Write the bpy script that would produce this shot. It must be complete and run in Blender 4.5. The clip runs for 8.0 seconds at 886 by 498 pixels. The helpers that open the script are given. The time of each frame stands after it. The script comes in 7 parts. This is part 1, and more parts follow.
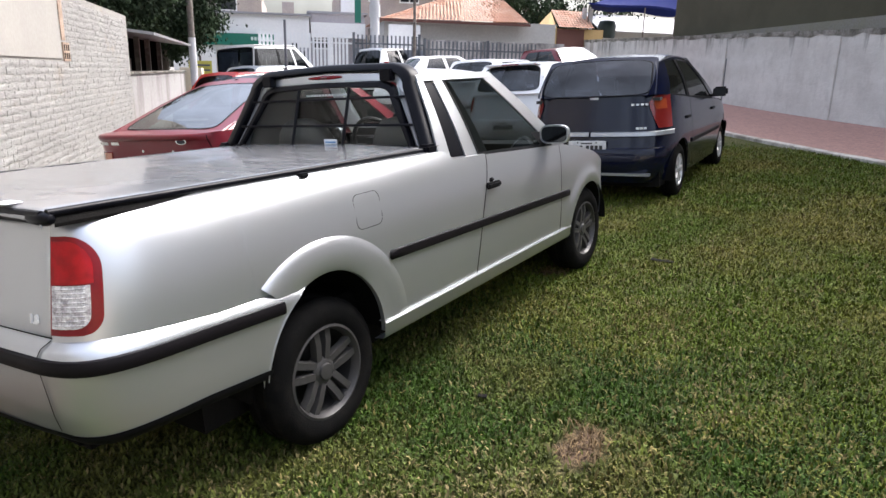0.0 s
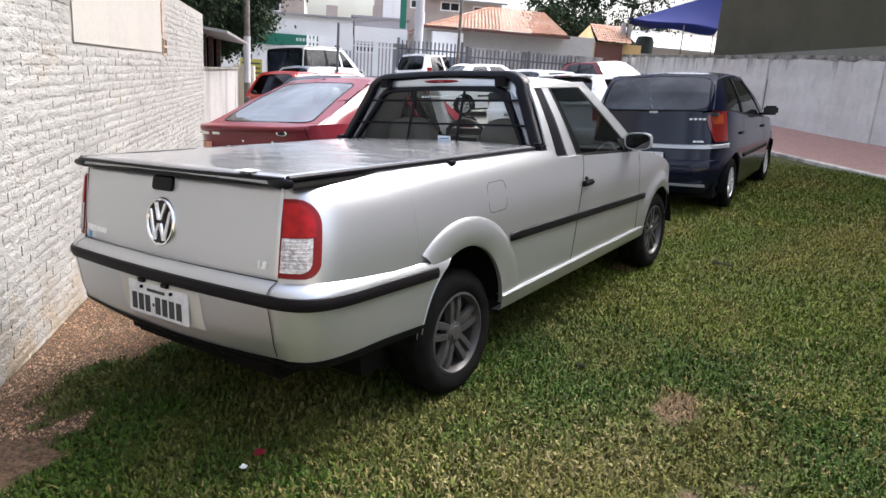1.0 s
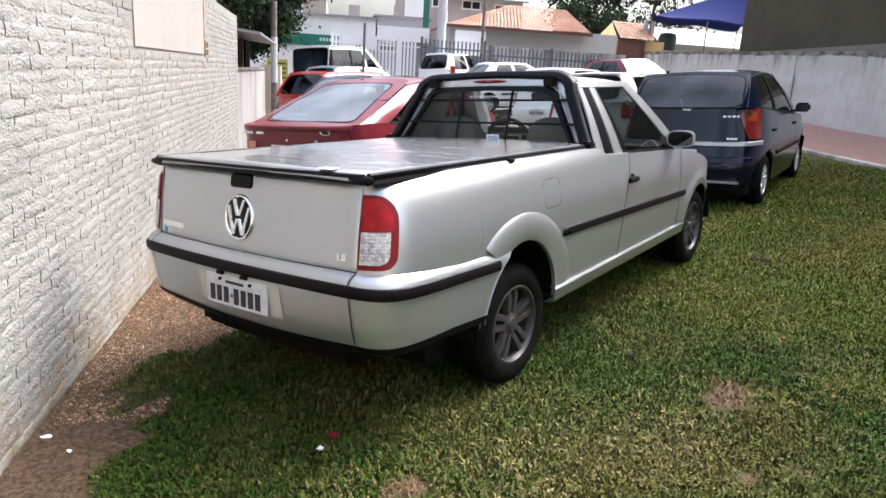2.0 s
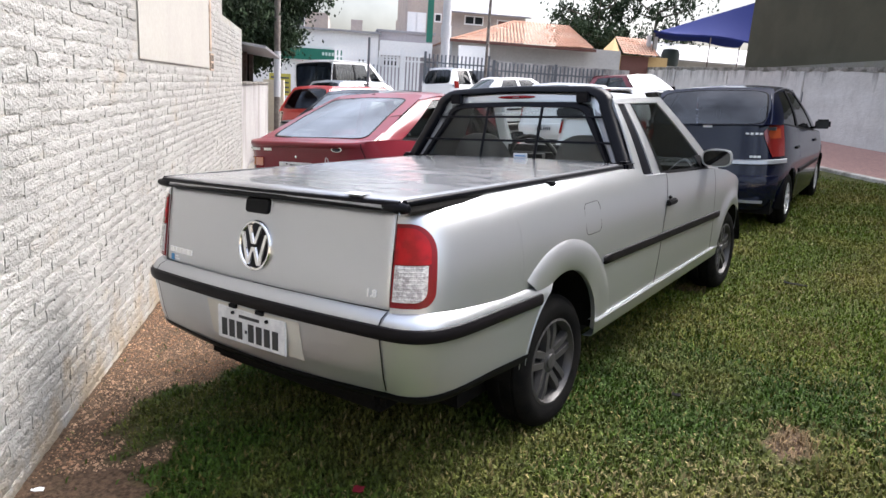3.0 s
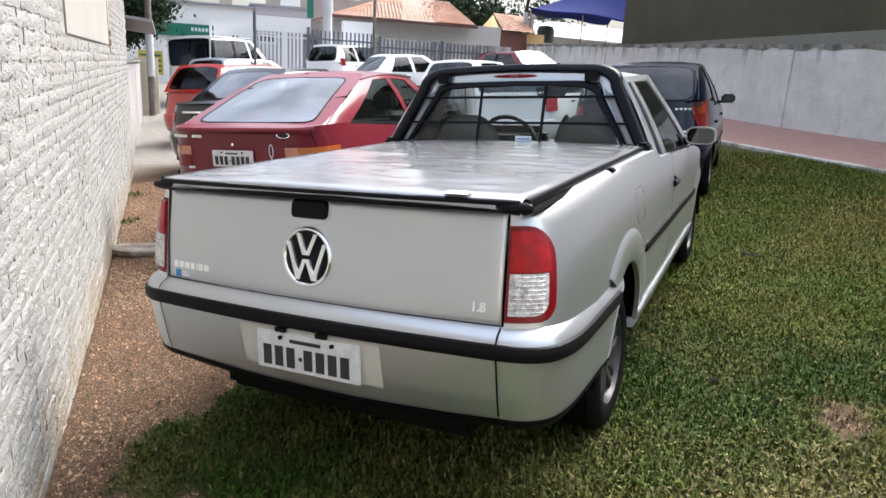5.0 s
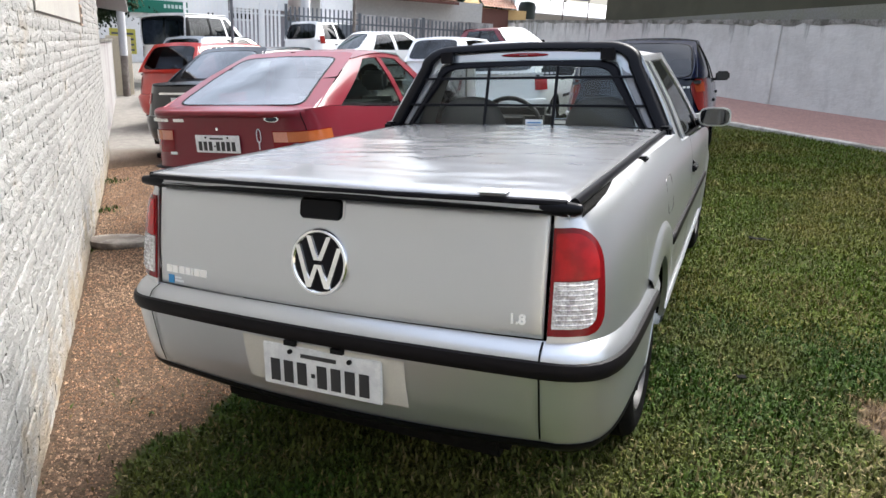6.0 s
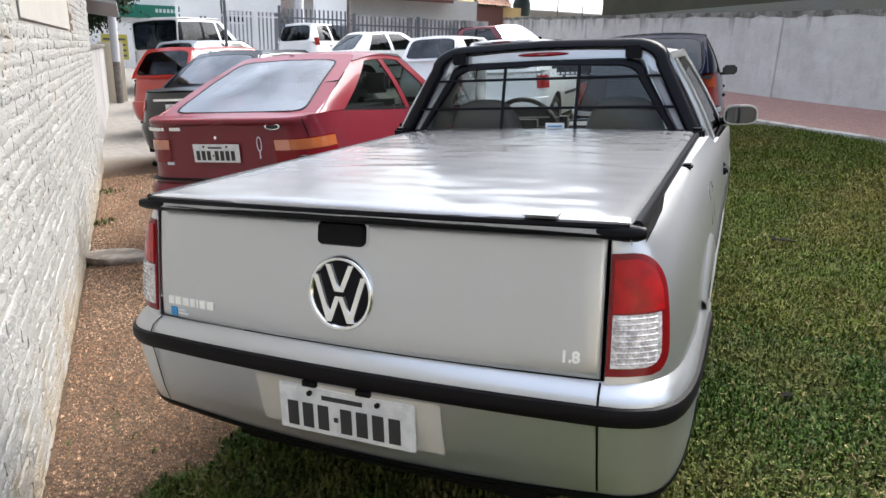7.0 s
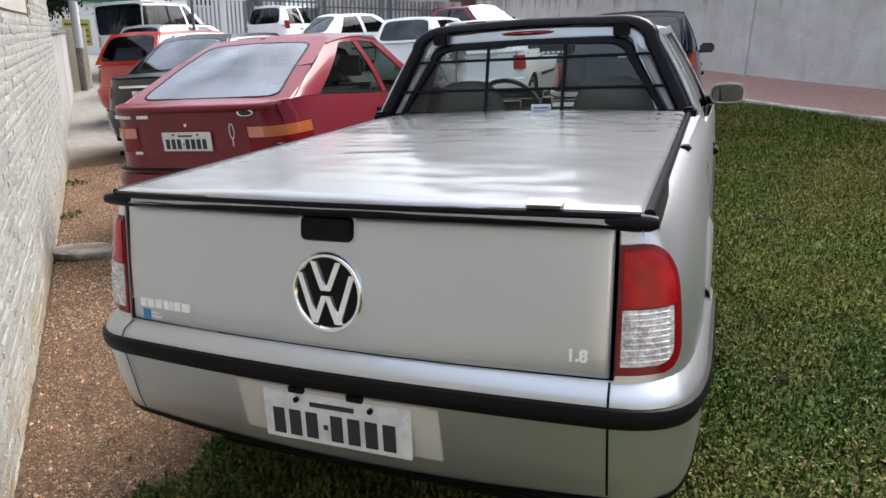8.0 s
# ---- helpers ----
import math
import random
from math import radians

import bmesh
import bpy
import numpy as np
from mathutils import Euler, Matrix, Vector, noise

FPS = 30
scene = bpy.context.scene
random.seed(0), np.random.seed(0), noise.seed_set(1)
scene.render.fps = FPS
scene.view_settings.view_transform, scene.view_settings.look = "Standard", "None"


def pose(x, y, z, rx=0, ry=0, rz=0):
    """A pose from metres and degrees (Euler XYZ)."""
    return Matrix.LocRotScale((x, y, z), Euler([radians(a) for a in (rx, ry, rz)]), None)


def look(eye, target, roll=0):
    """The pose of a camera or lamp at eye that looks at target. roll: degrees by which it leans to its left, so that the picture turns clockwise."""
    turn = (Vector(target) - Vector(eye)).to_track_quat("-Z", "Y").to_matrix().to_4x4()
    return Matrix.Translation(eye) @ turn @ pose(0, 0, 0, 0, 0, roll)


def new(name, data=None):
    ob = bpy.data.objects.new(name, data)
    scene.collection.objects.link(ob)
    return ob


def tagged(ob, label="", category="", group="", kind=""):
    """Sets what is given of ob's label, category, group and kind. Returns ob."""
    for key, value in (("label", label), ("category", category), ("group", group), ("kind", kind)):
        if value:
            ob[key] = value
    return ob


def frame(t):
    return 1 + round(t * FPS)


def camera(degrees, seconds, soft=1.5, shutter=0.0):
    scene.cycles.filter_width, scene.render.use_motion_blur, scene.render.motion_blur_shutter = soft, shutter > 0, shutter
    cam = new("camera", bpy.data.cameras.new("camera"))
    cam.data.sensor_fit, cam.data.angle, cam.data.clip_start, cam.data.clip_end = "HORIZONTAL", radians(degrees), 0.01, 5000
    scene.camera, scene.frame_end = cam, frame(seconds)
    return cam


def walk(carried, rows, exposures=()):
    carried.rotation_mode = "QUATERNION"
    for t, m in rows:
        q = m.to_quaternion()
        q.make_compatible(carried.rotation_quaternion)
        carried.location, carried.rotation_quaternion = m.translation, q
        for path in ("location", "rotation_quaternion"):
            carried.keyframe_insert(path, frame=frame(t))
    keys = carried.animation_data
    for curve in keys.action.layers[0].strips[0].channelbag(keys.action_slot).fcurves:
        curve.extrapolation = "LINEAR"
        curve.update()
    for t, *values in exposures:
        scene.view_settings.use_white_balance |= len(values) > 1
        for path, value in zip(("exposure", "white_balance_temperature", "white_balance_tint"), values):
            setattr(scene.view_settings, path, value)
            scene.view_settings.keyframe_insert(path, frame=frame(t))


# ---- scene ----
# ---- camera and walk ----
SLOPE = pose(0, 0, 0, 2.3, -4.0, 0)   # the lawn slopes: truck coordinates to level world
cam = camera(67.3, 8.0)
PATH = [
    (0, (2.423, -1.759, 1.477), (1.359, -0.145, 0.965), 1.4),
    (0.2, (2.414, -1.931, 1.458), (1.390, -0.309, 0.891), 0.4),
    (0.3, (2.402, -2.010, 1.461), (1.388, -0.377, 0.909), 1.0),
    (0.5, (2.365, -2.139, 1.458), (1.317, -0.509, 0.96), 1.6),
    (0.7, (2.323, -2.243, 1.438), (1.232, -0.646, 0.925), 2.4),
    (1, (2.301, -2.382, 1.452), (1.187, -0.796, 0.957), 3.9),
    (1.5, (2.307, -2.583, 1.453), (1.175, -1.014, 0.946), 3.6),
    (2, (2.225, -2.597, 1.454), (1.07, -1.044, 0.951), 3.5),
    (2.2, (2.164, -2.549, 1.457), (0.987, -1.004, 0.978), 3.3),
    (3.3, (1.845, -2.469, 1.438), (0.708, -0.891, 0.974), 4.0),
    (3.5, (1.761, -2.493, 1.432), (0.682, -0.878, 0.956), 3.5),
    (3.7, (1.675, -2.524, 1.421), (0.646, -0.879, 0.936), 2.9),
    (4, (1.543, -2.541, 1.398), (0.574, -0.856, 0.926), 2.6),
    (4.5, (1.349, -2.612, 1.411), (0.457, -0.886, 0.935), 3.0),
    (6, (0.977, -2.446, 1.419), (0.205, -0.688, 0.858), 3.0),
    (6.5, (0.882, -2.357, 1.425), (0.119, -0.596, 0.86), 2.8),
    (7, (0.801, -2.292, 1.427), (0.037, -0.532, 0.863), 1.8),
    (7.5, (0.739, -2.222, 1.417), (0.038, -0.45, 0.81), 1.1),
    (8, (0.72, -2.204, 1.417), (0.027, -0.43, 0.807), 1.1),
]
walk(cam, [(t, look(eye, target, roll)) for t, eye, target, roll in PATH],
     exposures=[(0.0, 0.73, 6250, 13), (0.6, 0.80, 6250, 13), (2.0, 0.82, 6250, 13), (4.0, 0.80, 6200, 11), (6.0, 0.80, 6200, 9), (7.3, 0.70, 6200, 9), (8.0, 0.53, 6250, 9)])

# ---- plan ----
UX, UY = -0.7193, 0.6947              # along the lot towards the street
VX, VY = 0.6947, 0.7193               # across the lot


def height(x, y):
    """Ground height of the lot, level far away."""
    u = min(max(UX * x + UY * y, -14.0), 24.0)
    v = min(max(VX * x + VY * y, -8.0), 16.0)
    px, py = UX * u + VX * v, UY * u + VY * v
    return 0.06993 * px + 0.04016 * py + 0.0022 * max(0.0, u) ** 2 - 0.012 * max(0.0, v - 1.0)


def lot(u, v, z=0.0):
    """World point from lot coordinates, z above the street datum."""
    return Vector((UX * u + VX * v, UY * u + VY * v, z))


def stand(x, y, turn=0.0, lift=0.0):
    """Pose of something standing on the slope at truck coordinates x, y."""
    p = SLOPE @ Vector((x, y, 0))
    p.z = height(p.x, p.y) + lift
    return Matrix.Translation(p) @ SLOPE.to_3x3().to_4x4() @ Matrix.Rotation(radians(turn), 4, "Z")


LOT_TURN = math.atan2(VY, VX)         # heading of the street front
WALL_P, WALL_D = Vector((-1.843, -0.514, 0)), Vector((-0.749, 0.663, 0)).normalized()
WALL_N = Vector((WALL_D.y, -WALL_D.x, 0))        # from the white wall into the lot
RW_P, RW_D = Vector((1.098, 14.236, 0)), Vector((-0.640, 0.768, 0)).normalized()
RW_N = Vector((-RW_D.y, RW_D.x, 0))              # from the grey wall into the lot
KERB_P, KERB_D = Vector((1.397, 9.68, 0)), Vector((-0.652, 0.758, 0)).normalized()

# ---- light ----
SUN_EL, SUN_AZ = 54.0, 24.0
world = bpy.data.worlds.new("overcast")
scene.world = world
world.use_nodes = True
wt = world.node_tree
sky = wt.nodes.new("ShaderNodeTexSky")
sky.sky_type, sky.sun_disc = "NISHITA", False
sky.sun_elevation, sky.sun_rotation = radians(SUN_EL), radians(SUN_AZ)
sky.air_density, sky.dust_density, sky.ozone_density = 1.2, 6.0, 1.0
grey = wt.nodes.new("ShaderNodeHueSaturation")
grey.inputs["Saturation"].default_value = 0.55
cloud = wt.nodes.new("ShaderNodeTexNoise")
cloud.inputs["Scale"].default_value, cloud.inputs["Detail"].default_value = 4.5, 7.0
cramp = wt.nodes.new("ShaderNodeMapRange")
cramp.inputs["From Min"].default_value, cramp.inputs["From Max"].default_value = 0.38, 0.66
cramp.inputs["To Min"].default_value, cramp.inputs["To Max"].default_value = 0.8, 1.6
cmix = wt.nodes.new("ShaderNodeMix")
cmix.data_type, cmix.blend_type = "RGBA", "MULTIPLY"
cmix.inputs["Factor"].default_value = 1.0
coord = wt.nodes.new("ShaderNodeTexCoord")
wt.links.new(coord.outputs["Generated"], cloud.inputs["Vector"])
wt.links.new(cloud.outputs["Fac"], cramp.inputs["Value"])
wt.links.new(sky.outputs["Color"], grey.inputs["Color"])
wt.links.new(grey.outputs["Color"], cmix.inputs["A"])
wt.links.new(cramp.outputs["Result"], cmix.inputs["B"])
# an overcast sky is brightest overhead
axis = wt.nodes.new("ShaderNodeSeparateXYZ")
wt.links.new(coord.outputs["Generated"], axis.inputs["Vector"])
lift = wt.nodes.new("ShaderNodeMapRange")
lift.inputs["From Min"].default_value, lift.inputs["From Max"].default_value = 0.0, 1.0
lift.inputs["To Min"].default_value, lift.inputs["To Max"].default_value = 2.3, 4.4
wt.links.new(axis.outputs["Z"], lift.inputs["Value"])
over = wt.nodes.new("ShaderNodeMix")
over.data_type, over.blend_type = "RGBA", "MULTIPLY"
over.inputs["Factor"].default_value = 1.0
wt.links.new(cmix.outputs["Result"], over.inputs["A"])
wt.links.new(lift.outputs["Result"], over.inputs["B"])
wt.links.new(over.outputs["Result"], wt.nodes["Background"].inputs["Color"])
wt.nodes["Background"].inputs["Strength"].default_value = 0.070
sun = new("sun", bpy.data.lights.new("sun", "SUN"))
sun.data.energy, sun.data.angle, sun.data.color = 1.9, radians(32), (1.0, 0.985, 0.96)
sun_az = radians(SUN_AZ)
sun.matrix_world = look(Vector((0, 0, 30)) + 10 * Vector((math.sin(sun_az) * math.cos(radians(SUN_EL)), math.cos(sun_az) * math.cos(radians(SUN_EL)), math.sin(radians(SUN_EL)))), (0, 0, 30))


# ---- materials ----
def material(name, colour, rough=0.5, metal=0.0, vary=0.0, scale=6.0, fine=60.0, bump=0.0, second=None, coat=0.0, coat_rough=0.06, spec=0.5, spread=0.0, bump_scale=None, mix_at=(0.45, 0.6), streak=None):
    """Principled surface with large and fine variation, relief, an optional second tone in patches and a spread from piece to piece."""
    m = bpy.data.materials.new(name)
    m.use_nodes = True
    nt = m.node_tree
    b = nt.nodes["Principled BSDF"]
    b.inputs["Roughness"].default_value, b.inputs["Metallic"].default_value = rough, metal
    b.inputs["Coat Weight"].default_value, b.inputs["Coat Roughness"].default_value = coat, coat_rough
    b.inputs["Specular IOR Level"].default_value = spec
    b.inputs["Base Color"].default_value = (*colour, 1)
    tc = nt.nodes.new("ShaderNodeTexCoord")
    big = nt.nodes.new("ShaderNodeTexNoise")
    big.inputs["Scale"].default_value, big.inputs["Detail"].default_value, big.inputs["Roughness"].default_value = scale, 5, 0.6
    if streak:
        mp = nt.nodes.new("ShaderNodeMapping")
        mp.inputs["Scale"].default_value = streak
        nt.links.new(tc.outputs["Object"], mp.inputs["Vector"])
        nt.links.new(mp.outputs["Vector"], big.inputs["Vector"])
    else:
        nt.links.new(tc.outputs["Object"], big.inputs["Vector"])
    small = nt.nodes.new("ShaderNodeTexNoise")
    small.inputs["Scale"].default_value, small.inputs["Detail"].default_value = fine, 3
    nt.links.new(tc.outputs["Object"], small.inputs["Vector"])
    if second or vary or spread:
        mix = nt.nodes.new("ShaderNodeMix")
        mix.data_type = "RGBA"
        mix.inputs["A"].default_value = (*colour, 1)
        mix.inputs["B"].default_value = (*(second or colour), 1)
        r = nt.nodes.new("ShaderNodeMapRange")
        r.inputs["From Min"].default_value, r.inputs["From Max"].default_value = mix_at
        nt.links.new(big.outputs["Fac"], r.inputs["Value"])
        nt.links.new(r.outputs["Result"], mix.inputs["Factor"])
        hs = nt.nodes.new("ShaderNodeHueSaturation")
        nt.links.new(mix.outputs["Result"], hs.inputs["Color"])
        v = nt.nodes.new("ShaderNodeMapRange")
        v.inputs["From Min"].default_value, v.inputs["From Max"].default_value = 0.25, 0.75
        v.inputs["To Min"].default_value, v.inputs["To Max"].default_value = 1 - vary, 1 + vary
        nt.links.new(small.outputs["Fac"], v.inputs["Value"])
        if spread:
            oi = nt.nodes.new("ShaderNodeNewGeometry") if spread < 0 else nt.nodes.new("ShaderNodeObjectInfo")
            add = nt.nodes.new("ShaderNodeMath")
            add.operation = "MULTIPLY_ADD"
            add.inputs[1].default_value = abs(spread)
            nt.links.new(oi.outputs["Random Per Island" if spread < 0 else "Random"], add.inputs[0])
            nt.links.new(v.outputs["Result"], add.inputs[2])
            nt.links.new(add.outputs[0], hs.inputs["Value"])
        else:
            nt.links.new(v.outputs["Result"], hs.inputs["Value"])
        nt.links.new(hs.outputs["Color"], b.inputs["Base Color"])
    if bump:
        bn = nt.nodes.new("ShaderNodeBump")
        bn.inputs["Strength"].default_value, bn.inputs["Distance"].default_value = 1.0, bump
        src = small
        if bump_scale:
            src = nt.nodes.new("ShaderNodeTexNoise")
            src.inputs["Scale"].default_value, src.inputs["Detail"].default_value = bump_scale, 5
            nt.links.new(tc.outputs["Object"], src.inputs["Vector"])
        nt.links.new(src.outputs["Fac"], bn.inputs["Height"])
        nt.links.new(bn.outputs["Normal"], b.inputs["Normal"])
    return m


def glass_material(name, tint, gloss=0.02, ior=1.6):
    """Thin pane: lets light through by its tint and mirrors more at a slant."""
    m = bpy.data.materials.new(name)
    m.use_nodes = True
    nt = m.node_tree
    nt.nodes.remove(nt.nodes["Principled BSDF"])
    t, g = nt.nodes.new("ShaderNodeBsdfTransparent"), nt.nodes.new("ShaderNodeBsdfGlossy")
    t.inputs["Color"].default_value = (*tint, 1)
    g.inputs["Roughness"].default_value = gloss
    f, mx = nt.nodes.new("ShaderNodeLayerWeight"), nt.nodes.new("ShaderNodeMixShader")
    f.inputs["Blend"].default_value = 0.5
    f0 = ((ior - 1) / (ior + 1)) ** 2
    steep, share = nt.nodes.new("ShaderNodeMath"), nt.nodes.new("ShaderNodeMath")
    steep.operation, share.operation = "POWER", "MULTIPLY_ADD"
    steep.inputs[1].default_value = 5.0
    share.inputs[1].default_value, share.inputs[2].default_value = 1 - f0, f0
    nt.links.new(f.outputs["Facing"], steep.inputs[0])
    nt.links.new(steep.outputs[0], share.inputs[0])
    nt.links.new(share.outputs[0], mx.inputs["Fac"])
    nt.links.new(t.outputs["BSDF"], mx.inputs[1])
    nt.links.new(g.outputs["BSDF"], mx.inputs[2])
    nt.links.new(mx.outputs["Shader"], nt.nodes["Material Output"].inputs["Surface"])
    return m


SILVER = material("silver_paint", (0.535, 0.552, 0.572), 0.36, 0.85, 0.015, 3.0, 900, coat=0.5)
RED = material("red_paint", (0.150, 0.015, 0.024), 0.32, 0.0, 0.03, 3.0, 400, coat=0.45, spec=0.16)
BRIGHT_RED = material("bright_red_paint", (0.42, 0.025, 0.015), 0.3, 0.0, 0.03, 3.0, 400, coat=0.6)
NAVY = material("dark_navy_paint", (0.0017, 0.0032, 0.015), 0.2, 0.0, 0.04, 3.0, 400, coat=0.45, spec=0.2)
WHITE_CAR = material("white_paint", (0.78, 0.78, 0.78), 0.3, 0.0, 0.02, 3.0, 400, coat=0.5)
DARK_CAR = material("dark_grey_paint", (0.012, 0.012, 0.014), 0.28, 0.3, 0.04, 3.0, 400, coat=0.6)
PALE_CAR = material("pale_grey_paint", (0.42, 0.43, 0.44), 0.3, 0.6, 0.02, 3.0, 400, coat=0.5)
PLASTIC = material("black_plastic", (0.004, 0.004, 0.005), 0.5, 0.0, 0.08, 8, 300, bump=0.0003, spec=0.12)
MOULD = material("dark_moulding", (0.006, 0.005, 0.006), 0.5, 0.0, 0.08, 8, 300, bump=0.0003, spec=0.12)
UNDER = material("underbody", (0.006, 0.0055, 0.005), 0.9, 0.0, 0.2, 10, 120, bump=0.002, spec=0.1)
BAR_BLACK = material("black_satin_steel", (0.003, 0.003, 0.005), 0.34, 0.0, 0.05, 8, 300, spec=0.14)
BAR_GREY = material("silver_insert", (0.25, 0.25, 0.26), 0.4, 0.3, 0.03, 6, 300)
RUBBER = material("tyre_rubber", (0.004, 0.004, 0.004), 0.8, 0.0, 0.25, 14, 160, bump=0.0012, second=(0.007, 0.0065, 0.006), spec=0.06)
BARREL = material("dusty_dark_steel", (0.012, 0.0115, 0.011), 0.7, 0.2, 0.2, 20, 200)
ALLOY = material("dark_alloy", (0.052, 0.050, 0.049), 0.45, 0.35, 0.12, 20, 200)
HUBCAP = material("silver_hubcap", (0.42, 0.42, 0.42), 0.4, 0.5, 0.05, 20, 200)
CHROME = material("chrome", (0.82, 0.82, 0.82), 0.16, 1.0, 0.03, 10, 200)
BADGE = material("badge_silver", (0.86, 0.86, 0.84), 0.3, 0.25, 0.03, 20, 200)
VINYL = material("grey_vinyl", (0.15, 0.15, 0.155), 0.40, 0.0, 0.10, 2.2, 260, bump=0.003, bump_scale=5.0, second=(0.20, 0.20, 0.205), mix_at=(0.4, 0.75), coat=1.0, coat_rough=0.13, spec=0.5)
VINYL.node_tree.nodes["Principled BSDF"].inputs["Coat IOR"].default_value = 2.4
LENS_RED = material("red_lens", (0.38, 0.003, 0.006), 0.2, 0.0, 0.10, 30, 120, coat=0.15, second=(0.27, 0.003, 0.005), spec=0.25)
LENS_RIM = material("dark_red_lens", (0.17, 0.003, 0.006), 0.2, 0.0, 0.1, 30, 120, coat=0.15, spec=0.25)
LENS_CLEAR = material("clear_lens", (0.62, 0.60, 0.59), 0.15, 0.1, 0.3, 50, 150, bump=0.003, second=(0.36, 0.33, 0.33), coat=0.6)
LENS_AMBER = material("amber_lens", (0.38, 0.095, 0.018), 0.15, 0.0, 0.12, 30, 120, coat=0.8)
FABRIC = material("grey_seat_fabric", (0.19, 0.19, 0.19), 0.9, 0.0, 0.15, 12, 300, bump=0.001)
SEAT_DARK = material("worn_grey_seat_fabric", (0.105, 0.102, 0.095), 0.9, 0.0, 0.15, 12, 300, bump=0.001)
DASH = material("dark_dashboard", (0.03, 0.03, 0.03), 0.7, 0.0, 0.1, 12, 300)
PLATE = material("plate_enamel", (0.70, 0.71, 0.72), 0.4, 0.15, 0.05, 20, 200, second=(0.60, 0.61, 0.63))
PLATE_INK = material("plate_ink", (0.02, 0.02, 0.022), 0.5)
RECESS = material("pale_recess", (0.56, 0.54, 0.49), 0.5, 0.1, 0.04, 10, 200)
PAPER = material("white_sticker", (0.72, 0.74, 0.76), 0.5, 0.0, 0.04, 30, 200)
BLUE_INK = material("blue_sticker", (0.02, 0.22, 0.50), 0.4, 0.0, 0.05, 30, 200)
GLASS = glass_material("car_glass", (0.86, 0.89, 0.88), 0.02, 1.5)
SCREEN = glass_material("windshield_glass", (0.80, 0.85, 0.83), 0.02, 1.55)
GLASS_REAR = glass_material("dusty_rear_glass", (0.88, 0.91, 0.90), 0.02, 1.45)
GLASS_MID = glass_material("greenish_glass", (0.40, 0.45, 0.43), 0.02, 1.5)
GLASS_TINT = glass_material("tinted_glass", (0.16, 0.175, 0.175), 0.02, 1.7)
MIRROR = material("mirror_glass", (0.09, 0.095, 0.10), 0.03, 1.0)


def whitewash(name, colour, island):
    """Lumpy old whitewash: fine relief, dark pits and cracks along the courses, brown splashes low down where the plaster is gone."""
    m = bpy.data.materials.new(name)
    m.use_nodes = True
    nt = m.node_tree
    b = nt.nodes["Principled BSDF"]
    b.inputs["Roughness"].default_value, b.inputs["Specular IOR Level"].default_value = 0.9, 0.2
    geo = nt.nodes.new("ShaderNodeNewGeometry")
    turn = nt.nodes.new("ShaderNodeVectorRotate")
    turn.rotation_type = "Z_AXIS"
    turn.inputs["Angle"].default_value = -math.atan2(WALL_D.y, WALL_D.x)
    nt.links.new(geo.outputs["Position"], turn.inputs["Vector"])

    def tex(scale, stretch=(1, 1, 1), detail=4, rough=0.6):
        mp = nt.nodes.new("ShaderNodeMapping")
        mp.inputs["Scale"].default_value = stretch
        nt.links.new(turn.outputs["Vector"], mp.inputs["Vector"])
        t = nt.nodes.new("ShaderNodeTexNoise")
        t.inputs["Scale"].default_value, t.inputs["Detail"].default_value, t.inputs["Roughness"].default_value = scale, detail, rough
        nt.links.new(mp.outputs["Vector"], t.inputs["Vector"])
        return t.outputs["Fac"]

    def rng(src, a, c, lo=0.0, hi=1.0):
        r = nt.nodes.new("ShaderNodeMapRange")
        for k, val in (("From Min", a), ("From Max", c), ("To Min", lo), ("To Max", hi)):
            r.inputs[k].default_value = val
        nt.links.new(src, r.inputs["Value"])
        return r.outputs["Result"]

    def mixc(f, a, c):
        x = nt.nodes.new("ShaderNodeMix")
        x.data_type = "RGBA"
        nt.links.new(f, x.inputs["Factor"])
        for k, val in (("A", a), ("B", c)):
            if isinstance(val, tuple):
                x.inputs[k].default_value = (*val, 1)
            else:
                nt.links.new(val, x.inputs[k])
        return x.outputs["Result"]

    lumps, grit = tex(62, (1, 1, 1.25), 3, 0.55), tex(24, (1, 1, 1.8), 4, 0.6)
    base = mixc(rng(tex(2.2), 0.4, 0.65), colour, tuple(q * 0.88 for q in colour))
    base = mixc(rng(grit, 0.42, 0.7, 0, 0.4), base, tuple(q * 0.72 for q in colour))
    pits = tex(13, (1, 1, 2.4), 4, 0.6)
    base = mixc(rng(pits, 0.65, 0.72, 0, 0.55), base, (0.12, 0.11, 0.095))
    base = mixc(rng(lumps, 0.60, 0.72, 0, 0.42), base, (0.17, 0.16, 0.145))
    base = mixc(rng(tex(1.3, (1, 1, 1.5), 6, 0.7), 0.58, 0.70, 0, 0.5), base, (0.30, 0.245, 0.17))
    # mud splashed up from the dirt
    split = nt.nodes.new("ShaderNodeSeparateXYZ")
    nt.links.new(geo.outputs["Position"], split.inputs["Vector"])
    splash = nt.nodes.new("ShaderNodeMath")
    splash.operation = "MULTIPLY_ADD"
    splash.inputs[1].default_value = 1.5
    nt.links.new(tex(3.2, (1, 1, 0.8), 6, 0.7), splash.inputs[0])
    nt.links.new(rng(split.outputs["Z"], -0.15, 0.75, 0.35, -0.45), splash.inputs[2])
    base = mixc(rng(splash.outputs[0], 0.82, 1.12, 0, 0.75), base, (0.27, 0.215, 0.145))
    hs = nt.nodes.new("ShaderNodeHueSaturation")
    nt.links.new(base, hs.inputs["Color"])
    src = geo.outputs["Random Per Island"]
    if not island:
        oi = nt.nodes.new("ShaderNodeObjectInfo")
        src = oi.outputs["Random"]
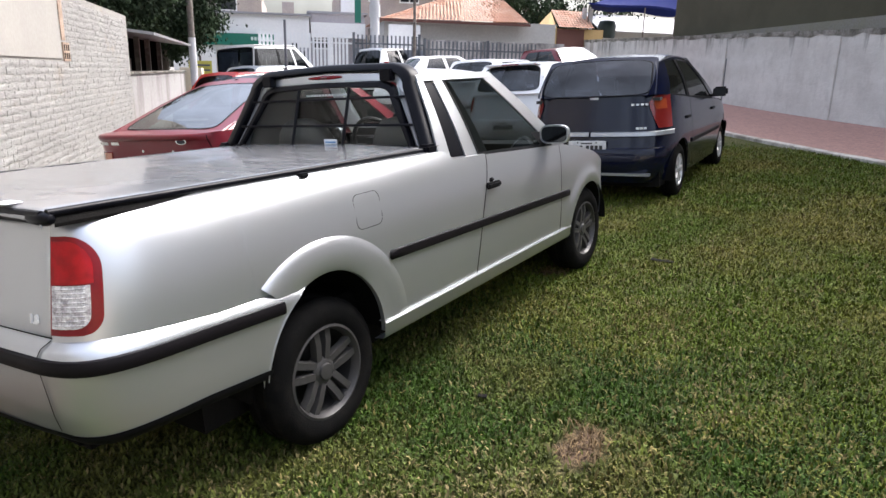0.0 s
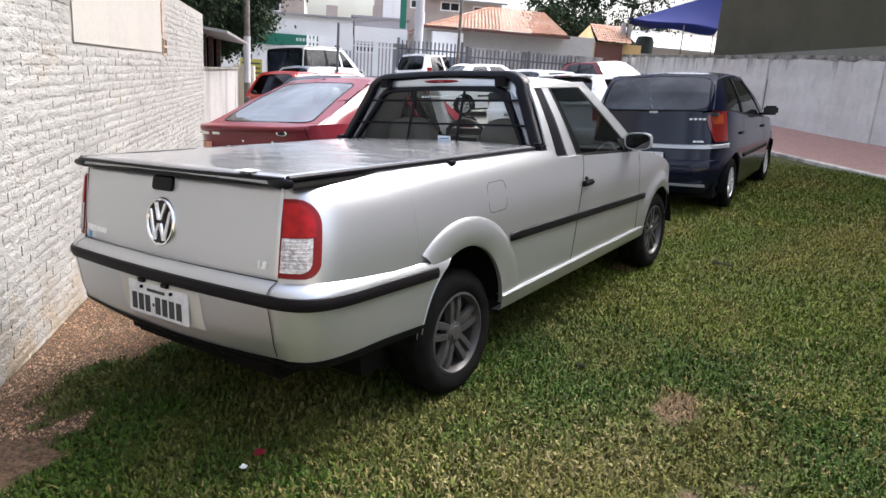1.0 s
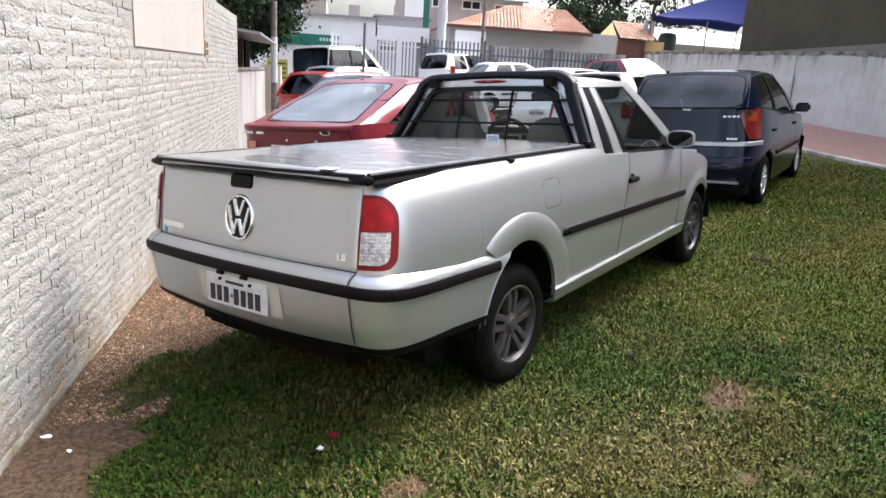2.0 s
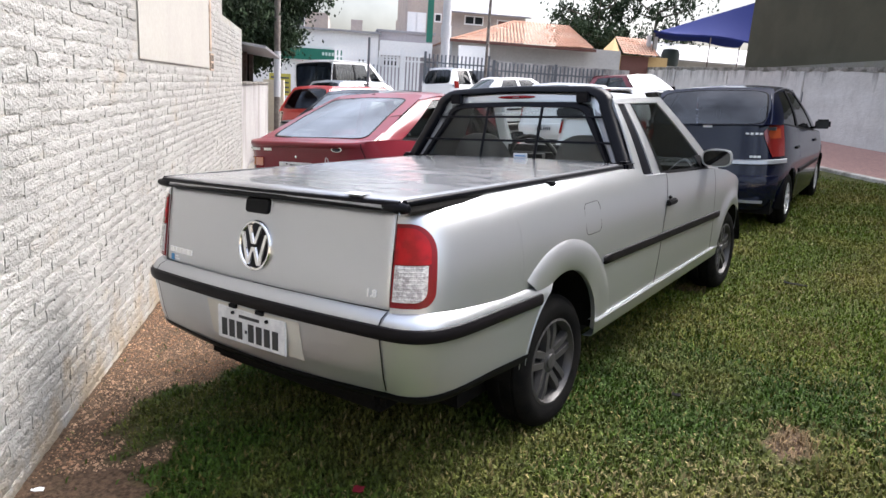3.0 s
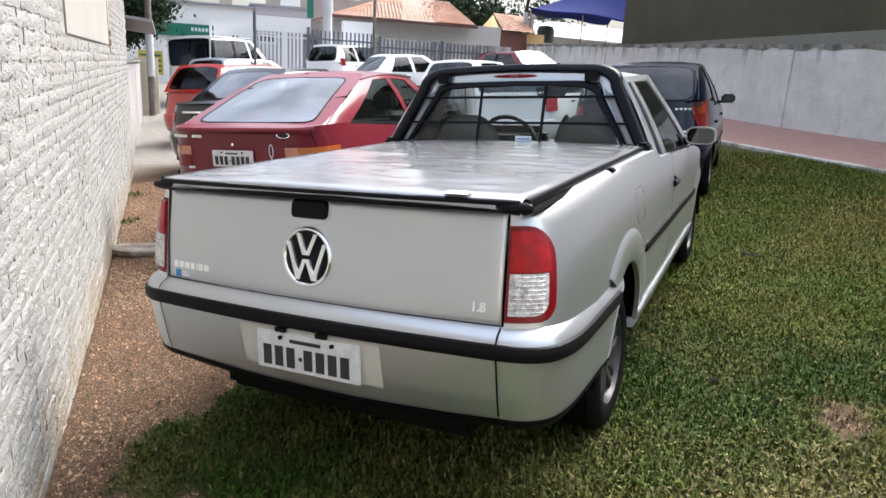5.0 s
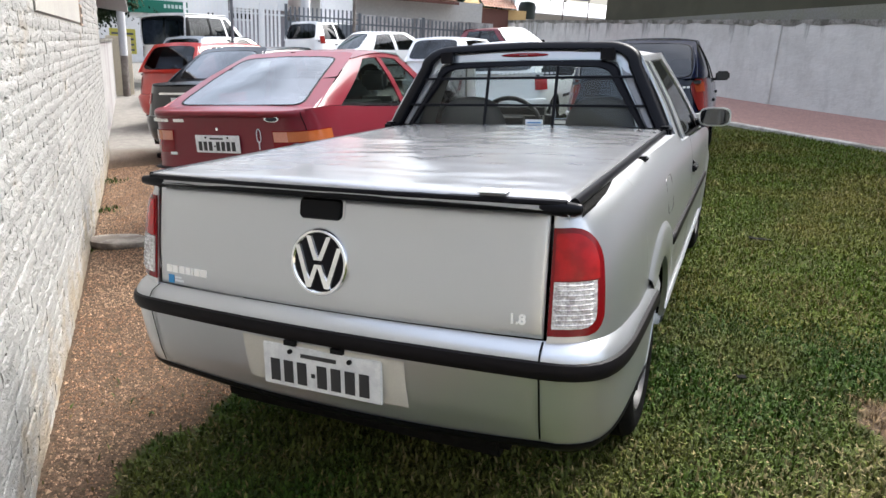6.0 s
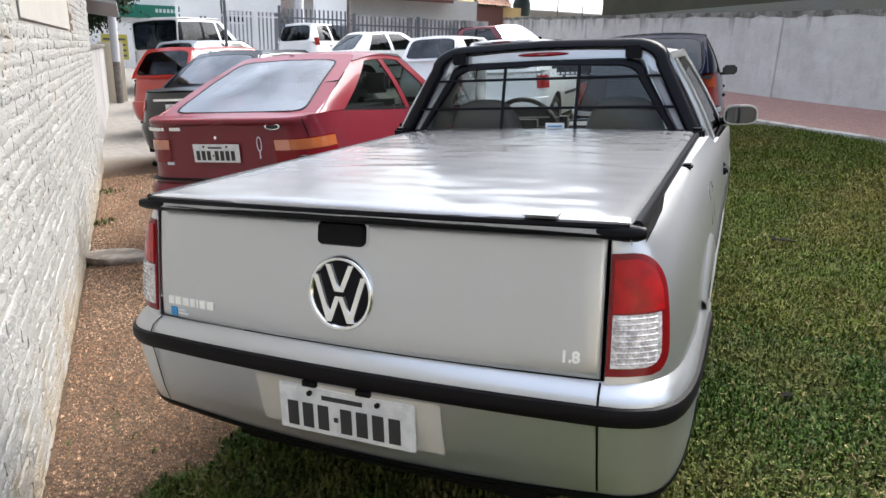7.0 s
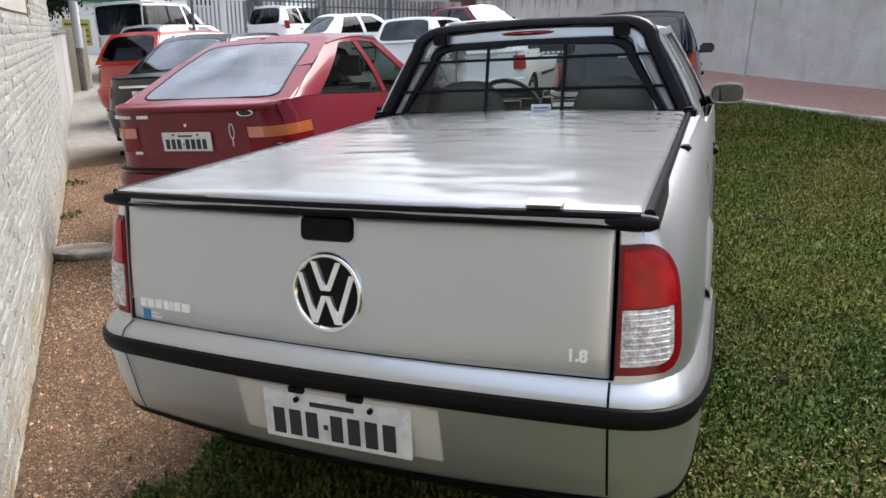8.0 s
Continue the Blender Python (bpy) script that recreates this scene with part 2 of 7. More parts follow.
    nt.links.new(rng(src, 0, 1, 0.95, 1.04), hs.inputs["Value"])
    nt.links.new(hs.outputs["Color"], b.inputs["Base Color"])
    add = nt.nodes.new("ShaderNodeMath")
    add.operation = "MULTIPLY_ADD"
    add.inputs[1].default_value = 1.2
    nt.links.new(lumps, add.inputs[0])
    nt.links.new(grit, add.inputs[2])
    sb = nt.nodes.new("ShaderNodeMath")
    sb.operation = "SUBTRACT"
    nt.links.new(add.outputs[0], sb.inputs[0])
    nt.links.new(rng(pits, 0.60, 0.70, 0, 0.6), sb.inputs[1])
    bp = nt.nodes.new("ShaderNodeBump")
    bp.inputs["Distance"].default_value = 0.008
    bp.inputs["Strength"].default_value = 1.0
    nt.links.new(sb.outputs[0], bp.inputs["Height"])
    nt.links.new(bp.outputs["Normal"], b.inputs["Normal"])
    return m


def rendered_wall():
    """Pale cement render: large damp blotches, trowel marks and dark runs hanging from the top."""
    m = bpy.data.materials.new("stained_cement_render")
    m.use_nodes = True
    nt = m.node_tree
    b = nt.nodes["Principled BSDF"]
    b.inputs["Roughness"].default_value, b.inputs["Specular IOR Level"].default_value = 0.92, 0.2
    tc = nt.nodes.new("ShaderNodeTexCoord")

    def tex(scale, stretch=(1, 1, 1), detail=5, rough=0.6):
        mp, t = nt.nodes.new("ShaderNodeMapping"), nt.nodes.new("ShaderNodeTexNoise")
        mp.inputs["Scale"].default_value = stretch
        t.inputs["Scale"].default_value, t.inputs["Detail"].default_value, t.inputs["Roughness"].default_value = scale, detail, rough
        nt.links.new(tc.outputs["Object"], mp.inputs["Vector"])
        nt.links.new(mp.outputs["Vector"], t.inputs["Vector"])
        return t.outputs["Fac"]

    def rng(src, a, c, lo=0.0, hi=1.0):
        r = nt.nodes.new("ShaderNodeMapRange")
        for k, val in (("From Min", a), ("From Max", c), ("To Min", lo), ("To Max", hi)):
            r.inputs[k].default_value = val
        nt.links.new(src, r.inputs["Value"])
        return r.outputs["Result"]

    def mixc(f, a, c):
        x = nt.nodes.new("ShaderNodeMix")
        x.data_type = "RGBA"
        nt.links.new(f, x.inputs["Factor"])
        for k, val in (("A", a), ("B", c)):
            if isinstance(val, tuple):
                x.inputs[k].default_value = (*val, 1)
            else:
                nt.links.new(val, x.inputs[k])
        return x.outputs["Result"]

    base = mixc(rng(tex(0.7, (1, 1, 1.6), 6, 0.65), 0.38, 0.66), (0.60, 0.58, 0.545), (0.47, 0.45, 0.42))
    base = mixc(rng(tex(3.0, (1, 1, 0.6), 6, 0.7), 0.50, 0.75, 0, 0.7), base, (0.38, 0.36, 0.335))
    base = mixc(rng(tex(0.45, (1, 1, 3.0), 5, 0.6), 0.56, 0.70, 0, 0.5), base, (0.66, 0.645, 0.62))
    split = nt.nodes.new("ShaderNodeSeparateXYZ")
    nt.links.new(tc.outputs["Object"], split.inputs["Vector"])
    runs = nt.nodes.new("ShaderNodeMath")
    runs.operation = "ADD"
    nt.links.new(tex(2.6, (1, 1, 0.10), 6, 0.75), runs.inputs[0])
    nt.links.new(rng(split.outputs["Z"], 1.5, 2.6, -0.25, 0.12), runs.inputs[1])
    base = mixc(rng(runs.outputs[0], 0.56, 0.70, 0, 0.75), base, (0.17, 0.16, 0.14))
    nt.links.new(base, b.inputs["Base Color"])
    bp = nt.nodes.new("ShaderNodeBump")
    bp.inputs["Distance"].default_value = 0.014
    nt.links.new(tex(9, (1, 1, 1.4), 6, 0.65), bp.inputs["Height"])
    nt.links.new(bp.outputs["Normal"], b.inputs["Normal"])
    return m


WALL_WHITE = whitewash("whitewashed_brick", (0.335, 0.330, 0.312), False)
WALL_WHITE_REST = whitewash("whitewashed_brick_rest", (0.335, 0.330, 0.312), True)
MORTAR = whitewash("whitewashed_mortar", (0.35, 0.338, 0.31), True)
PLASTER = material("cream_plaster", (0.344, 0.331, 0.297), 0.85, 0.0, 0.06, 1.2, 30, bump=0.001, second=(0.30, 0.285, 0.26), mix_at=(0.48, 0.75), streak=(1, 1, 0.4))
LOW_PLASTER = material("stained_white_plaster", (0.35, 0.34, 0.335), 0.85, 0.0, 0.14, 1.6, 20, bump=0.003, second=(0.20, 0.185, 0.17), mix_at=(0.46, 0.72), streak=(1, 1, 0.35))
CLAY = material("raw_clay_brick", (0.30, 0.215, 0.155), 0.9, 0.0, 0.2, 12, 90, bump=0.003, second=(0.42, 0.32, 0.24))
STREAKED = material("streaked_old_wall", (0.40, 0.385, 0.375), 0.9, 0.0, 0.2, 1.6, 12, bump=0.004, second=(0.14, 0.135, 0.135), mix_at=(0.42, 0.62), streak=(1.4, 1.4, 0.5))
LEDGE = material("weathered_ledge", (0.17, 0.163, 0.125), 0.9, 0.0, 0.15, 1.5, 30, bump=0.003, second=(0.18, 0.17, 0.15))
COPING = material("mossy_coping", (0.26, 0.245, 0.22), 0.9, 0.0, 0.3, 2.5, 30, bump=0.008, second=(0.10, 0.095, 0.075), mix_at=(0.42, 0.58))
OLIVE = material("olive_grey_wall", (0.068, 0.064, 0.042), 0.85, 0.0, 0.06, 0.6, 30, bump=0.001, second=(0.056, 0.053, 0.034), spec=0.2)
KERB_WHITE = material("worn_white_kerb", (0.44, 0.41, 0.36), 0.85, 0.0, 0.25, 3, 30, bump=0.006, second=(0.20, 0.18, 0.145), mix_at=(0.42, 0.62))
TERRACOTTA = material("terracotta_tiles", (0.25, 0.118, 0.072), 0.85, 0.0, 0.25, 0.9, 20, bump=0.004, second=(0.29, 0.175, 0.12), spread=-0.25)
HOUSE_GREY = material("pale_house_wall", (0.46, 0.45, 0.43), 0.85, 0.0, 0.08, 0.6, 12, second=(0.38, 0.36, 0.34), mix_at=(0.45, 0.8))
HOUSE_WHITE = material("white_house_wall", (0.76, 0.76, 0.76), 0.8, 0.0, 0.05, 0.6, 12)
SOUTH_BOUNCE = material("pale_bounce_wall", (0.82, 0.72, 0.55), 0.9, 0.0, 0.1, 1.2, 14, second=(0.72, 0.62, 0.46))
HOUSE_BRICK = material("dull_pink_block_wall", (0.40, 0.34, 0.30), 0.9, 0.0, 0.12, 1.0, 14, second=(0.34, 0.29, 0.27))
HOUSE_MAUVE = material("mauve_grey_wall", (0.36, 0.34, 0.36), 0.85, 0.0, 0.08, 0.8, 12)
HOUSE_BLUE = material("grey_blue_wall", (0.23, 0.25, 0.28), 0.85, 0.0, 0.08, 0.8, 12)
OCHRE = material("ochre_wall", (0.42, 0.29, 0.13), 0.85, 0.0, 0.08, 0.8, 12)
RUST = material("rust_brown_gate", (0.11, 0.043, 0.032), 0.7, 0.0, 0.12, 1.0, 20)
GREEN_SIGN = material("green_sign_board", (0.010, 0.14, 0.095), 0.45, 0.0, 0.05, 1.0, 20)
SIGN_INK = material("pale_sign_lettering", (0.50, 0.62, 0.58), 0.5)
FENCE_WHITE = material("white_steel_fence", (0.74, 0.75, 0.76), 0.5, 0.0, 0.05, 3, 40)
FENCE_GREY = material("grey_steel_fence", (0.10, 0.11, 0.125), 0.5, 0.2, 0.1, 3, 40)
POLE_GREY = material("concrete_pole", (0.44, 0.44, 0.45), 0.85, 0.0, 0.1, 4, 40, bump=0.002)
WOOD_DARK = material("weathered_timber", (0.11, 0.092, 0.08), 0.85, 0.0, 0.2, 8, 60, bump=0.002, second=(0.17, 0.15, 0.13))
TANK_GREEN = material("dark_green_tank", (0.02, 0.035, 0.035), 0.5, 0.0, 0.1, 4, 40)
BARK = material("tree_bark", (0.07, 0.055, 0.045), 0.9, 0.0, 0.25, 6, 50, bump=0.006)
LEAF = material("dark_leaves", (0.012, 0.020, 0.010), 0.8, 0.0, 0.2, 1.2, 30, second=(0.022, 0.036, 0.016), spread=-0.8, spec=0.15)
TARP = material("blue_tarpaulin", (0.010, 0.017, 0.095), 0.85, 0.0, 0.08, 2.0, 40, spec=0.1, bump=0.004, bump_scale=3)
YELLOW = material("yellow_board", (0.55, 0.50, 0.10), 0.7, 0.0, 0.1, 4, 40)
ZINC = material("zinc_sheet_roof", (0.28, 0.28, 0.29), 0.6, 0.3, 0.1, 3, 30)
PALE_ROOF = material("pale_sheet_roofing", (0.50, 0.50, 0.51), 0.6, 0.0, 0.1, 3, 30)
SLATE = material("grey_tile_roof", (0.25, 0.25, 0.27), 0.7, 0.0, 0.1, 2, 30)
STONE = material("grey_stone", (0.15, 0.125, 0.10), 0.9, 0.0, 0.15, 6, 60, bump=0.005, second=(0.27, 0.24, 0.20))
PEBBLE = material("gravel", (0.165, 0.098, 0.058), 0.9, 0.0, 0.2, 2.5, 80, spread=-1.7, second=(0.21, 0.14, 0.09))
STRAW = material("dry_straw", (0.11, 0.075, 0.038), 0.8, 0.0, 0.2, 6, 30, spread=-0.9, spec=0.2)
BLADE = material("grass_blades", (0.0145, 0.0285, 0.003), 0.6, 0.0, 0.35, 0.9, 9.0, spread=-2.3, second=(0.043, 0.042, 0.010), mix_at=(0.46, 0.66), spec=0.15)
BLADE_DEAD = material("dead_grass_blades", (0.074, 0.061, 0.020), 0.7, 0.0, 0.3, 1.1, 9.0, spread=-1.4, second=(0.115, 0.094, 0.044), mix_at=(0.44, 0.64), spec=0.15)
BLADE_DRY = material("yellowing_grass_blades", (0.038, 0.054, 0.005), 0.6, 0.0, 0.3, 0.7, 9.0, spread=-1.6, second=(0.074, 0.067, 0.014), mix_at=(0.44, 0.64), spec=0.15)
DARK_PANE = material("dark_window", (0.02, 0.022, 0.025), 0.12, 0.0, 0.05, 4, 30)


# ---- mesh helpers ----
def outward(bm, inside):
    """Turn an open sheet's faces away from a point inside."""
    bmesh.ops.recalc_face_normals(bm, faces=bm.faces[:])
    if any(len(e.link_faces) == 1 for e in bm.edges):
        if sum(f.calc_area() * f.normal.dot(f.calc_center_median() - inside) for f in bm.faces) < 0:
            bmesh.ops.reverse_faces(bm, faces=bm.faces[:])
    bm.normal_update()


def shell(bm, depth):
    """Give an open sheet thickness behind its faces, with closed rims."""
    faces, verts = bm.faces[:], bm.verts[:]
    rim = [e for e in bm.edges if len(e.link_faces) == 1]
    pairs = [(e.link_loops[0].vert, e.link_loops[0].link_loop_next.vert) for e in rim]
    back = {v: bm.verts.new(v.co - v.normal * depth) for v in verts}
    for f in faces:
        bm.faces.new([back[v] for v in reversed(f.verts)])
    for a, b in pairs:
        bm.faces.new([b, a, back[a], back[b]])
    bm.normal_update()


def link_mesh(name, bm, mat, parent=None, label="", smooth=40, solid=0.0, bevel=0.0, inside=(0, 1.2, 0.6)):
    """One mesh object from a bmesh, under its parent if given."""
    weld(bm, 2e-5)
    bmesh.ops.dissolve_degenerate(bm, edges=bm.edges[:], dist=1e-5)
    outward(bm, Vector(inside))
    if solid:
        shell(bm, abs(solid))
    if bevel:
        bmesh.ops.bevel(bm, geom=[e for e in bm.edges if len(e.link_faces) == 2 and e.calc_face_angle(0) > 0.6], offset=bevel, segments=2, affect="EDGES", clamp_overlap=True)
    for f in bm.faces:
        f.smooth = smooth > 0
    for e in bm.edges:
        e.smooth = len(e.link_faces) != 2 or e.calc_face_angle(0) < radians(max(smooth, 1))
    me = bpy.data.meshes.new(name)
    bm.to_mesh(me)
    bm.free()
    me.materials.append(mat)
    ob = new(name, me)
    if parent:
        ob.parent = parent
    if label:
        tagged(ob, label)
    return ob


part = link_mesh


def thing(name, m, label, category, group="", kind=""):
    ob = new(name)
    ob.empty_display_size = 0.2
    ob.matrix_world = m
    return tagged(ob, label, category, group, kind)


def add_box(bm, x0, x1, y0, y1, z0, z1, m=None):
    vs = [bm.verts.new(Vector((x, y, z))) for z in (z0, z1) for y in (y0, y1) for x in (x0, x1)]
    for q in ((0, 2, 3, 1), (4, 5, 7, 6), (0, 1, 5, 4), (2, 6, 7, 3), (0, 4, 6, 2), (1, 3, 7, 5)):
        bm.faces.new([vs[i] for i in q])
    if m:
        for v in vs:
            v.co = m @ v.co
    return vs


def box(x0, x1, y0, y1, z0, z1, m=None):
    bm = bmesh.new()
    add_box(bm, x0, x1, y0, y1, z0, z1, m)
    return bm


def add_grid(bm, rows):
    """Quads over a list of equally long rows of points."""
    vs = [[bm.verts.new(Vector(p)) for p in row] for row in rows]
    for a, b in zip(vs, vs[1:]):
        for i in range(len(a) - 1):
            q = [a[i], a[i + 1], b[i + 1], b[i]]
            if len({tuple(round(c, 5) for c in v.co) for v in q}) == 4:
                bm.faces.new(q)
            else:
                tri = []
                for v in q:
                    if all((v.co - w.co).length > 1e-4 for w in tri):
                        tri.append(v)
                if len(tri) == 3:
                    bm.faces.new(tri)
    return vs


def grid(rows):
    bm = bmesh.new()
    add_grid(bm, rows)
    return bm


def weld(bm, d=1e-4):
    bmesh.ops.remove_doubles(bm, verts=bm.verts[:], dist=d)
    return bm


def add_tube(bm, pts, r, n=8, caps=True, flat=1.0):
    """A tube along points; r is a number or a list."""
    pts = [Vector(p) for p in pts]
    rings = []
    for i, p in enumerate(pts):
        d = (pts[min(i + 1, len(pts) - 1)] - pts[max(i - 1, 0)]).normalized()
        a = d.cross(Vector((0, 0, 1)) if abs(d.z) < 0.95 else Vector((0, 1, 0))).normalized()
        b = d.cross(a).normalized()
        rr = r[i] if isinstance(r, (list, tuple)) else r
        rings.append([bm.verts.new(p + rr * (math.cos(t) * a * flat + math.sin(t) * b)) for t in (2 * math.pi * k / n for k in range(n))])
    for ra, rb in zip(rings, rings[1:]):
        for k in range(n):
            bm.faces.new([ra[k], ra[(k + 1) % n], rb[(k + 1) % n], rb[k]])
    if caps:
        bm.faces.new(rings[0])
        bm.faces.new(rings[-1][::-1])


def tube(pts, r, n=8, flat=1.0):
    bm = bmesh.new()
    add_tube(bm, pts, r, n, True, flat)
    return bm


def add_lathe(bm, profile, n=32, axis_x=True, arc=(0, 2 * math.pi)):
    """Turn (radius, offset) points about the x axis."""
    rings = []
    for k in range(n):
        t = arc[0] + (arc[1] - arc[0]) * k / n
        rings.append([bm.verts.new((o, r * math.cos(t), r * math.sin(t))) for r, o in profile])
    for k in range(n):
        a, b = rings[k], rings[(k + 1) % n]
        for i in range(len(profile) - 1):
            bm.faces.new([a[i], a[i + 1], b[i + 1], b[i]])


def table(rows, x):
    """Piecewise linear lookup."""
    if x <= rows[0][0]:
        return rows[0][1]
    for (x0, y0), (x1, y1) in zip(rows, rows[1:]):
        if x <= x1:
            return y0 + (y1 - y0) * (x - x0) / (x1 - x0)
    return rows[-1][1]


def spline(rows, x):
    """Smooth lookup through a few points."""
    if x <= rows[0][0]:
        return rows[0][1]
    if x >= rows[-1][0]:
        return rows[-1][1]
    for i in range(len(rows) - 1):
        (x0, y0), (x1, y1) = rows[i], rows[i + 1]
        if x <= x1:
            m0 = (y1 - rows[i - 1][1]) / (x1 - rows[i - 1][0]) if i else (y1 - y0) / (x1 - x0)
            m1 = (rows[i + 2][1] - y0) / (rows[i + 2][0] - x0) if i + 2 < len(rows) else (y1 - y0) / (x1 - x0)
            h, t = x1 - x0, (x - x0) / (x1 - x0)
            return (2 * t**3 - 3 * t**2 + 1) * y0 + (t**3 - 2 * t**2 + t) * h * m0 + (3 * t**2 - 2 * t**3) * y1 + (t**3 - t**2) * h * m1


def span(a, b, n):
    return [a + (b - a) * i / (n - 1) for i in range(n)]


def mix(a, b, t):
    return a + (b - a) * t


def mirrored(bm):
    for v in bm.verts:
        v.co.x = -v.co.x
    bmesh.ops.reverse_faces(bm, faces=bm.faces[:])
    return bm


# ---- wheels ----
def wheel(parent, m, r=0.29, w=0.19, rim_r=0.192, style="spokes", mat=None):
    """Wheel about the x axis, outer face towards +x: tyre, rim, spokes."""
    mat = mat or ALLOY
    bm = bmesh.new()
    h = w / 2
    prof = [(rim_r - 0.012, h - 0.012), (rim_r + 0.008, h - 0.002), (rim_r + 0.045, h + 0.006), (r - 0.028, h - 0.004), (r - 0.008, h - 0.020), (r, h - 0.036)]
    prof += [(r - 0.006, h - 0.042), (r, h - 0.05), (r, 0.012), (r - 0.006, 0.008), (r - 0.006, -0.008), (r, -0.012), (r, -h + 0.04), (r - 0.028, -h), (rim_r, -h + 0.01), (rim_r - 0.012, -h + 0.02)]
    add_lathe(bm, prof, 44)
    tyre = part("tyre", bm, RUBBER, parent, smooth=35)
    tyre.matrix_local = m
    bm = bmesh.new()
    add_lathe(bm, [(rim_r - 0.002, h - 0.006), (rim_r - 0.012, h - 0.003), (rim_r - 0.022, h - 0.02), (rim_r - 0.026, h - 0.04)], 40)
    rim = part("rim", bm, mat if style != "spokes" else ALLOY, parent, smooth=35)
    rim.matrix_local = m
    bm = bmesh.new()
    add_lathe(bm, [(rim_r - 0.026, h - 0.038), (rim_r - 0.032, h - 0.07), (rim_r - 0.034, -h + 0.03), (0.05, -0.02), (0.001, -0.02)], 32)
    part("rim_barrel", bm, BARREL, rim, "dark inside of the rim", smooth=35)
    bm = bmesh.new()
    add_lathe(bm, [(0.060, h - 0.075), (0.058, h - 0.032), (0.045, h - 0.022), (0.034, h - 0.022), (0.031, h - 0.014), (0.001, h - 0.012)], 20)
    if style == "spokes":
        for k in range(5):
            for side in (-1, 1):
                a = 2 * math.pi * k / 5 + math.pi / 2
                c, s = math.cos(a), math.sin(a)
                q0, q1 = side * 0.021, side * 0.031
                ring = []
                for rr, q, x in ((0.045, q0, h - 0.026), (0.12, mix(q0, q1, 0.55), h - 0.016), (rim_r - 0.016, q1, h - 0.020)):
                    ring.append([(x - 0.03, rr * c - (q - 0.0175) * s, rr * s + (q - 0.0175) * c), (x, rr * c - (q - 0.0135) * s, rr * s + (q - 0.0135) * c),
                                 (x, rr * c - (q + 0.0135) * s, rr * s + (q + 0.0135) * c), (x - 0.03, rr * c - (q + 0.0175) * s, rr * s + (q + 0.0175) * c)])
                add_grid(bm, ring)
    else:
        for k in range(8):
            a = 2 * math.pi * k / 8
            c, s = math.cos(a), math.sin(a)
            ring = []
            for rr, q, x in ((0.04, 0.016, h - 0.014), (0.11, 0.026, h - 0.006), (rim_r - 0.012, 0.040, h - 0.010)):
                ring.append([(x - 0.025, rr * c + q * s, rr * s - q * c), (x, rr * c + (q - 0.006) * s, rr * s - (q - 0.006) * c), (x, rr * c - (q - 0.006) * s, rr * s + (q - 0.006) * c), (x - 0.025, rr * c - q * s, rr * s + q * c)])
            add_grid(bm, ring)
    sp = part("spokes", bm, mat, rim, "dark alloy double spokes" if style == "spokes" else "silver hubcap")
    return tyre


def plate(parent, m, bars=7):
    """Number plate with plain bars for its characters."""
    p = part("number_plate", box(-0.2, 0.2, -0.004, 0.004, -0.065, 0.065), PLATE, parent, "pale grey number plate with dark characters", bevel=0.003)
    p.matrix_local = m
    x = -0.172
    for k in range(bars):
        wd = 0.040
        if k == 3:
            part("plate_dot", box(x + 0.002, x + 0.014, -0.0065, -0.0045, -0.022, -0.010), PLATE_INK, p, smooth=0)
            x += 0.022
        part("plate_bar", box(x, x + wd - 0.008, -0.0065, -0.0045, -0.050, 0.018), PLATE_INK, p, smooth=0)
        x += wd + 0.0065
    bm = bmesh.new()
    add_box(bm, -0.065, 0.055, -0.006, -0.0045, 0.034, 0.046)
    part("plate_town_bar", bm, PLATE_INK, p, smooth=0)
    for bx in (-0.10, 0.10):
        part("plate_bolt", tube([(bx, -0.012, 0.048), (bx, -0.003, 0.048)], 0.007, 8), PLASTIC, p)
    return p


def seat(parent, x, y, z, mat=None, tall=0.66):
    """Front seat: cushion, backrest, headrest."""
    mat = mat or FABRIC
    s = part("seat_cushion", box(x - 0.24, x + 0.24, y, y + 0.48, z, z + 0.16), mat, parent, bevel=0.04)
    bm = bmesh.new()
    vs = add_box(bm, x - 0.24, x + 0.24, y - 0.06, y + 0.08, z + 0.08, z + tall)
    for v in vs:
        if v.co.z > z + 0.3:
            v.co.y -= 0.15
            v.co.x = x + (v.co.x - x) * 0.86
    part("seat_backrest", bm, mat, parent, bevel=0.05)
    part("headrest", box(x - 0.13, x + 0.13, y - 0.22, y - 0.13, z + 0.72, z + 0.90), mat, parent, bevel=0.035)
    return s


def one_piece_seat(parent, x, y, z, top):
    """Seat whose padded back runs up to a rounded top."""
    part("seat_cushion", box(x - 0.23, x + 0.23, y, y + 0.48, z, z + 0.16), FABRIC, parent, bevel=0.04)
    zc, h = (z + 0.08 + top) / 2, (top - z - 0.08) / 2
    rows = []
    for dy, k in ((-0.075, 0.02), (-0.08, 0.6), (-0.07, 0.9), (-0.03, 0.985), (0.02, 1.0), (0.06, 0.93), (0.05, 0.7), (0.035, 0.02)):
        row = []
        for a in span(0, 2 * math.pi, 41):
            ca, sa = math.cos(a), math.sin(a)
            zz = zc + h * k * math.copysign(abs(sa) ** 0.5, sa)
            wide = 0.225 - 0.05 * max(0.0, (zz - z - 0.35) / 0.5)
            row.append((x + wide * k * math.copysign(abs(ca) ** 0.62, ca), y + dy - 0.24 * max(0.0, zz - z - 0.1), zz))
        rows.append(row)
    part("seat_backrest", grid(rows), SEAT_DARK, parent, smooth=60)


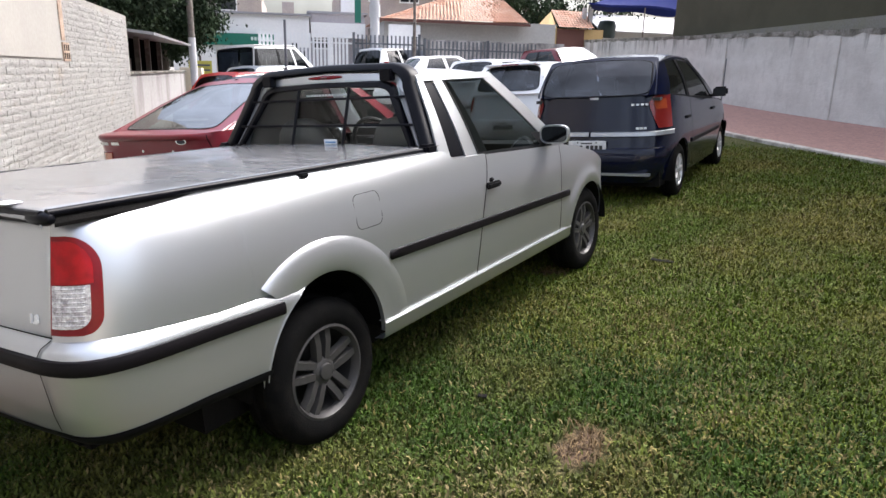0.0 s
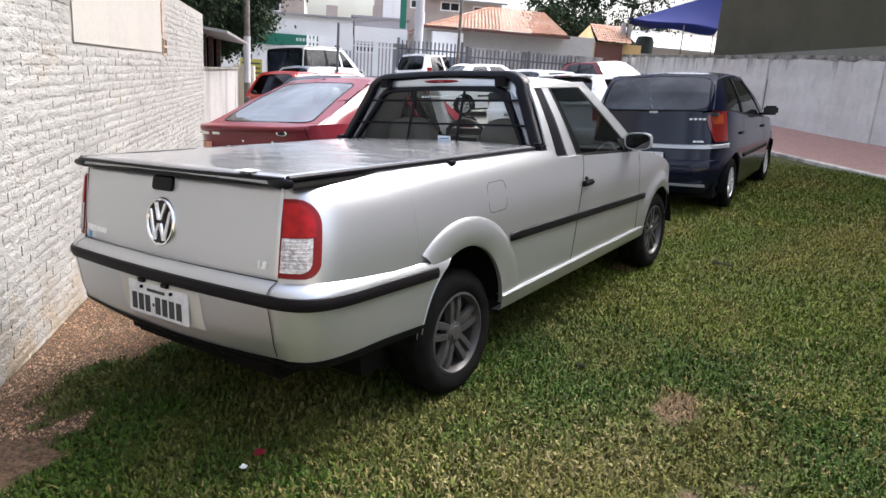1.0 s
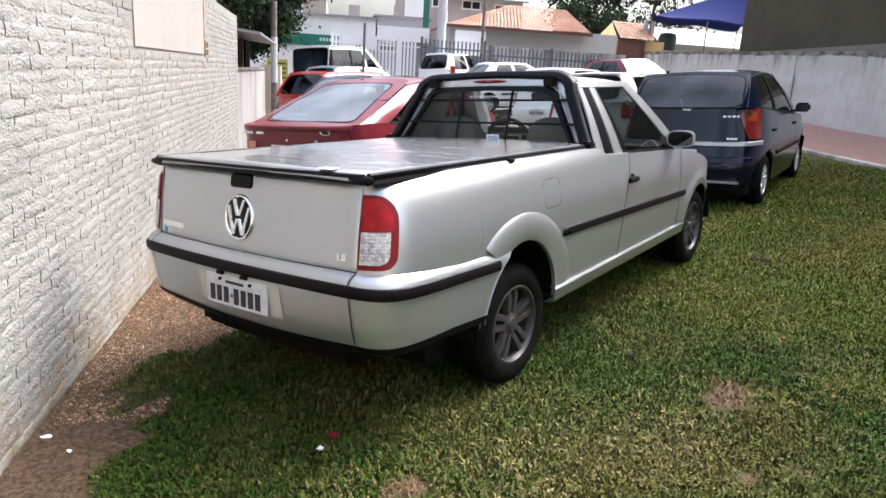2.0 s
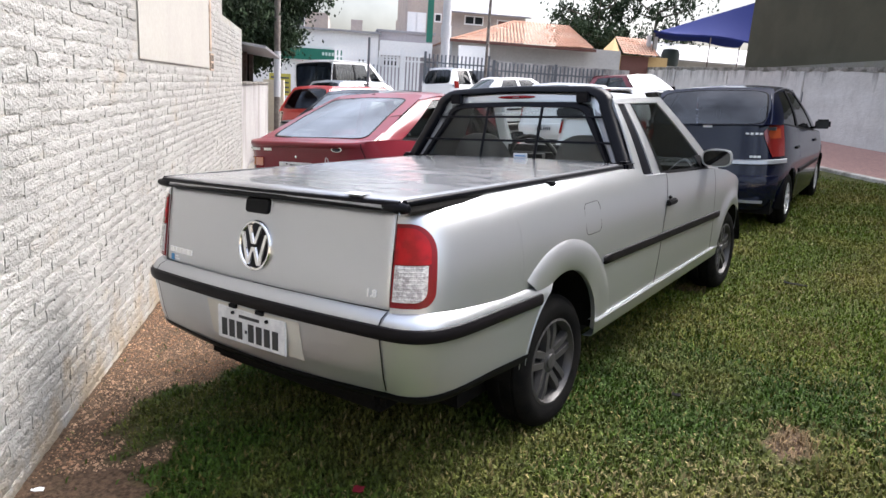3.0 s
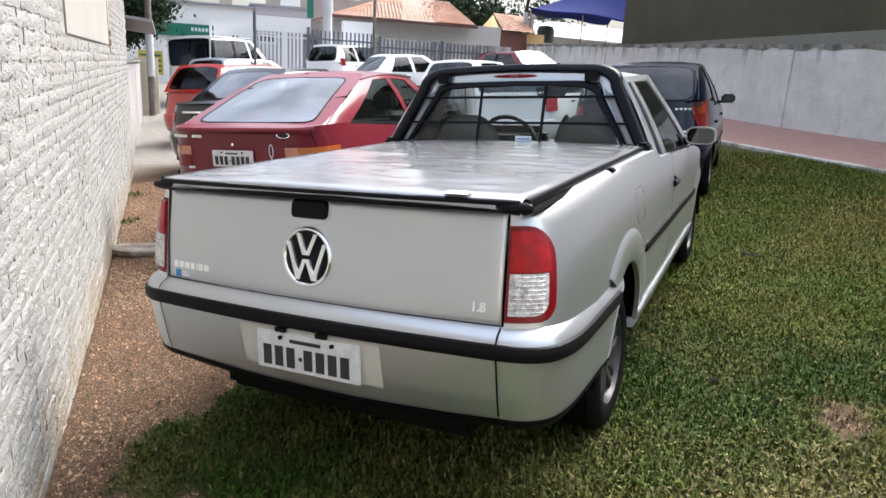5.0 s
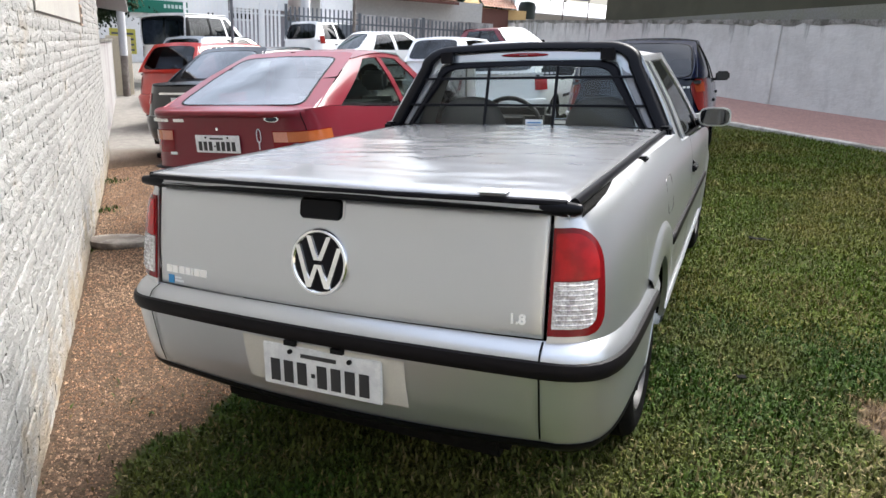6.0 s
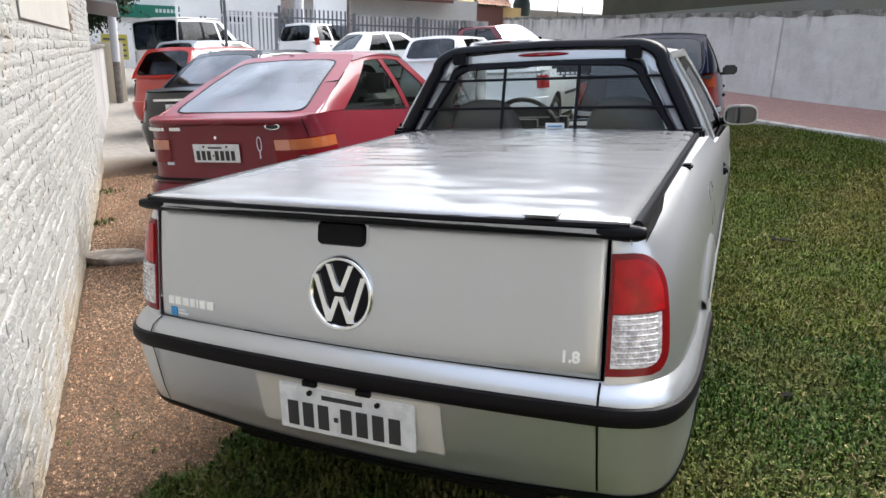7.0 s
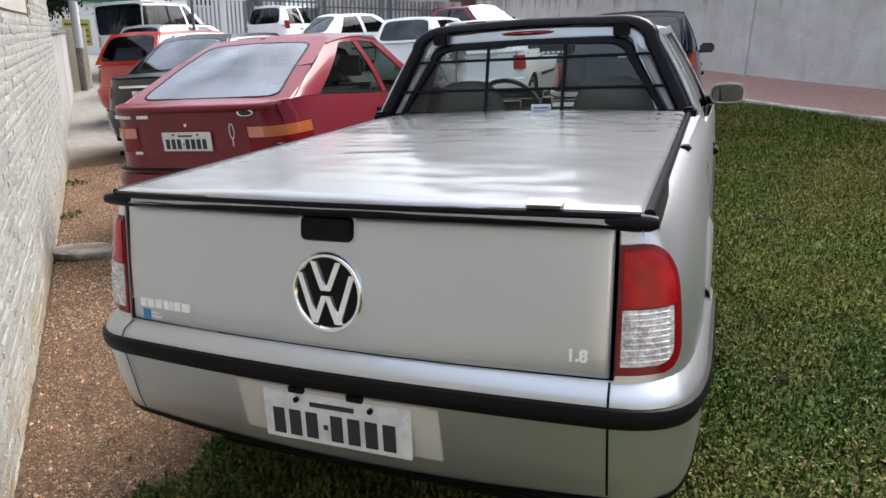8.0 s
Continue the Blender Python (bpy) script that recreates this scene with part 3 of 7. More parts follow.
# ---- pickup ----
TRUCK_FX = [(0.25, 0.95), (0.36, 0.978), (0.50, 0.995), (0.64, 1.0), (0.80, 1.0), (0.90, 0.988), (0.97, 0.966), (1.02, 0.938), (1.05, 0.908), (1.07, 0.872)]
CORNER = [(0.0, 0.657, 0.0), (0.15, 0.705, 0.014), (0.35, 0.757, 0.048), (0.55, 0.787, 0.105), (0.75, 0.806, 0.20), (1.0, 0.82, 0.42)]
CORNER_X, CORNER_Y = [(q, x) for q, x, y in CORNER], [(q, y) for q, x, y in CORNER]


def truck_rear(z):
    return -0.905 + 0.19 * (z - 0.733)


def truck_x(y, z):
    taper = spline([(2.2, 1.0), (2.6, 0.985), (2.85, 0.95), (3.02, 0.89), (3.16, 0.80), (3.27, 0.68), (3.34, 0.54)], y)
    return 0.82 * spline(TRUCK_FX, z) * taper


def truck_wrap(q, z, out=0.0):
    """Bed flank: q 0 at the tailgate edge, 1 where the corner ends."""
    k = (0.82 * spline(TRUCK_FX, z) - 0.657) / 0.163
    x = 0.657 + (spline(CORNER_X, q) - 0.657) * k
    y = truck_rear(z) + spline(CORNER_Y, q)
    x2 = 0.657 + (spline(CORNER_X, min(q + 0.02, 1)) - 0.657) * k
    y2 = truck_rear(z) + spline(CORNER_Y, min(q + 0.02, 1))
    n = Vector((y2 - y, -(x2 - x), 0))
    n = n.normalized() if n.length > 1e-6 else Vector((1, 0, 0))
    if q >= 0.98:
        n = Vector((1, 0, 0))
    return Vector((x, y, z)) + out * n


def door_seam(z):
    return spline([(0.36, 1.075), (0.5, 1.10), (0.7, 1.15), (0.9, 1.215), (1.0, 1.25)], z)


def belt(y):
    return table([(0.84, 1.062), (0.93, 0.992), (1.2, 0.98), (1.9, 0.94), (2.15, 0.925), (2.4, 0.888), (2.7, 0.818), (2.95, 0.73), (3.1, 0.66), (3.22, 0.585), (3.34, 0.48)], y)


def arch(y, yc, zc, a, b):
    t = (y - yc) / a
    return zc + b * math.sqrt(max(0.0, 1 - t * t)) if abs(t) < 1 else None


def truck_glass(yb, yt, t, out=0.0):
    """Point of the cab side between belt and roof edge."""
    p = Vector((0.775, yb, belt(max(yb, 0.93)))).lerp(Vector((0.566, yt, 1.388)), t)
    p.x += 0.012 * math.sin(math.pi * t) + out
    return p


def cab_patch(yb0, yb1, yt0, yt1, t0=0.0, t1=1.0, out=0.0, nu=6, nv=8):
    return grid([[truck_glass(mix(yb0, yb1, u), mix(yt0, yt1, u), t, out) for u in span(0, 1, nu)] for t in span(t0, t1, nv)])


def both(name, make, mat, parent, label="", **kw):
    a = part(name, make(), mat, parent, label, **kw)
    b = part(name, mirrored(make()), mat, parent, label, **kw)
    return a, b


truck = thing("pickup_truck", SLOPE.copy(), "silver compact pickup truck with a covered bed on the lawn", "pickup truck")


def bed_side():
    cols = [("q", q) for q in span(0, 1, 13)]
    ys = [-0.44, -0.40, -0.36] + [-0.01 - 0.33 * math.cos(math.pi * k / 24) for k in range(25)] + [0.34, 0.37, 0.42, 0.5, 0.6, 0.7, 0.78, 0.84, 0.88, 0.93, 1.0, 1.1, 1.2]
    rows = []
    for kind, val in cols + [("y", y) for y in ys]:
        y0 = val if kind == "y" else -0.6
        zb = arch(y0, -0.01, 0.325, 0.33, 0.375) or (0.66 if y0 < 0 else 0.385)
        zt = 1.066 if kind == "q" else min(1.066 - 0.024 * (y0 + 0.45), belt(y0) if y0 > 0.84 else 2)
        row = []
        for v in span(0, 1, 20):
            z = mix(zb, zt, v)
            if kind == "q":
                row.append(truck_wrap(val, z))
            else:
                y = y0 if y0 < 0.5 else 0.5 + (y0 - 0.5) * (door_seam(z) - 0.5 - 0.004) / 0.7
                row.append(Vector((truck_x(y, z), y, z)))
        last = row[-1]
        row.append(last + Vector((-0.035, 0.02 if kind == "q" and val < 0.3 else 0, 0.004)))
        rows.append(row)
    return grid(rows)


both("bed_side", bed_side, SILVER, truck, solid=-0.003)


def arch_flare():
    rows = []
    for k in range(41):
        f = radians(mix(4, 127, k / 40))
        fade = min(1.0, max(0.25, (math.degrees(f) - 10) / 45))
        row = []
        for rho, out in ((0.0, -0.012), (0.0, 0.008), (0.10, 0.013), (0.40, 0.015), (0.72, 0.014), (0.88, 0.009), (1.0, -0.002)):
            a, b = mix(0.33, 0.505, rho), mix(0.375, 0.505, rho)
            y, z = -0.01 + a * math.cos(f), 0.325 + b * math.sin(f)
            row.append(Vector((truck_x(y, z) + out * (fade if rho > 0.05 else 1), y, z)))
        rows.append(row)
    return grid(rows)


both("wheel_arch_flare", arch_flare, SILVER, truck, smooth=50)


def arch_liner(yc, zc, r):
    def make():
        bm = bmesh.new()
        rows = [[(x, yc + r * math.cos(a), zc + r * math.sin(a)) for x in (0.80, 0.60, 0.42)] for a in span(0.02, math.pi - 0.02, 18)]
        add_grid(bm, rows)
        cap = [bm.verts.new(Vector(r_[2])) for r_ in rows]
        bm.faces.new(cap)
        return bm
    return make


both("wheel_arch_liner", arch_liner(-0.01, 0.33, 0.385), UNDER, truck)
both("wheel_arch_liner", arch_liner(2.59, 0.30, 0.335), UNDER, truck)


def door_skin():
    rows = []
    for u in span(0, 1, 16):
        row = []
        for v in span(0, 1, 16):
            z0 = mix(0.385, 0.95, v)
            y = mix(door_seam(z0) + 0.004, 2.10 + 0.02 * v, u)
            z = mix(0.385, belt(y), v)
            row.append(Vector((truck_x(y, z), y, z)))
        rows.append(row)
    return grid(rows)


def front_fender():
    rows = []
    for y in [2.112, 2.16, 2.2, 2.25] + [2.59 - 0.33 * math.cos(math.pi * k / 20) for k in range(21)] + [2.93, 2.97, 3.02, 3.08, 3.14, 3.2, 3.25, 3.29, 3.32, 3.34]:
        zb = arch(y, 2.59, 0.30, 0.33, 0.325) or (0.385 if y < 2.5 else 0.30)
        row = []
        for v in span(0, 1, 16):
            z = mix(zb, belt(y), v)
            bulge = 0.014 * math.exp(-((math.hypot(y - 2.59, (z - 0.30)) - 0.37) / 0.05) ** 2)
            row.append(Vector((truck_x(y, z) + bulge, y, z)))
        rows.append(row)
    return grid(rows)


both("door_seam", lambda: grid([[Vector((truck_x(y, z) + 0.0012, y, z)) for y in (door_seam(z) - 0.0035, door_seam(z) + 0.0035)] for z in span(0.39, 0.975, 24)]), PLASTIC, truck, smooth=0)
both("fender_seam", lambda: grid([[Vector((truck_x(y, z) + 0.0012, y, z)) for y in (2.1035, 2.1095)] for z in span(0.39, 0.925, 20)]), PLASTIC, truck, smooth=0)
doors = both("door", door_skin, SILVER, truck, solid=-0.003)
both("front_fender", front_fender, SILVER, truck, solid=-0.003)


def side_skirt():
    prof = [(-0.03, 0.392), (0.006, 0.392), (0.012, 0.384), (0.004, 0.368), (0.000, 0.330), (-0.012, 0.312), (-0.06, 0.308)]
    return grid([[(0.82 * 0.985 + dx, y, z) for dx, z in prof] for y in span(0.318, 2.262, 14)])


both("side_skirt", side_skirt, SILVER, truck, smooth=50)


def hood():
    rows = []
    for y in span(2.24, 3.34, 18):
        xs = truck_x(y, belt(y)) - 0.006
        rows.append([(xs * s, y + (0.05 * (1 - s * s) if y < 2.3 else 0), belt(y) + 0.045 * (1 - s**2) ** 0.8 - 0.004) for s in span(-1, 1, 15)])
    return grid(rows)


part("hood", hood(), SILVER, truck, solid=-0.003)


def front_wrap():
    rows = []
    for z in span(0.24, 0.64, 8):
        push = 0.03 * math.sin(math.pi * (z - 0.24) / 0.5)
        rows.append([(0.69 * math.sin(a), 2.95 + (0.40 + push) * math.cos(a) ** 0.6, z) for a in span(-math.pi / 2 + 0.02, math.pi / 2 - 0.02, 25)])
    return grid(rows)


part("front_bumper", front_wrap(), SILVER, truck)


# cab
def cab_roof():
    rows = []
    for v in span(0, 1, 13):
        y = mix(0.985, 1.68, v)
        row = []
        for s in span(-1, 1, 17):
            edge = abs(s) ** 4
            endz = -0.014 * ((abs(v - 0.5) * 2) ** 4)
            row.append((0.574 * s, y + 0.04 * (1 - s * s) * (v - 0.5), 1.432 - 0.026 * s * s - 0.022 * edge + endz))
        rows.append(row)
    return grid(rows)


part("roof", cab_roof(), SILVER, truck, solid=-0.006)
both("rear_pillar", lambda: cab_patch(0.85, 0.945, 0.985, 1.028), SILVER, truck, solid=-0.01)
both("quarter_window", lambda: cab_patch(0.935, 1.085, 1.015, 1.115, 0.02, 0.97, -0.006), BAR_BLACK, truck, "black quarter window")
both("centre_pillar", lambda: cab_patch(1.078, 1.195, 1.108, 1.185, 0, 1, 0.001), SILVER, truck, solid=-0.01)
both("window_seal", lambda: cab_patch(1.186, 1.206, 1.18, 1.198, 0.0, 0.95, 0.003), PLASTIC, truck)
both("door_window", lambda: cab_patch(1.19, 2.08, 1.18, 1.60, 0.01, 0.95, -0.006), GLASS_TINT, truck, "dark tinted door window")
both("window_ledge_seal", lambda: cab_patch(1.19, 2.06, 1.19, 1.62, 0.0, 0.035, 0.004), PLASTIC, truck)
both("front_pillar", lambda: cab_patch(2.06, 2.26, 1.56, 1.69, 0, 1, 0.002), SILVER, truck, solid=-0.012)
both("roof_rail", lambda: cab_patch(0.93, 2.12, 0.985, 1.69, 0.93, 1.0, 0.004), SILVER, truck, solid=-0.012)
both("mirror_sail", lambda: cab_patch(1.93, 2.075, 1.56, 1.60, 0.0, 0.20, 0.002), PLASTIC, truck)
part("windshield", grid([[(mix(0.76, 0.565, t) * s, mix(2.30, 1.68, t) - 0.07 * s * s * (1 - 0.4 * t), mix(0.925, 1.405, t) - 0.02 * s * s) for s in span(-1, 1, 13)] for t in span(0, 1, 8)]), SCREEN, truck)


def rear_pt(s, t):
    """Back of the cab: s across, t up."""
    return Vector((mix(0.755, 0.560, t) * s, mix(0.875, 0.985, t) - 0.02 * (1 - s * s), mix(0.985, 1.395, t) + 0.02 * (1 - s * s) * t))


bm = bmesh.new()
for s0, s1, t0, t1 in ((-1, -0.80, 0, 1), (0.80, 1, 0, 1), (-0.80, 0.80, 0, 0.10), (-0.80, 0.80, 0.90, 1)):
    add_grid(bm, [[rear_pt(s, t) for s in span(s0, s1, 8)] for t in span(t0, t1, 8)])
part("cab_back", weld(bm), SILVER, truck)
part("rear_window", grid([[rear_pt(s, t) + Vector((0, -0.004, 0)) for s in span(-0.83, 0.83, 12)] for t in span(0.08, 0.93, 8)]), GLASS_REAR, truck, "clear rear window with small stickers")


def ring_strip(outer, inner, y0, lean, depth):
    """A flat arched band between two open outlines."""
    bm = bmesh.new()
    rows = []
    for (xo, zo), (xi, zi) in zip(outer, inner):
        yo, yi = y0 + lean * (zo - 1.06), y0 + lean * (zi - 1.06)
        c = 0.2
        rows.append([(xo, yo + depth, zo), (xo, yo + 0.012, zo), (mix(xo, xi, c), yo, mix(zo, zi, c)), (mix(xo, xi, 1 - c), yi, mix(zo, zi, 1 - c)), (xi, yi + 0.012, zi), (xi, yi + depth, zi), (xo, yo + depth, zo)])
    add_grid(bm, rows)
    return bm


def arch_line(w0, w1, w2, z0, z1, rz):
    """Half outline of the roll bar mirrored to a whole one: foot, shoulder, crown."""
    half = [(w0, z0), (mix(w0, w1, 0.5), mix(z0, z1 - rz, 0.5))]
    for k in range(7):
        a = (k / 6) * math.pi / 2
        half.append((w2 + (w1 - w2) * math.cos(a), z1 - rz + rz * math.sin(a)))
    half.append((w2 * 0.5, z1 + 0.006))
    return [(-x, z) for x, z in half] + [(0.0, z1 + 0.010)] + [(x, z) for x, z in half[::-1]]


BAR_OUT = arch_line(0.745, 0.575, 0.41, 1.03, 1.455, 0.10)
BAR_IN = arch_line(0.680, 0.520, 0.38, 1.03, 1.418, 0.085)
INS_IN = arch_line(0.635, 0.482, 0.36, 1.04, 1.372, 0.070)
WIN_IN = arch_line(0.590, 0.445, 0.345, 1.065, 1.338, 0.055)
bar = part("sport_bar", ring_strip(BAR_OUT, BAR_IN, 0.835, 0.33, 0.075), BAR_BLACK, truck, "black arched sport bar behind the cab", smooth=50)
part("bar_insert", ring_strip(BAR_IN, INS_IN, 0.872, 0.33, 0.02), BAR_GREY, bar, "silver insert of the sport bar", smooth=30)
part("window_frame", ring_strip(INS_IN, WIN_IN, 0.846, 0.33, 0.03), BAR_BLACK, bar, smooth=30)
for sx in (-1, 1):
    part("bar_bracket", box(sx * 0.42 - 0.035, sx * 0.42 + 0.035, 0.930, 0.975, 1.368, 1.425), BAR_BLACK, bar, bevel=0.005)
part("bar_foot", box(-0.66, 0.66, 0.846, 0.90, 1.035, 1.062), BAR_BLACK, bar, bevel=0.005)
for sx in (-1, 1):
    part("bar_mount", box(sx * 0.715 - 0.03, sx * 0.715 + 0.03, 0.80, 0.90, 1.0, 1.075), BAR_BLACK, bar, bevel=0.012)
bm = bmesh.new()
add_grid(bm, [[(0.125 * math.cos(a) * k, 0.958 - 0.012 * (1 - k * k), 1.402 + 0.010 * math.sin(a) * k) for a in span(0, 2 * math.pi, 25)] for k in (1.0, 0.97, 0.6, 0.2)])
part("stop_lamp", weld(bm), LENS_RIM, bar, "dark red high stop lamp")


def guard_y(z):
    return 0.848 + 0.33 * (z - 1.06)


for gx in (-0.182, 0.178):
    part("guard_bar", tube([(gx, guard_y(1.05), 1.05), (gx, guard_y(1.345), 1.345)], 0.0085, 8), BAR_BLACK, bar)
for gz, gw in ((1.160, 0.625), (1.292, 0.555)):
    part("guard_bar", tube([(-gw, guard_y(gz) + 0.002, gz), (gw, guard_y(gz) + 0.002, gz)], 0.0065, 8), BAR_BLACK, bar)

# stickers seen in the rear window
part("window_sticker", box(0.035, 0.125, 0.868, 0.8695, 1.062, 1.092), PAPER, truck, "pale window sticker")
part("window_sticker", box(0.045, 0.115, 0.866, 0.8675, 1.074, 1.080), BLUE_INK, truck, "blue lettering bar of a sticker", smooth=0)
for k in range(14):
    part("window_lettering", box(-0.14 + k * 0.023, -0.124 + k * 0.023, 0.948, 0.949, 1.308, 1.318), PAPER, truck, "pale window lettering bar", smooth=0)

# interior
both("cab_trim", lambda: cab_patch(0.90, 1.37, 1.00, 1.30, 0.0, 0.97, -0.045), FABRIC, truck, "grey inner side trim", solid=-0.01)
for sx in (-0.36, 0.36):
    one_piece_seat(truck, sx, 1.27, 0.40, 1.185)
part("dashboard", box(-0.72, 0.72, 1.93, 2.25, 0.62, 0.945), DASH, truck, bevel=0.05)
part("instrument_hood", box(-0.66, -0.10, 1.80, 1.95, 0.86, 1.065), DASH, truck, bevel=0.05)
part("cab_floor", box(-0.74, 0.74, 0.92, 2.2, 0.36, 0.44), UNDER, truck)
bm = bmesh.new()
add_tube(bm, [(-0.34 + 0.195 * math.cos(a), 1.76 - 0.06 * math.sin(a), 0.955 + 0.18 * math.sin(a)) for a in span(0, 2 * math.pi, 25)], 0.015, 8, False)
add_box(bm, -0.53, -0.15, 1.75, 1.78, 0.925, 0.965)
add_box(bm, -0.42, -0.26, 1.735, 1.78, 0.87, 1.01)
part("steering_wheel", bm, DASH, truck)
part("interior_mirror", box(-0.12, 0.08, 1.66, 1.69, 1.27, 1.325), DASH, truck, bevel=0.01)
both("sun_visor", lambda: box(0.18, 0.52, 1.55, 1.68, 1.345, 1.36), FABRIC, truck, bevel=0.005)

# bed cover, lying a little towards one side
COVER_X, COVER_W = 0.033, 0.673


def cover_z(y):
    return 1.098 - 0.024 * (y + 0.87)


def cover():
    rows = []
    for y in [-0.895, -0.89, -0.875, -0.85] + span(-0.80, 0.86, 64):
        drop = {-0.895: -0.030, -0.89: -0.012, -0.875: -0.002}.get(y, 0.0)
        row = []
        for s in [-1, -0.995, -0.98] + span(-0.94, 0.94, 41) + [0.98, 0.995, 1]:
            edge = -0.022 if abs(s) == 1 else (-0.006 if abs(s) > 0.99 else 0)
            wav = 0.004 * noise.noise(Vector((s * 1.8, y * 3.0, 0))) + 0.0028 * noise.noise(Vector((s * 3.2, y * 13.0, 3))) + 0.0012 * noise.noise(Vector((s * 9, y * 26.0, 7)))
            bow = -0.014 * (1 - s * s) if y < -0.8 else -0.014 * (1 - s * s) * max(0, (-0.5 - y) / 0.35) if y < -0.5 else 0
            row.append((COVER_X + COVER_W * s, y + bow, cover_z(y) + 0.010 * (1 - s * s) + wav + drop + edge))
        rows.append(row)
    return grid(rows)


cov = part("bed_cover", cover(), VINYL, truck, "grey vinyl bed cover pulled tight, faintly wrinkled", smooth=60)
for side, rx in ((1, 0.714), (-1, -0.640)):
    part("cover_rail", tube([(rx, y, cover_z(y) - 0.010) for y in span(-0.878, 0.80, 12)], 0.0125, 14, 0.95), BAR_BLACK, cov, "black side rail")
for side, rx in ((1, 0.730), (-1, 0.650)):
    part("bed_rail_cap", grid([[(side * rx, y, cover_z(y) - 0.046), (side * (rx + 0.001), y, cover_z(y) - 0.036), (side * (rx - 0.006), y, cover_z(y) - 0.026), (side * (rx - 0.022), y, cover_z(y) - 0.008)] for y in span(-0.872, 0.80, 12)]), UNDER, cov)


def rear_roll(dz, r, w, out):
    return tube([(COVER_X + (w - 0.034) * s, -0.872 - out - 0.016 * (1 - s * s), cover_z(-0.87) + dz) for s in span(-1, 1, 21)], r, 8)


part("cover_hem", rear_roll(-0.011, 0.010, 0.70, 0.012), BAR_BLACK, cov, "black rear hem")
part("cover_hem", rear_roll(-0.026, 0.0125, 0.695, 0.010), PLASTIC, cov)
for lx in (-0.600, 0.690):
    part("cover_latch", tube([(lx + d, -0.882 + 0.15 * max(0, d), 1.074) for d in (-0.075, -0.07, -0.05, 0.0, 0.025, 0.04, 0.044)], [0.006, 0.013, 0.016, 0.019, 0.018, 0.012, 0.004], 14), BAR_BLACK, cov, "black corner clip")
part("bed_sill", box(-0.648, 0.648, -0.838, -0.78, 1.02, 1.076), PLASTIC, cov)
both("cover_clamp", lambda: box(0.722, 0.757, -0.012, 0.03, 1.046, 1.064), PLASTIC, cov, bevel=0.006)
part("cover_tag", box(0.475, 0.55, -0.902, -0.856, 1.1058, 1.1083), PAPER, cov, "white cloth tag")

# tailgate
def gate_pt(x, z):
    return Vector((x, truck_rear(z) - 0.028 * (1 - (x / 0.65) ** 2) - 0.006 * math.sin(math.pi * (z - 0.735) / 0.33), z))


def tailgate_skin():
    zs = [0.737, 0.742, 0.755] + span(0.80, 1.02, 9) + [1.045, 1.056, 1.060]
    xs = [-0.648, -0.645, -0.635] + span(-0.6, 0.6, 21) + [0.635, 0.645, 0.648]
    rows = []
    for z in zs:
        row = []
        for x in xs:
            p = gate_pt(x, z)
            e = min(abs(abs(x) - 0.648), z - 0.737, 1.060 - z)
            p.y += max(0, 0.008 - e) * 1.2
            row.append(p)
        rows.append(row)
    return grid(rows)


gate = part("tailgate", tailgate_skin(), SILVER, truck, "silver tailgate with a round emblem", solid=-0.02)


def on_gate(bm, out=0.0):
    """Lay x, z, depth drawn flat onto the tailgate."""
    for v in bm.verts:
        q = gate_pt(v.co.x, v.co.z)
        v.co.y += q.y - out
    return bm


def disc(cx, cz, r, depth, n=36, inner=0.0):
    bm = bmesh.new()
    ring = lambda rr, y: [(cx + rr * math.cos(a), y, cz + rr * math.sin(a)) for a in span(0, 2 * math.pi, n + 1)]
    rows = [ring(r, 0), ring(r, -depth * 0.6), ring(r - 0.004, -depth)]
    rows += [ring(inner + 0.004, -depth), ring(inner, -depth * 0.6), ring(inner, 0)] if inner else [ring(r * 0.5, -depth), ring(0.0005, -depth)]
    add_grid(bm, rows)
    return weld(bm)


part("emblem_disc", on_gate(disc(0, 0.879, 0.086, 0.006)), BAR_BLACK, gate, "black emblem disc")
em = part("emblem_ring", on_gate(disc(0, 0.879, 0.095, 0.012, inner=0.081)), CHROME, gate, "chrome emblem ring")
bm = bmesh.new()
for x0, z0, x1, z1 in ((-0.034, 0.953, -0.006, 0.886), (0.034, 0.953, 0.006, 0.886), (-0.070, 0.925, -0.030, 0.808), (0.070, 0.925, 0.030, 0.808), (-0.030, 0.808, -0.004, 0.874), (0.030, 0.808, 0.004, 0.874)):
    wv = 0.0095
    add_grid(bm, [[(x0 - wv, -0.006, z0), (x0 - wv + 0.002, -0.013, z0), (x0 + wv - 0.002, -0.013, z0), (x0 + wv, -0.006, z0)], [(x1 - wv, -0.006, z1), (x1 - wv + 0.002, -0.013, z1), (x1 + wv - 0.002, -0.013, z1), (x1 + wv, -0.006, z1)]])
part("emblem_stroke", on_gate(bm), CHROME, em, "chrome strokes of the emblem")


def rounded_block(x0, x1, z0, z1, depth, r=0.018, n=6):
    bm = bmesh.new()
    def ring(inset, y):
        pts = []
        for cx, cz, a0 in ((x1 - r, z1 - r, 0), (x0 + r, z1 - r, 90), (x0 + r, z0 + r, 180), (x1 - r, z0 + r, 270)):
            for k in range(n + 1):
                a = radians(a0 + 90 * k / n)
                pts.append((cx + (r - inset) * math.cos(a), y, cz + (r - inset) * math.sin(a)))
        return pts + pts[:1]
    rows = [ring(0, 0), ring(0, -depth * 0.5), ring(0.005, -depth), ring(r * 0.9, -depth)]
    vs = add_grid(bm, rows)
    bm.faces.new([bm.verts.new(v.co) for v in vs[-1][:-1]])
    return weld(bm)


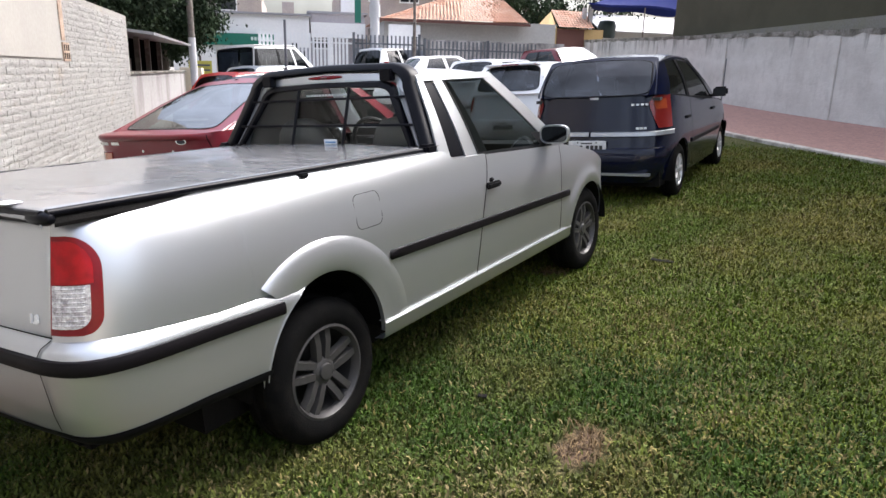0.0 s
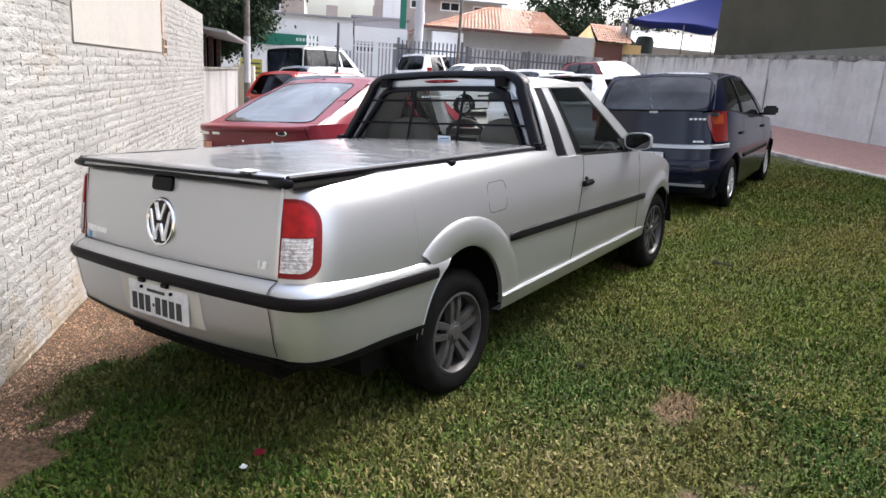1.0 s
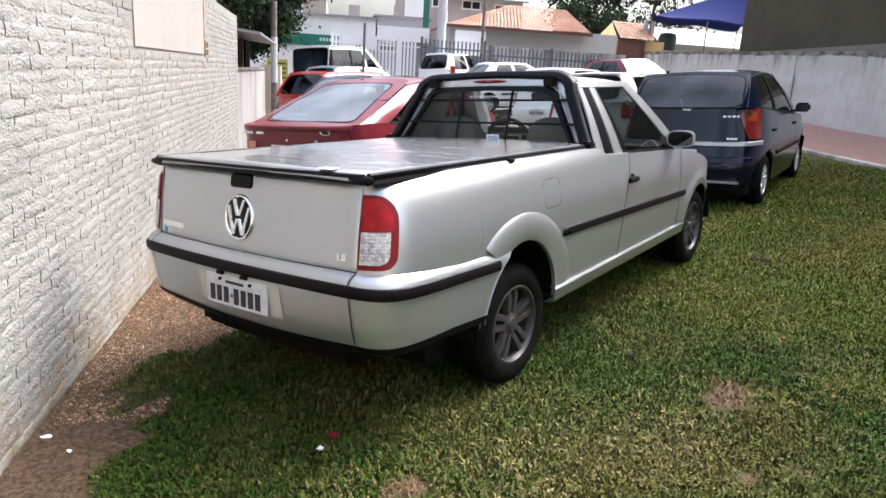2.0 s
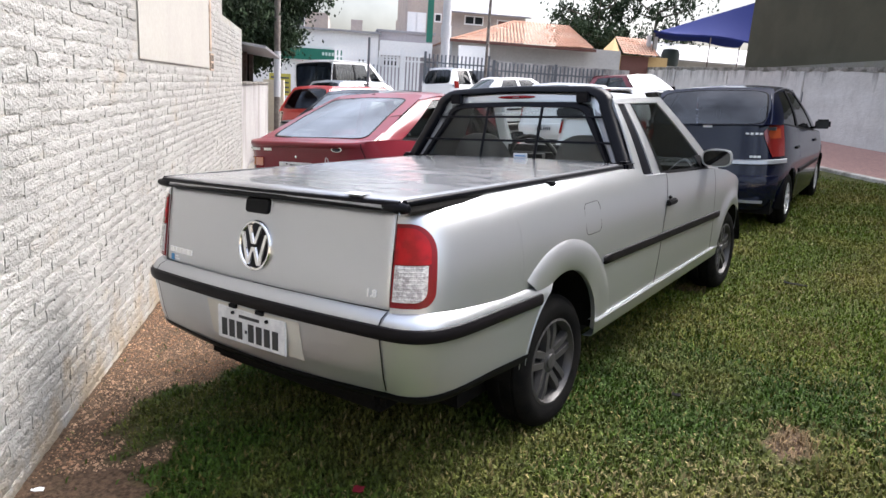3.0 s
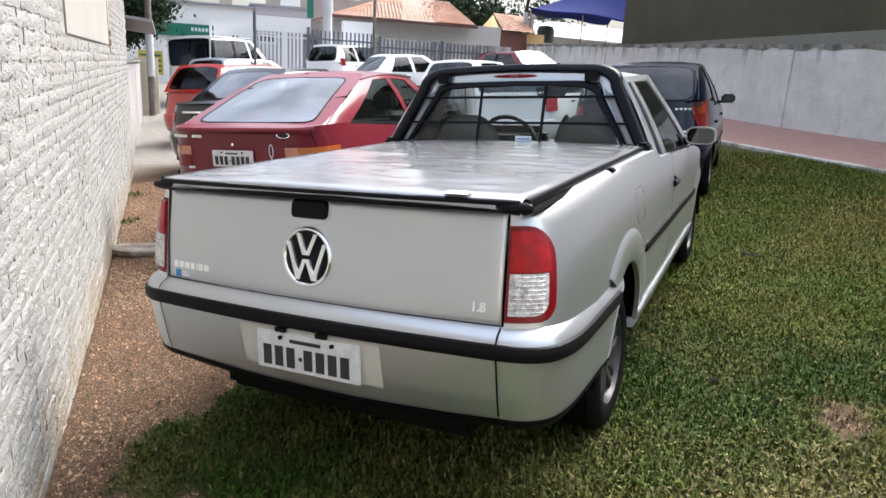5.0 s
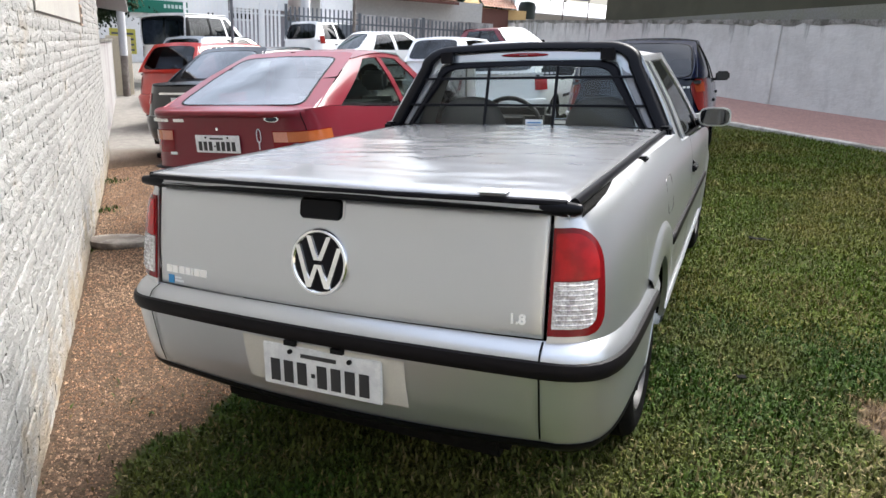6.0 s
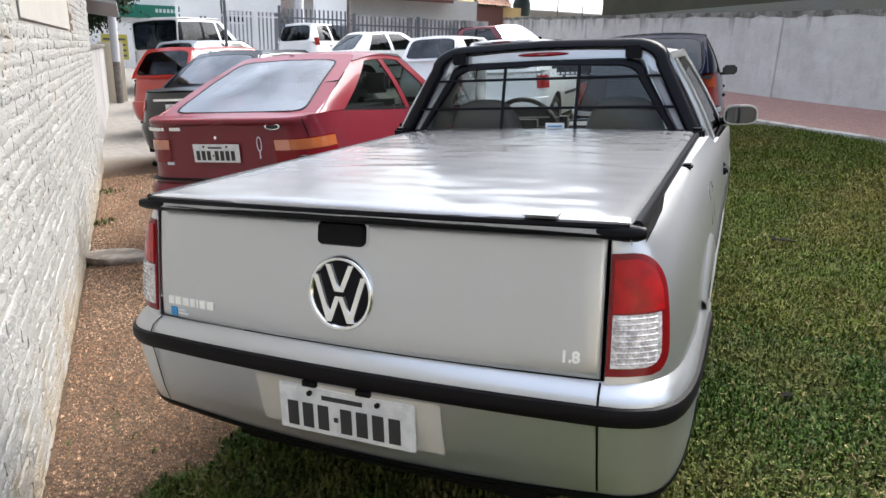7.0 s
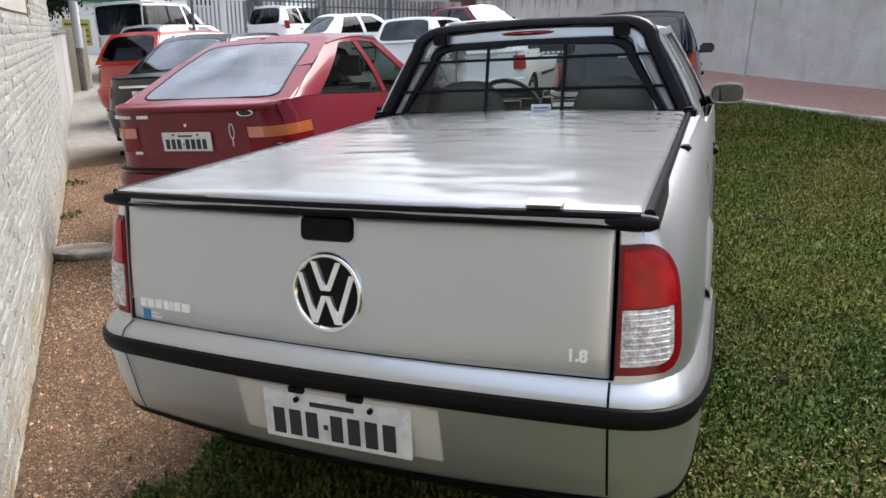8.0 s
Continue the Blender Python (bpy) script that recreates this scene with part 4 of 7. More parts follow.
part("tailgate_handle_recess", on_gate(rounded_block(-0.076, 0.076, 0.994, 1.060, 0.003)), SILVER, gate)
part("tailgate_handle", on_gate(rounded_block(-0.070, 0.070, 0.998, 1.056, 0.014, 0.016)), PLASTIC, gate, "black plastic tailgate handle")
bm = bmesh.new()
x = -0.607
for wd in (0.022, 0.024, 0.024, 0.020, 0.008, 0.022, 0.024):
    add_box(bm, x, x + wd, -0.005, 0.0, 0.782, 0.804)
    x += wd + 0.0055
part("model_badge", on_gate(bm), BADGE, gate, "raised silver badge bars", smooth=0)
bm = bmesh.new()
add_box(bm, -0.603, -0.578, -0.002, 0.0, 0.745, 0.772)
part("dealer_sticker", on_gate(bm), BLUE_INK, gate, "small blue sticker", smooth=0)
bm = bmesh.new()
add_box(bm, -0.574, -0.535, -0.0015, 0.0, 0.752, 0.758)
add_box(bm, -0.574, -0.545, -0.0015, 0.0, 0.763, 0.768)
part("dealer_sticker", on_gate(bm), PAPER, gate, "pale sticker lettering bars", smooth=0)


def text_mesh(words, size, depth):
    c = bpy.data.curves.new("lettering", "FONT")
    c.body, c.size, c.extrude = words, size, depth
    c.offset = size * 0.03
    tmp = bpy.data.objects.new("lettering", c)
    scene.collection.objects.link(tmp)
    bpy.context.view_layer.update()
    me = bpy.data.meshes.new_from_object(tmp.evaluated_get(bpy.context.evaluated_depsgraph_get()))
    bpy.data.objects.remove(tmp)
    bm = bmesh.new()
    bm.from_mesh(me)
    return bm


bm = text_mesh("1.8", 0.036, 0.002)
bm.transform(Matrix.Translation((0.560, -0.004, 0.776)) @ Matrix.Rotation(radians(90), 4, "X"))
part("engine_badge", on_gate(bm), BADGE, gate, "raised silver badge reading 1.8", smooth=0)

# tail lamps
def lamp_patch(z0, z1, q0, q1, out, nz=12, nq=10, rt=0.0, rb=0.0):
    """A patch on the rear corner whose outer edge is rounded above and below."""
    rows = []
    for z in span(z0, z1, nz):
        qe = q1
        if rt and z > z1 - rt:
            qe = q1 - 0.62 * (q1 - q0) * (1 - math.sqrt(max(0, 1 - ((z - z1 + rt) / rt) ** 2)))
        if rb and z < z0 + rb:
            qe = min(qe, q1 - 0.34 * (q1 - q0) * (1 - math.sqrt(max(0, 1 - ((z0 + rb - z) / rb) ** 2))))
        rows.append([truck_wrap(q, z, out) for q in span(q0, qe, nq)])
    return grid(rows)


for side in (1, -1):
    flip = (lambda bm: bm) if side > 0 else mirrored
    lamp = part("tail_lamp", flip(lamp_patch(0.752, 1.018, 0.004, 0.47, 0.006, nz=60, rt=0.09, rb=0.05)), LENS_RIM, truck, "red and clear tail lamp", solid=-0.012)
    part("stop_lens", flip(lamp_patch(0.892, 1.006, 0.03, 0.40, 0.010, nz=40, rt=0.075)), LENS_RED, lamp, "bright red lens", solid=-0.004)
    part("clear_lens", flip(lamp_patch(0.772, 0.888, 0.03, 0.37, 0.010, nz=40, rb=0.035)), LENS_CLEAR, lamp, "clear ribbed reversing lens", solid=-0.004)
    bm = bmesh.new()
    for z in span(0.782, 0.880, 9):
        add_grid(bm, [[truck_wrap(q, z - 0.002, 0.0102), truck_wrap(q, z, 0.0125), truck_wrap(q, z + 0.002, 0.0102)] for q in span(0.06, 0.33, 8)])
    part("lens_rib", flip(bm), LENS_CLEAR, lamp)
    part("lamp_seam", flip(lamp_patch(0.742, 1.066, -0.0001, 0.004, 0.003, nz=4, nq=2)), PLASTIC, truck)

# rear bumper
def bumper_pt(q, z, out=0.0):
    """q -1..1 across the rear face, beyond that round the corner to the wheel arch."""
    inset = table([(0.38, 0.060), (0.44, 0.032), (0.52, 0.014), (0.66, 0.0), (0.70, 0.0), (0.722, 0.016), (0.735, 0.05)], z)
    a = abs(q)
    flank_inset = table([(0.38, 0.027), (0.44, 0.0145), (0.52, 0.0065), (0.66, 0.0), (0.704, 0.0), (0.714, 0.008), (0.765, 0.055)], z + 0.0204 * max(0.0, a - 1))
    if a <= 1:
        p, n = Vector((0.657 * q, -0.974 + 0.026 * q * q, z)), Vector((0.08 * q, -1, 0)).normalized()
    else:
        k = a - 1
        x = spline([(0, 0.657), (0.15, 0.722), (0.35, 0.782), (0.55, 0.815), (0.75, 0.832), (1.0, 0.838)], k)
        y = spline([(0, -0.948), (0.15, -0.930), (0.35, -0.888), (0.55, -0.822), (0.75, -0.72), (1.0, -0.56)], k) if k <= 1 else mix(-0.56, -0.10, k - 1)
        x += 0.005 * max(0, k - 1)
        sx = 1 if q > 0 else -1
        n = Vector((sx * spline([(0, 0.1), (0.35, 0.62), (0.75, 0.97), (1, 1)], k), -spline([(0, 1), (0.35, 0.78), (0.75, 0.25), (1, 0)], k), 0)).normalized()
        p = Vector((sx * x, y, z))
    side = max(0.0, min(1.0, a - 1))
    return p + (out - mix(inset, flank_inset, side)) * n


def bumper_low(q):
    k = max(0.0, abs(q) - 1)
    return table([(0, 0.455), (1, 0.455), (1.5, 0.44), (2, 0.40)], k) if k else 0.44 + 0.018 * q * q


def bumper_rows(qs, z0, z1, n, out=0.0, follow=True):
    rows = []
    for v in span(0, 1, n):
        row = []
        for q in qs:
            low = bumper_low(q) if follow else z0
            zt = z1 + 0.03 * min(1.0, max(0.0, abs(q) - 1)) - 0.0204 * max(0.0, abs(q) - 1)
            z = mix(low, zt, v)
            p = bumper_pt(q, z, out)
            if abs(q) > 2.2:
                lim = -0.01 - 0.33 * math.sqrt(max(0, 1 - (max(z - 0.325, 0) / 0.375) ** 2)) - 0.004
                p.y = min(p.y, max(lim, -0.5)) if z < 0.70 else p.y
            row.append(p)
        rows.append(row)
    return rows


QS = span(-3, -2, 14)[:-1] + span(-2, -1, 12)[:-1] + span(-1, 1, 27) + span(1, 2, 12)[1:] + span(2, 3, 14)[1:]
bumper = part("rear_bumper", grid(bumper_rows(QS, 0.42, 0.735, 16)), SILVER, truck, "silver rear bumper with a dark rubbing strip", solid=-0.004)
bm = bmesh.new()
QS2 = [q for q in QS if abs(q) <= 2.72]
add_grid(bm, [[bumper_pt(q, z - 0.022 * max(0, abs(q) - 1) * 0.6 - 0.012 * max(0, abs(q) - 1) * 0.6, out) for q in QS2] for z, out in ((0.654, -0.002), (0.656, 0.009), (0.668, 0.013), (0.688, 0.013), (0.699, 0.009), (0.701, -0.002))])
part("rubbing_strip", bm, MOULD, bumper, "dark plastic rubbing strip", smooth=50)
bm = bmesh.new()
add_grid(bm, [[bumper_pt(q, z, out) - Vector((0, 0, 0.45 - bumper_low(q))) for q in QS if abs(q) <= 2.6] for z, out in ((0.454, 0.003), (0.44, 0.004), (0.418, -0.006), (0.410, -0.03))])
part("bumper_lip", bm, PLASTIC, bumper, "black lower bumper lip")
for sx in (-1, 1):
    bm = grid([[bumper_pt(sx * 0.989, z, 0.004), bumper_pt(sx * 0.997, z, 0.004)] for z in span(0.47, 0.7345, 60)])
    part("bumper_seam", bm, PLASTIC, bumper, smooth=0)
rec = grid([[bumper_pt(x / 0.657, z, 0.0022 if i in (0, 9) or j in (0, 5) else 0.0026) for i, x in enumerate(span(-0.262, 0.285, 10))] for j, z in enumerate(span(0.497, 0.646, 6))])
part("plate_recess", rec, RECESS, bumper, "pale plate recess")
plate(bumper, pose(0.018, -0.977, 0.570, -4, 0, 0.6))
both("plate_light", lambda: box(0.06, 0.10, -0.985, -0.95, 0.638, 0.652), PLASTIC, bumper)

# side trim
def side_strip():
    prof = ((-0.001, -0.022), (0.010, -0.019), (0.013, 0.0), (0.010, 0.019), (-0.001, 0.022))
    rows = []
    for y in [0.372] + span(0.385, 2.22, 24) + [2.24]:
        zc = 0.667 - 0.029 * (y - 0.374)
        k = 0.35 if y in (0.372, 2.24) else 1.0
        rows.append([(truck_x(y, zc + dz * k) + dx * k, y, zc + dz * k) for dx, dz in prof])
    return grid(rows)


both("side_moulding", side_strip, MOULD, truck, "dark side moulding", smooth=60)


def flap_line():
    bm = bmesh.new()
    cy, cz, a, b, r = 0.272, 0.880, 0.078, 0.068, 0.03
    pts = []
    for sy, sz, a0 in ((1, 1, 0), (-1, 1, 90), (-1, -1, 180), (1, -1, 270)):
        for k in range(6):
            t = radians(a0 + 90 * k / 5)
            pts.append((cy + sy * (a - r) + r * math.cos(t), cz + sz * (b - r) + r * math.sin(t)))
    pts.append(pts[0])
    add_tube(bm, [(truck_x(y, z) - 0.0006, y, z) for y, z in pts], 0.0016, 5, False)
    return bm


part("fuel_flap", flap_line(), DARK_CAR, truck, "fuel flap outline")
for sx in (1, -1):
    flip = (lambda bm: bm) if sx > 0 else mirrored
    h = part("door_handle", flip(box(truck_x(1.25, 0.82) - 0.01, truck_x(1.25, 0.82) + 0.022, 1.185, 1.315, 0.806, 0.838)), PLASTIC, doors[0 if sx > 0 else 1], "black door handle", bevel=0.008)
    part("door_lock", flip(box(truck_x(1.25, 0.85) - 0.01, truck_x(1.25, 0.85) + 0.010, 1.225, 1.262, 0.838, 0.858)), PLASTIC, doors[0 if sx > 0 else 1], bevel=0.006)
    bm = bmesh.new()
    rows = []
    for k in range(9):
        t = k / 8
        rr = math.sqrt(max(0.0, 1 - (1 - min(1, t * 1.0)) ** 2.2)) if t < 0.75 else 1.0
        rr = max(rr, 0.02)
        rows.append([(0.872 + (0.089 * rr) * math.copysign(abs(math.cos(a)) ** 0.6, math.cos(a)), 2.00 - 0.105 * t, 1.012 + (0.055 * rr) * math.copysign(abs(math.sin(a)) ** 0.6, math.sin(a))) for a in span(0, 2 * math.pi, 25)])
    add_grid(bm, rows)
    mir = part("wing_mirror", flip(weld(bm)), SILVER, truck, "silver wing mirror on a black stalk")
    bm = bmesh.new()
    add_grid(bm, [[(0.872 + k * 0.082 * math.copysign(abs(math.cos(a)) ** 0.6, math.cos(a)), 1.897 - 0.02 * k * 0.048 * math.copysign(abs(math.sin(a)) ** 0.6, math.sin(a)), 1.012 + k * 0.048 * math.copysign(abs(math.sin(a)) ** 0.6, math.sin(a))) for a in span(0, 2 * math.pi, 25)] for k in (1.0, 0.5, 0.01)])
    part("mirror_glass", flip(weld(bm)), MIRROR, mir)
    bm = bmesh.new()
    add_grid(bm, [[(0.872 + k * 0.082 * math.copysign(abs(math.cos(a)) ** 0.6, math.cos(a)), y, 1.012 + k * 0.048 * math.copysign(abs(math.sin(a)) ** 0.6, math.sin(a))) for a in span(0, 2 * math.pi, 25)] for k, y in ((1.08, 1.897), (1.08, 1.893), (0.99, 1.893), (0.99, 1.898))])
    part("mirror_rim", flip(weld(bm)), SILVER, mir)
    part("mirror_stalk", flip(tube([(0.74, 1.985, 0.965), (0.79, 1.975, 0.975), (0.83, 1.965, 0.985)], [0.03, 0.024, 0.022], 8)), PLASTIC, mir)

# chassis
# reaches down to 0.19 to keep the ground beneath dark
part("underbody", box(-0.58, 0.58, -0.44, 3.1, 0.19, 0.46), UNDER, truck, "dark underbody")
part("bed_floor", box(-0.62, 0.62, -0.86, 0.84, 0.40, 0.50), UNDER, truck)
part("rear_axle", tube([(-0.62, 0, 0.28), (0.62, 0, 0.28)], 0.045, 10), UNDER, truck)
# block added under the tail to stop light reaching the grass there
part("underside_light_block", box(-0.52, 0.52, -0.82, -0.46, 0.29, 0.47), UNDER, truck, bevel=0.03)
part("exhaust_silencer", tube([(-0.42, -0.72, 0.33), (0.15, -0.72, 0.33)], 0.075, 12), UNDER, truck)
for wy in (0.0, 2.6):
    wheel(truck, pose(0.685, wy, 0.288))
    wheel(truck, pose(-0.685, wy, 0.288, 0, 0, 180))


# ---- other cars ----
def car(name, m, label, paint, L, W, wb, ro, sill, shoulder, rear_glass, roof, cowl, roof_h, windows, n=7.0, wheel_r=0.28, hub="cap", glass=None, bumper_mat=None, arch_r=None, group="parked cars", category="car", rear_lean=0.12, roof_w=0.68, detail=None, spoiler=False, trim=True, rear_face=None, rear_mat=None, rear_in=(0.88, 0.06, 0.89, 7.0), roof_arch=0.02):
    """A closed car. y 0 at the rear axle, forward +y.
    shoulder: (y, z) of the belt and deck edge; rear_glass, cowl: y of the glass feet; roof: (rear y, front y)."""
    glass = glass or GLASS_TINT
    bumper_mat = bumper_mat or paint
    c = thing(name, m, label, category, group)
    y0, y1 = -ro, L - ro
    ym, hl = (y0 + y1) / 2, L / 2
    arch_r = arch_r or wheel_r + 0.055

    def sh(y):
        return spline(shoulder, y)

    def sec(z):
        return table([(0.15, 0.93), (0.35, 0.97), (0.55, 1.0), (0.70, 0.998), (0.95, 0.955), (1.05, 0.93)], z)

    def ends(z):
        """How far the nose and tail draw in at this height."""
        rear = table([(0.2, 0.05), (0.32, 0.01), (0.50, 0.0), (0.58, 0.02), (0.62, 0.035), (1.1, 0.035 + rear_lean)], z) if rear_face is None else table(rear_face, z)
        front = table([(0.2, 0.06), (0.35, 0.0), (0.52, 0.0), (0.62, 0.05), (1.0, 0.30)], z)
        return rear, front

    def ring_pt(kind, val, z):
        re, fe = ends(z)
        a, b = y0 + re, y1 - fe
        mid, half = (a + b) / 2, (b - a) / 2
        X = W / 2 * sec(z)
        if kind == "y":
            y = mid + half * max(-1, min(1, (val - ym) / hl))
            t = abs((y - mid) / half)
            return Vector((X * max(0.0, 1 - t**n) ** (1 / n), y, z))
        x = val * X
        t = max(0.0, 1 - abs(val) ** n) ** (1 / n)
        return Vector((x, mid + half * t * (1 if kind == "f" else -1), z))

    axles = (0.0, wb)
    ys = sorted(set([round(v, 4) for v in span(y0 + 0.10 * L * 0.5, y1 - 0.10 * L * 0.5, 22)] + [round(ax - arch_r * math.cos(math.pi * k / 16), 4) for ax in axles for k in range(17)]))
    yr0, yr1 = ys[0], ys[-1]
    xr = ring_pt("y", yr0, 0.55).x / (W / 2)
    cols = [("r", v) for v in span(0, xr, 9)] + [("y", y) for y in ys] + [("f", v) for v in span(xr, 0, 9)]

    def low(kind, val):
        if kind != "y":
            return 0.22
        for ax in axles:
            h = arch(val, ax, wheel_r, arch_r, arch_r)
            if h:
                return max(h, sill)
        return sill if axles[0] < val < axles[1] else 0.22

    def flank(zlo, zhi, kinds=("r", "y", "f"), out=0.0, keep=None, nz=11):
        rows = []
        for kind, val in cols:
            if kind not in kinds or (keep and not keep(kind, val)):
                continue
            yy = ring_pt(kind, val, 0.7).y
            a = max(low(kind, val), zlo)
            b = min(sh(yy), zhi)
            b = max(b, a + 0.002)
            rows.append([ring_pt(kind, val, z) * 1.0 + Vector((out if kind == "y" else 0, -out if kind == "r" else (out if kind == "f" else 0), 0)) for z in span(a, b, nz)])
        return grid(rows)

    both("body_side", lambda: flank(0.0, 9.0), paint, c, solid=-0.004)

    def deck(ya, yb, crown):
        rows = []
        for y in span(ya, yb, 12):
            xs = 0.0
            z = sh(y)
            p = ring_pt("y", y, z)
            xs = p.x
            rows.append([(xs * s, p.y, z + crown * (1 - s * s) - 0.001) for s in span(-1, 1, 11)])
        return grid(rows)

    def cap_y(sign):
        """Deck end where the rounded end begins, closed to the edge by tapering rows."""
        return (y0, rear_glass) if sign < 0 else (cowl, y1)

    def end_deck(ya, yb, crown, tail):
        rows = []
        for k in range(15):
            t = k / 14
            y = mix(ya, yb, t)
            re, fe = ends(sh(y))
            yy = min(max(y, y0 + re + 0.004), y1 - fe - 0.004)
            z = sh(yy)
            X = W / 2 * sec(z)
            a, b = y0 + re, y1 - fe
            tt = abs((yy - (a + b) / 2) / ((b - a) / 2))
            xs = X * max(0.0, 1 - tt**n) ** (1 / n)
            rows.append([(xs * s, yy, z + crown * (1 - s * s) * min(1, xs / X)) for s in span(-1, 1, 11)])
        return grid(rows)

    part("hood", end_deck(cowl - 0.02, y1, 0.04, False), paint, c)
    if rear_glass - y0 > 0.12:
        part("boot_lid", end_deck(y0, rear_glass + 0.02, 0.015, True), paint, c)

    # greenhouse
    xb = lambda y: ring_pt("y", y, sh(y)).x - 0.015
    xr2 = W / 2 * roof_w

    def gpt(yb, yt, t, out=0.0):
        zr = roof_h - 0.055 + roof_arch * math.sin(math.pi * (yt - roof[0]) / max(0.1, roof[1] - roof[0]))
        p = Vector((xb(yb), yb, sh(yb))).lerp(Vector((xr2, yt, zr)), t)
        p.x += 0.025 * math.sin(math.pi * t) + out
        return p

    def patch(yb0, yb1, yt0, yt1, t0=0.0, t1=1.0, out=0.0):
        return grid([[gpt(mix(yb0, yb1, u), mix(yt0, yt1, u), t, out) for u in span(0, 1, 5)] for t in span(t0, t1, 7)])

    rows = []
    for v in span(0, 1, 13):
        y = mix(roof[0] - 0.03, roof[1] + 0.03, v)
        zr = roof_h - 0.055 + roof_arch * math.sin(math.pi * max(0, min(1, (y - roof[0]) / (roof[1] - roof[0]))))
        rows.append([((xr2 + 0.012) * s, y + 0.07 * (1 - s * s) * (1 if v > 0.5 else -1) * abs(v - 0.5), zr + 0.042 * (1 - abs(s) ** 2.6)) for s in span(-1, 1, 13)])
    part("roof", grid(rows), paint, c, solid=-0.01)
    for i, (b0, b1, t0, t1, kind) in enumerate(windows):
        if kind == "p":
            k = 0.07 if i == 0 else 0.0
            both("pillar", lambda: patch(b0 - k, b1, t0 - k, t1), paint, c, solid=-0.012)
        elif kind == "b":
            both("pillar", lambda: patch(b0, b1, t0, t1, 0, 1, 0.001), PLASTIC, c, solid=-0.012)
        else:
            both("side_window", lambda: patch(b0, b1, t0, t1, 0.0, 0.97, -0.008), glass, c)
            both("window_seal", lambda: patch(b0, b1, t0, t1, 0.0, 0.05, 0.002), PLASTIC, c)
    both("roof_rail", lambda: patch(windows[0][0], windows[-1][1], roof[0], roof[1], 0.92, 1.0, 0.003), paint, c, solid=-0.012)

    def pane(yf, ytop, bow, inset=0.0, dome=0.014):
        zf, zt = sh(yf) - 0.004, roof_h - 0.03
        wf, wt_ = xb(yf) - 0.01, xr2
        return grid([[(mix(wf, wt_, t) * s * (1 - inset), mix(yf, ytop, t) + bow * (1 - s * s) + (0.5 if bow > 0 else -0.5) * dome * math.sin(math.pi * t), mix(zf, zt, t) + 0.025 * (1 - s * s) * t + 0.01 + dome * math.sin(math.pi * t)) for s in span(-1, 1, 11)] for t in span(inset * 0.8, 1 - inset * 0.8, 7)])

    ws_, ta, tb, round_ = rear_in

    def pane_pt(sx_, t, out):
        zf, zt = sh(rear_glass) - 0.004, roof_h - 0.03
        wf, dome = xb(rear_glass) - 0.01, 0.014 * math.sin(math.pi * max(0, min(1, t)))
        lean_ = Vector((0, -(zt - zf), roof[0] - rear_glass)).normalized()
        return Vector((mix(wf, xr2, t) * sx_, mix(rear_glass, roof[0], t) - 0.05 * (1 - sx_ * sx_) - 0.5 * dome, mix(zf, zt, t) + 0.025 * (1 - sx_ * sx_) * t + 0.01 + dome)) + out * lean_

    def outline(k, out, outer=False):
        w_, t0_, t1_, p_ = (1.03, -0.03, 1.03, 24.0) if outer else (ws_, ta, tb, round_)
        pts = []
        for a in span(0, 2 * math.pi, 61):
            ca, sa = math.cos(a), math.sin(a)
            cx, cz = math.copysign(abs(ca) ** (2 / p_), ca), math.copysign(abs(sa) ** (2 / p_), sa)
            pts.append(pane_pt(w_ * cx * k, (t0_ + t1_) / 2 + (t1_ - t0_) / 2 * cz * k, out))
        return pts

    part("rear_window_frame", grid([outline(1, 0, True), [p.lerp(q, 0.5) for p, q in zip(outline(1, 0, True), outline(0.985, 0))], outline(0.985, 0), outline(0.985, -0.015)]), paint, c)
    part("rear_window_seal", grid([outline(1.0, 0.001), outline(0.995, 0.004), outline(0.974, 0.004), outline(0.97, -0.004)]), PLASTIC, c)
    part("rear_window", grid([outline(k, 0.002) for k in (0.97, 0.75, 0.5, 0.25, 0.01)]), rear_mat or DARK_REAR, c, "rear window mirroring the bright sky")
    part("windshield", pane(cowl, roof[1], 0.06, 0.02), glass, c)
    # inside
    part("cabin_floor", box(-W / 2 + 0.1, W / 2 - 0.1, rear_glass + 0.05, cowl, 0.30, 0.40), UNDER, c)
    part("parcel_shelf", box(-W / 2 + 0.14, W / 2 - 0.14, rear_glass + 0.04, roof[0] + 0.25, sh(rear_glass) - 0.06, sh(rear_glass) - 0.03), DASH, c)
    for sx in (-0.36, 0.36):
        seat(c, sx, wb * 0.52, 0.34, FABRIC)
    part("rear_seat", box(-W / 2 + 0.18, W / 2 - 0.18, 0.25, 0.45, 0.35, sh(0.3) + 0.02), FABRIC, c, bevel=0.05)
    part("underbody", box(-W / 2 + 0.12, W / 2 - 0.12, y0 + 0.15, y1 - 0.2, 0.17, 0.36), UNDER, c)
    for ax in axles:
        both("wheel_arch_liner", lambda: arch_liner(ax, wheel_r, arch_r + 0.012)() if W > 1.62 else arch_liner_at(ax, wheel_r, arch_r + 0.012, W / 2)(), UNDER, c)
        for sx in (1, -1):
            wheel(c, pose(sx * (W / 2 - 0.115), ax, wheel_r, 0, 0, 0 if sx > 0 else 180), wheel_r, 0.165, 0.172, "cap", HUBCAP)
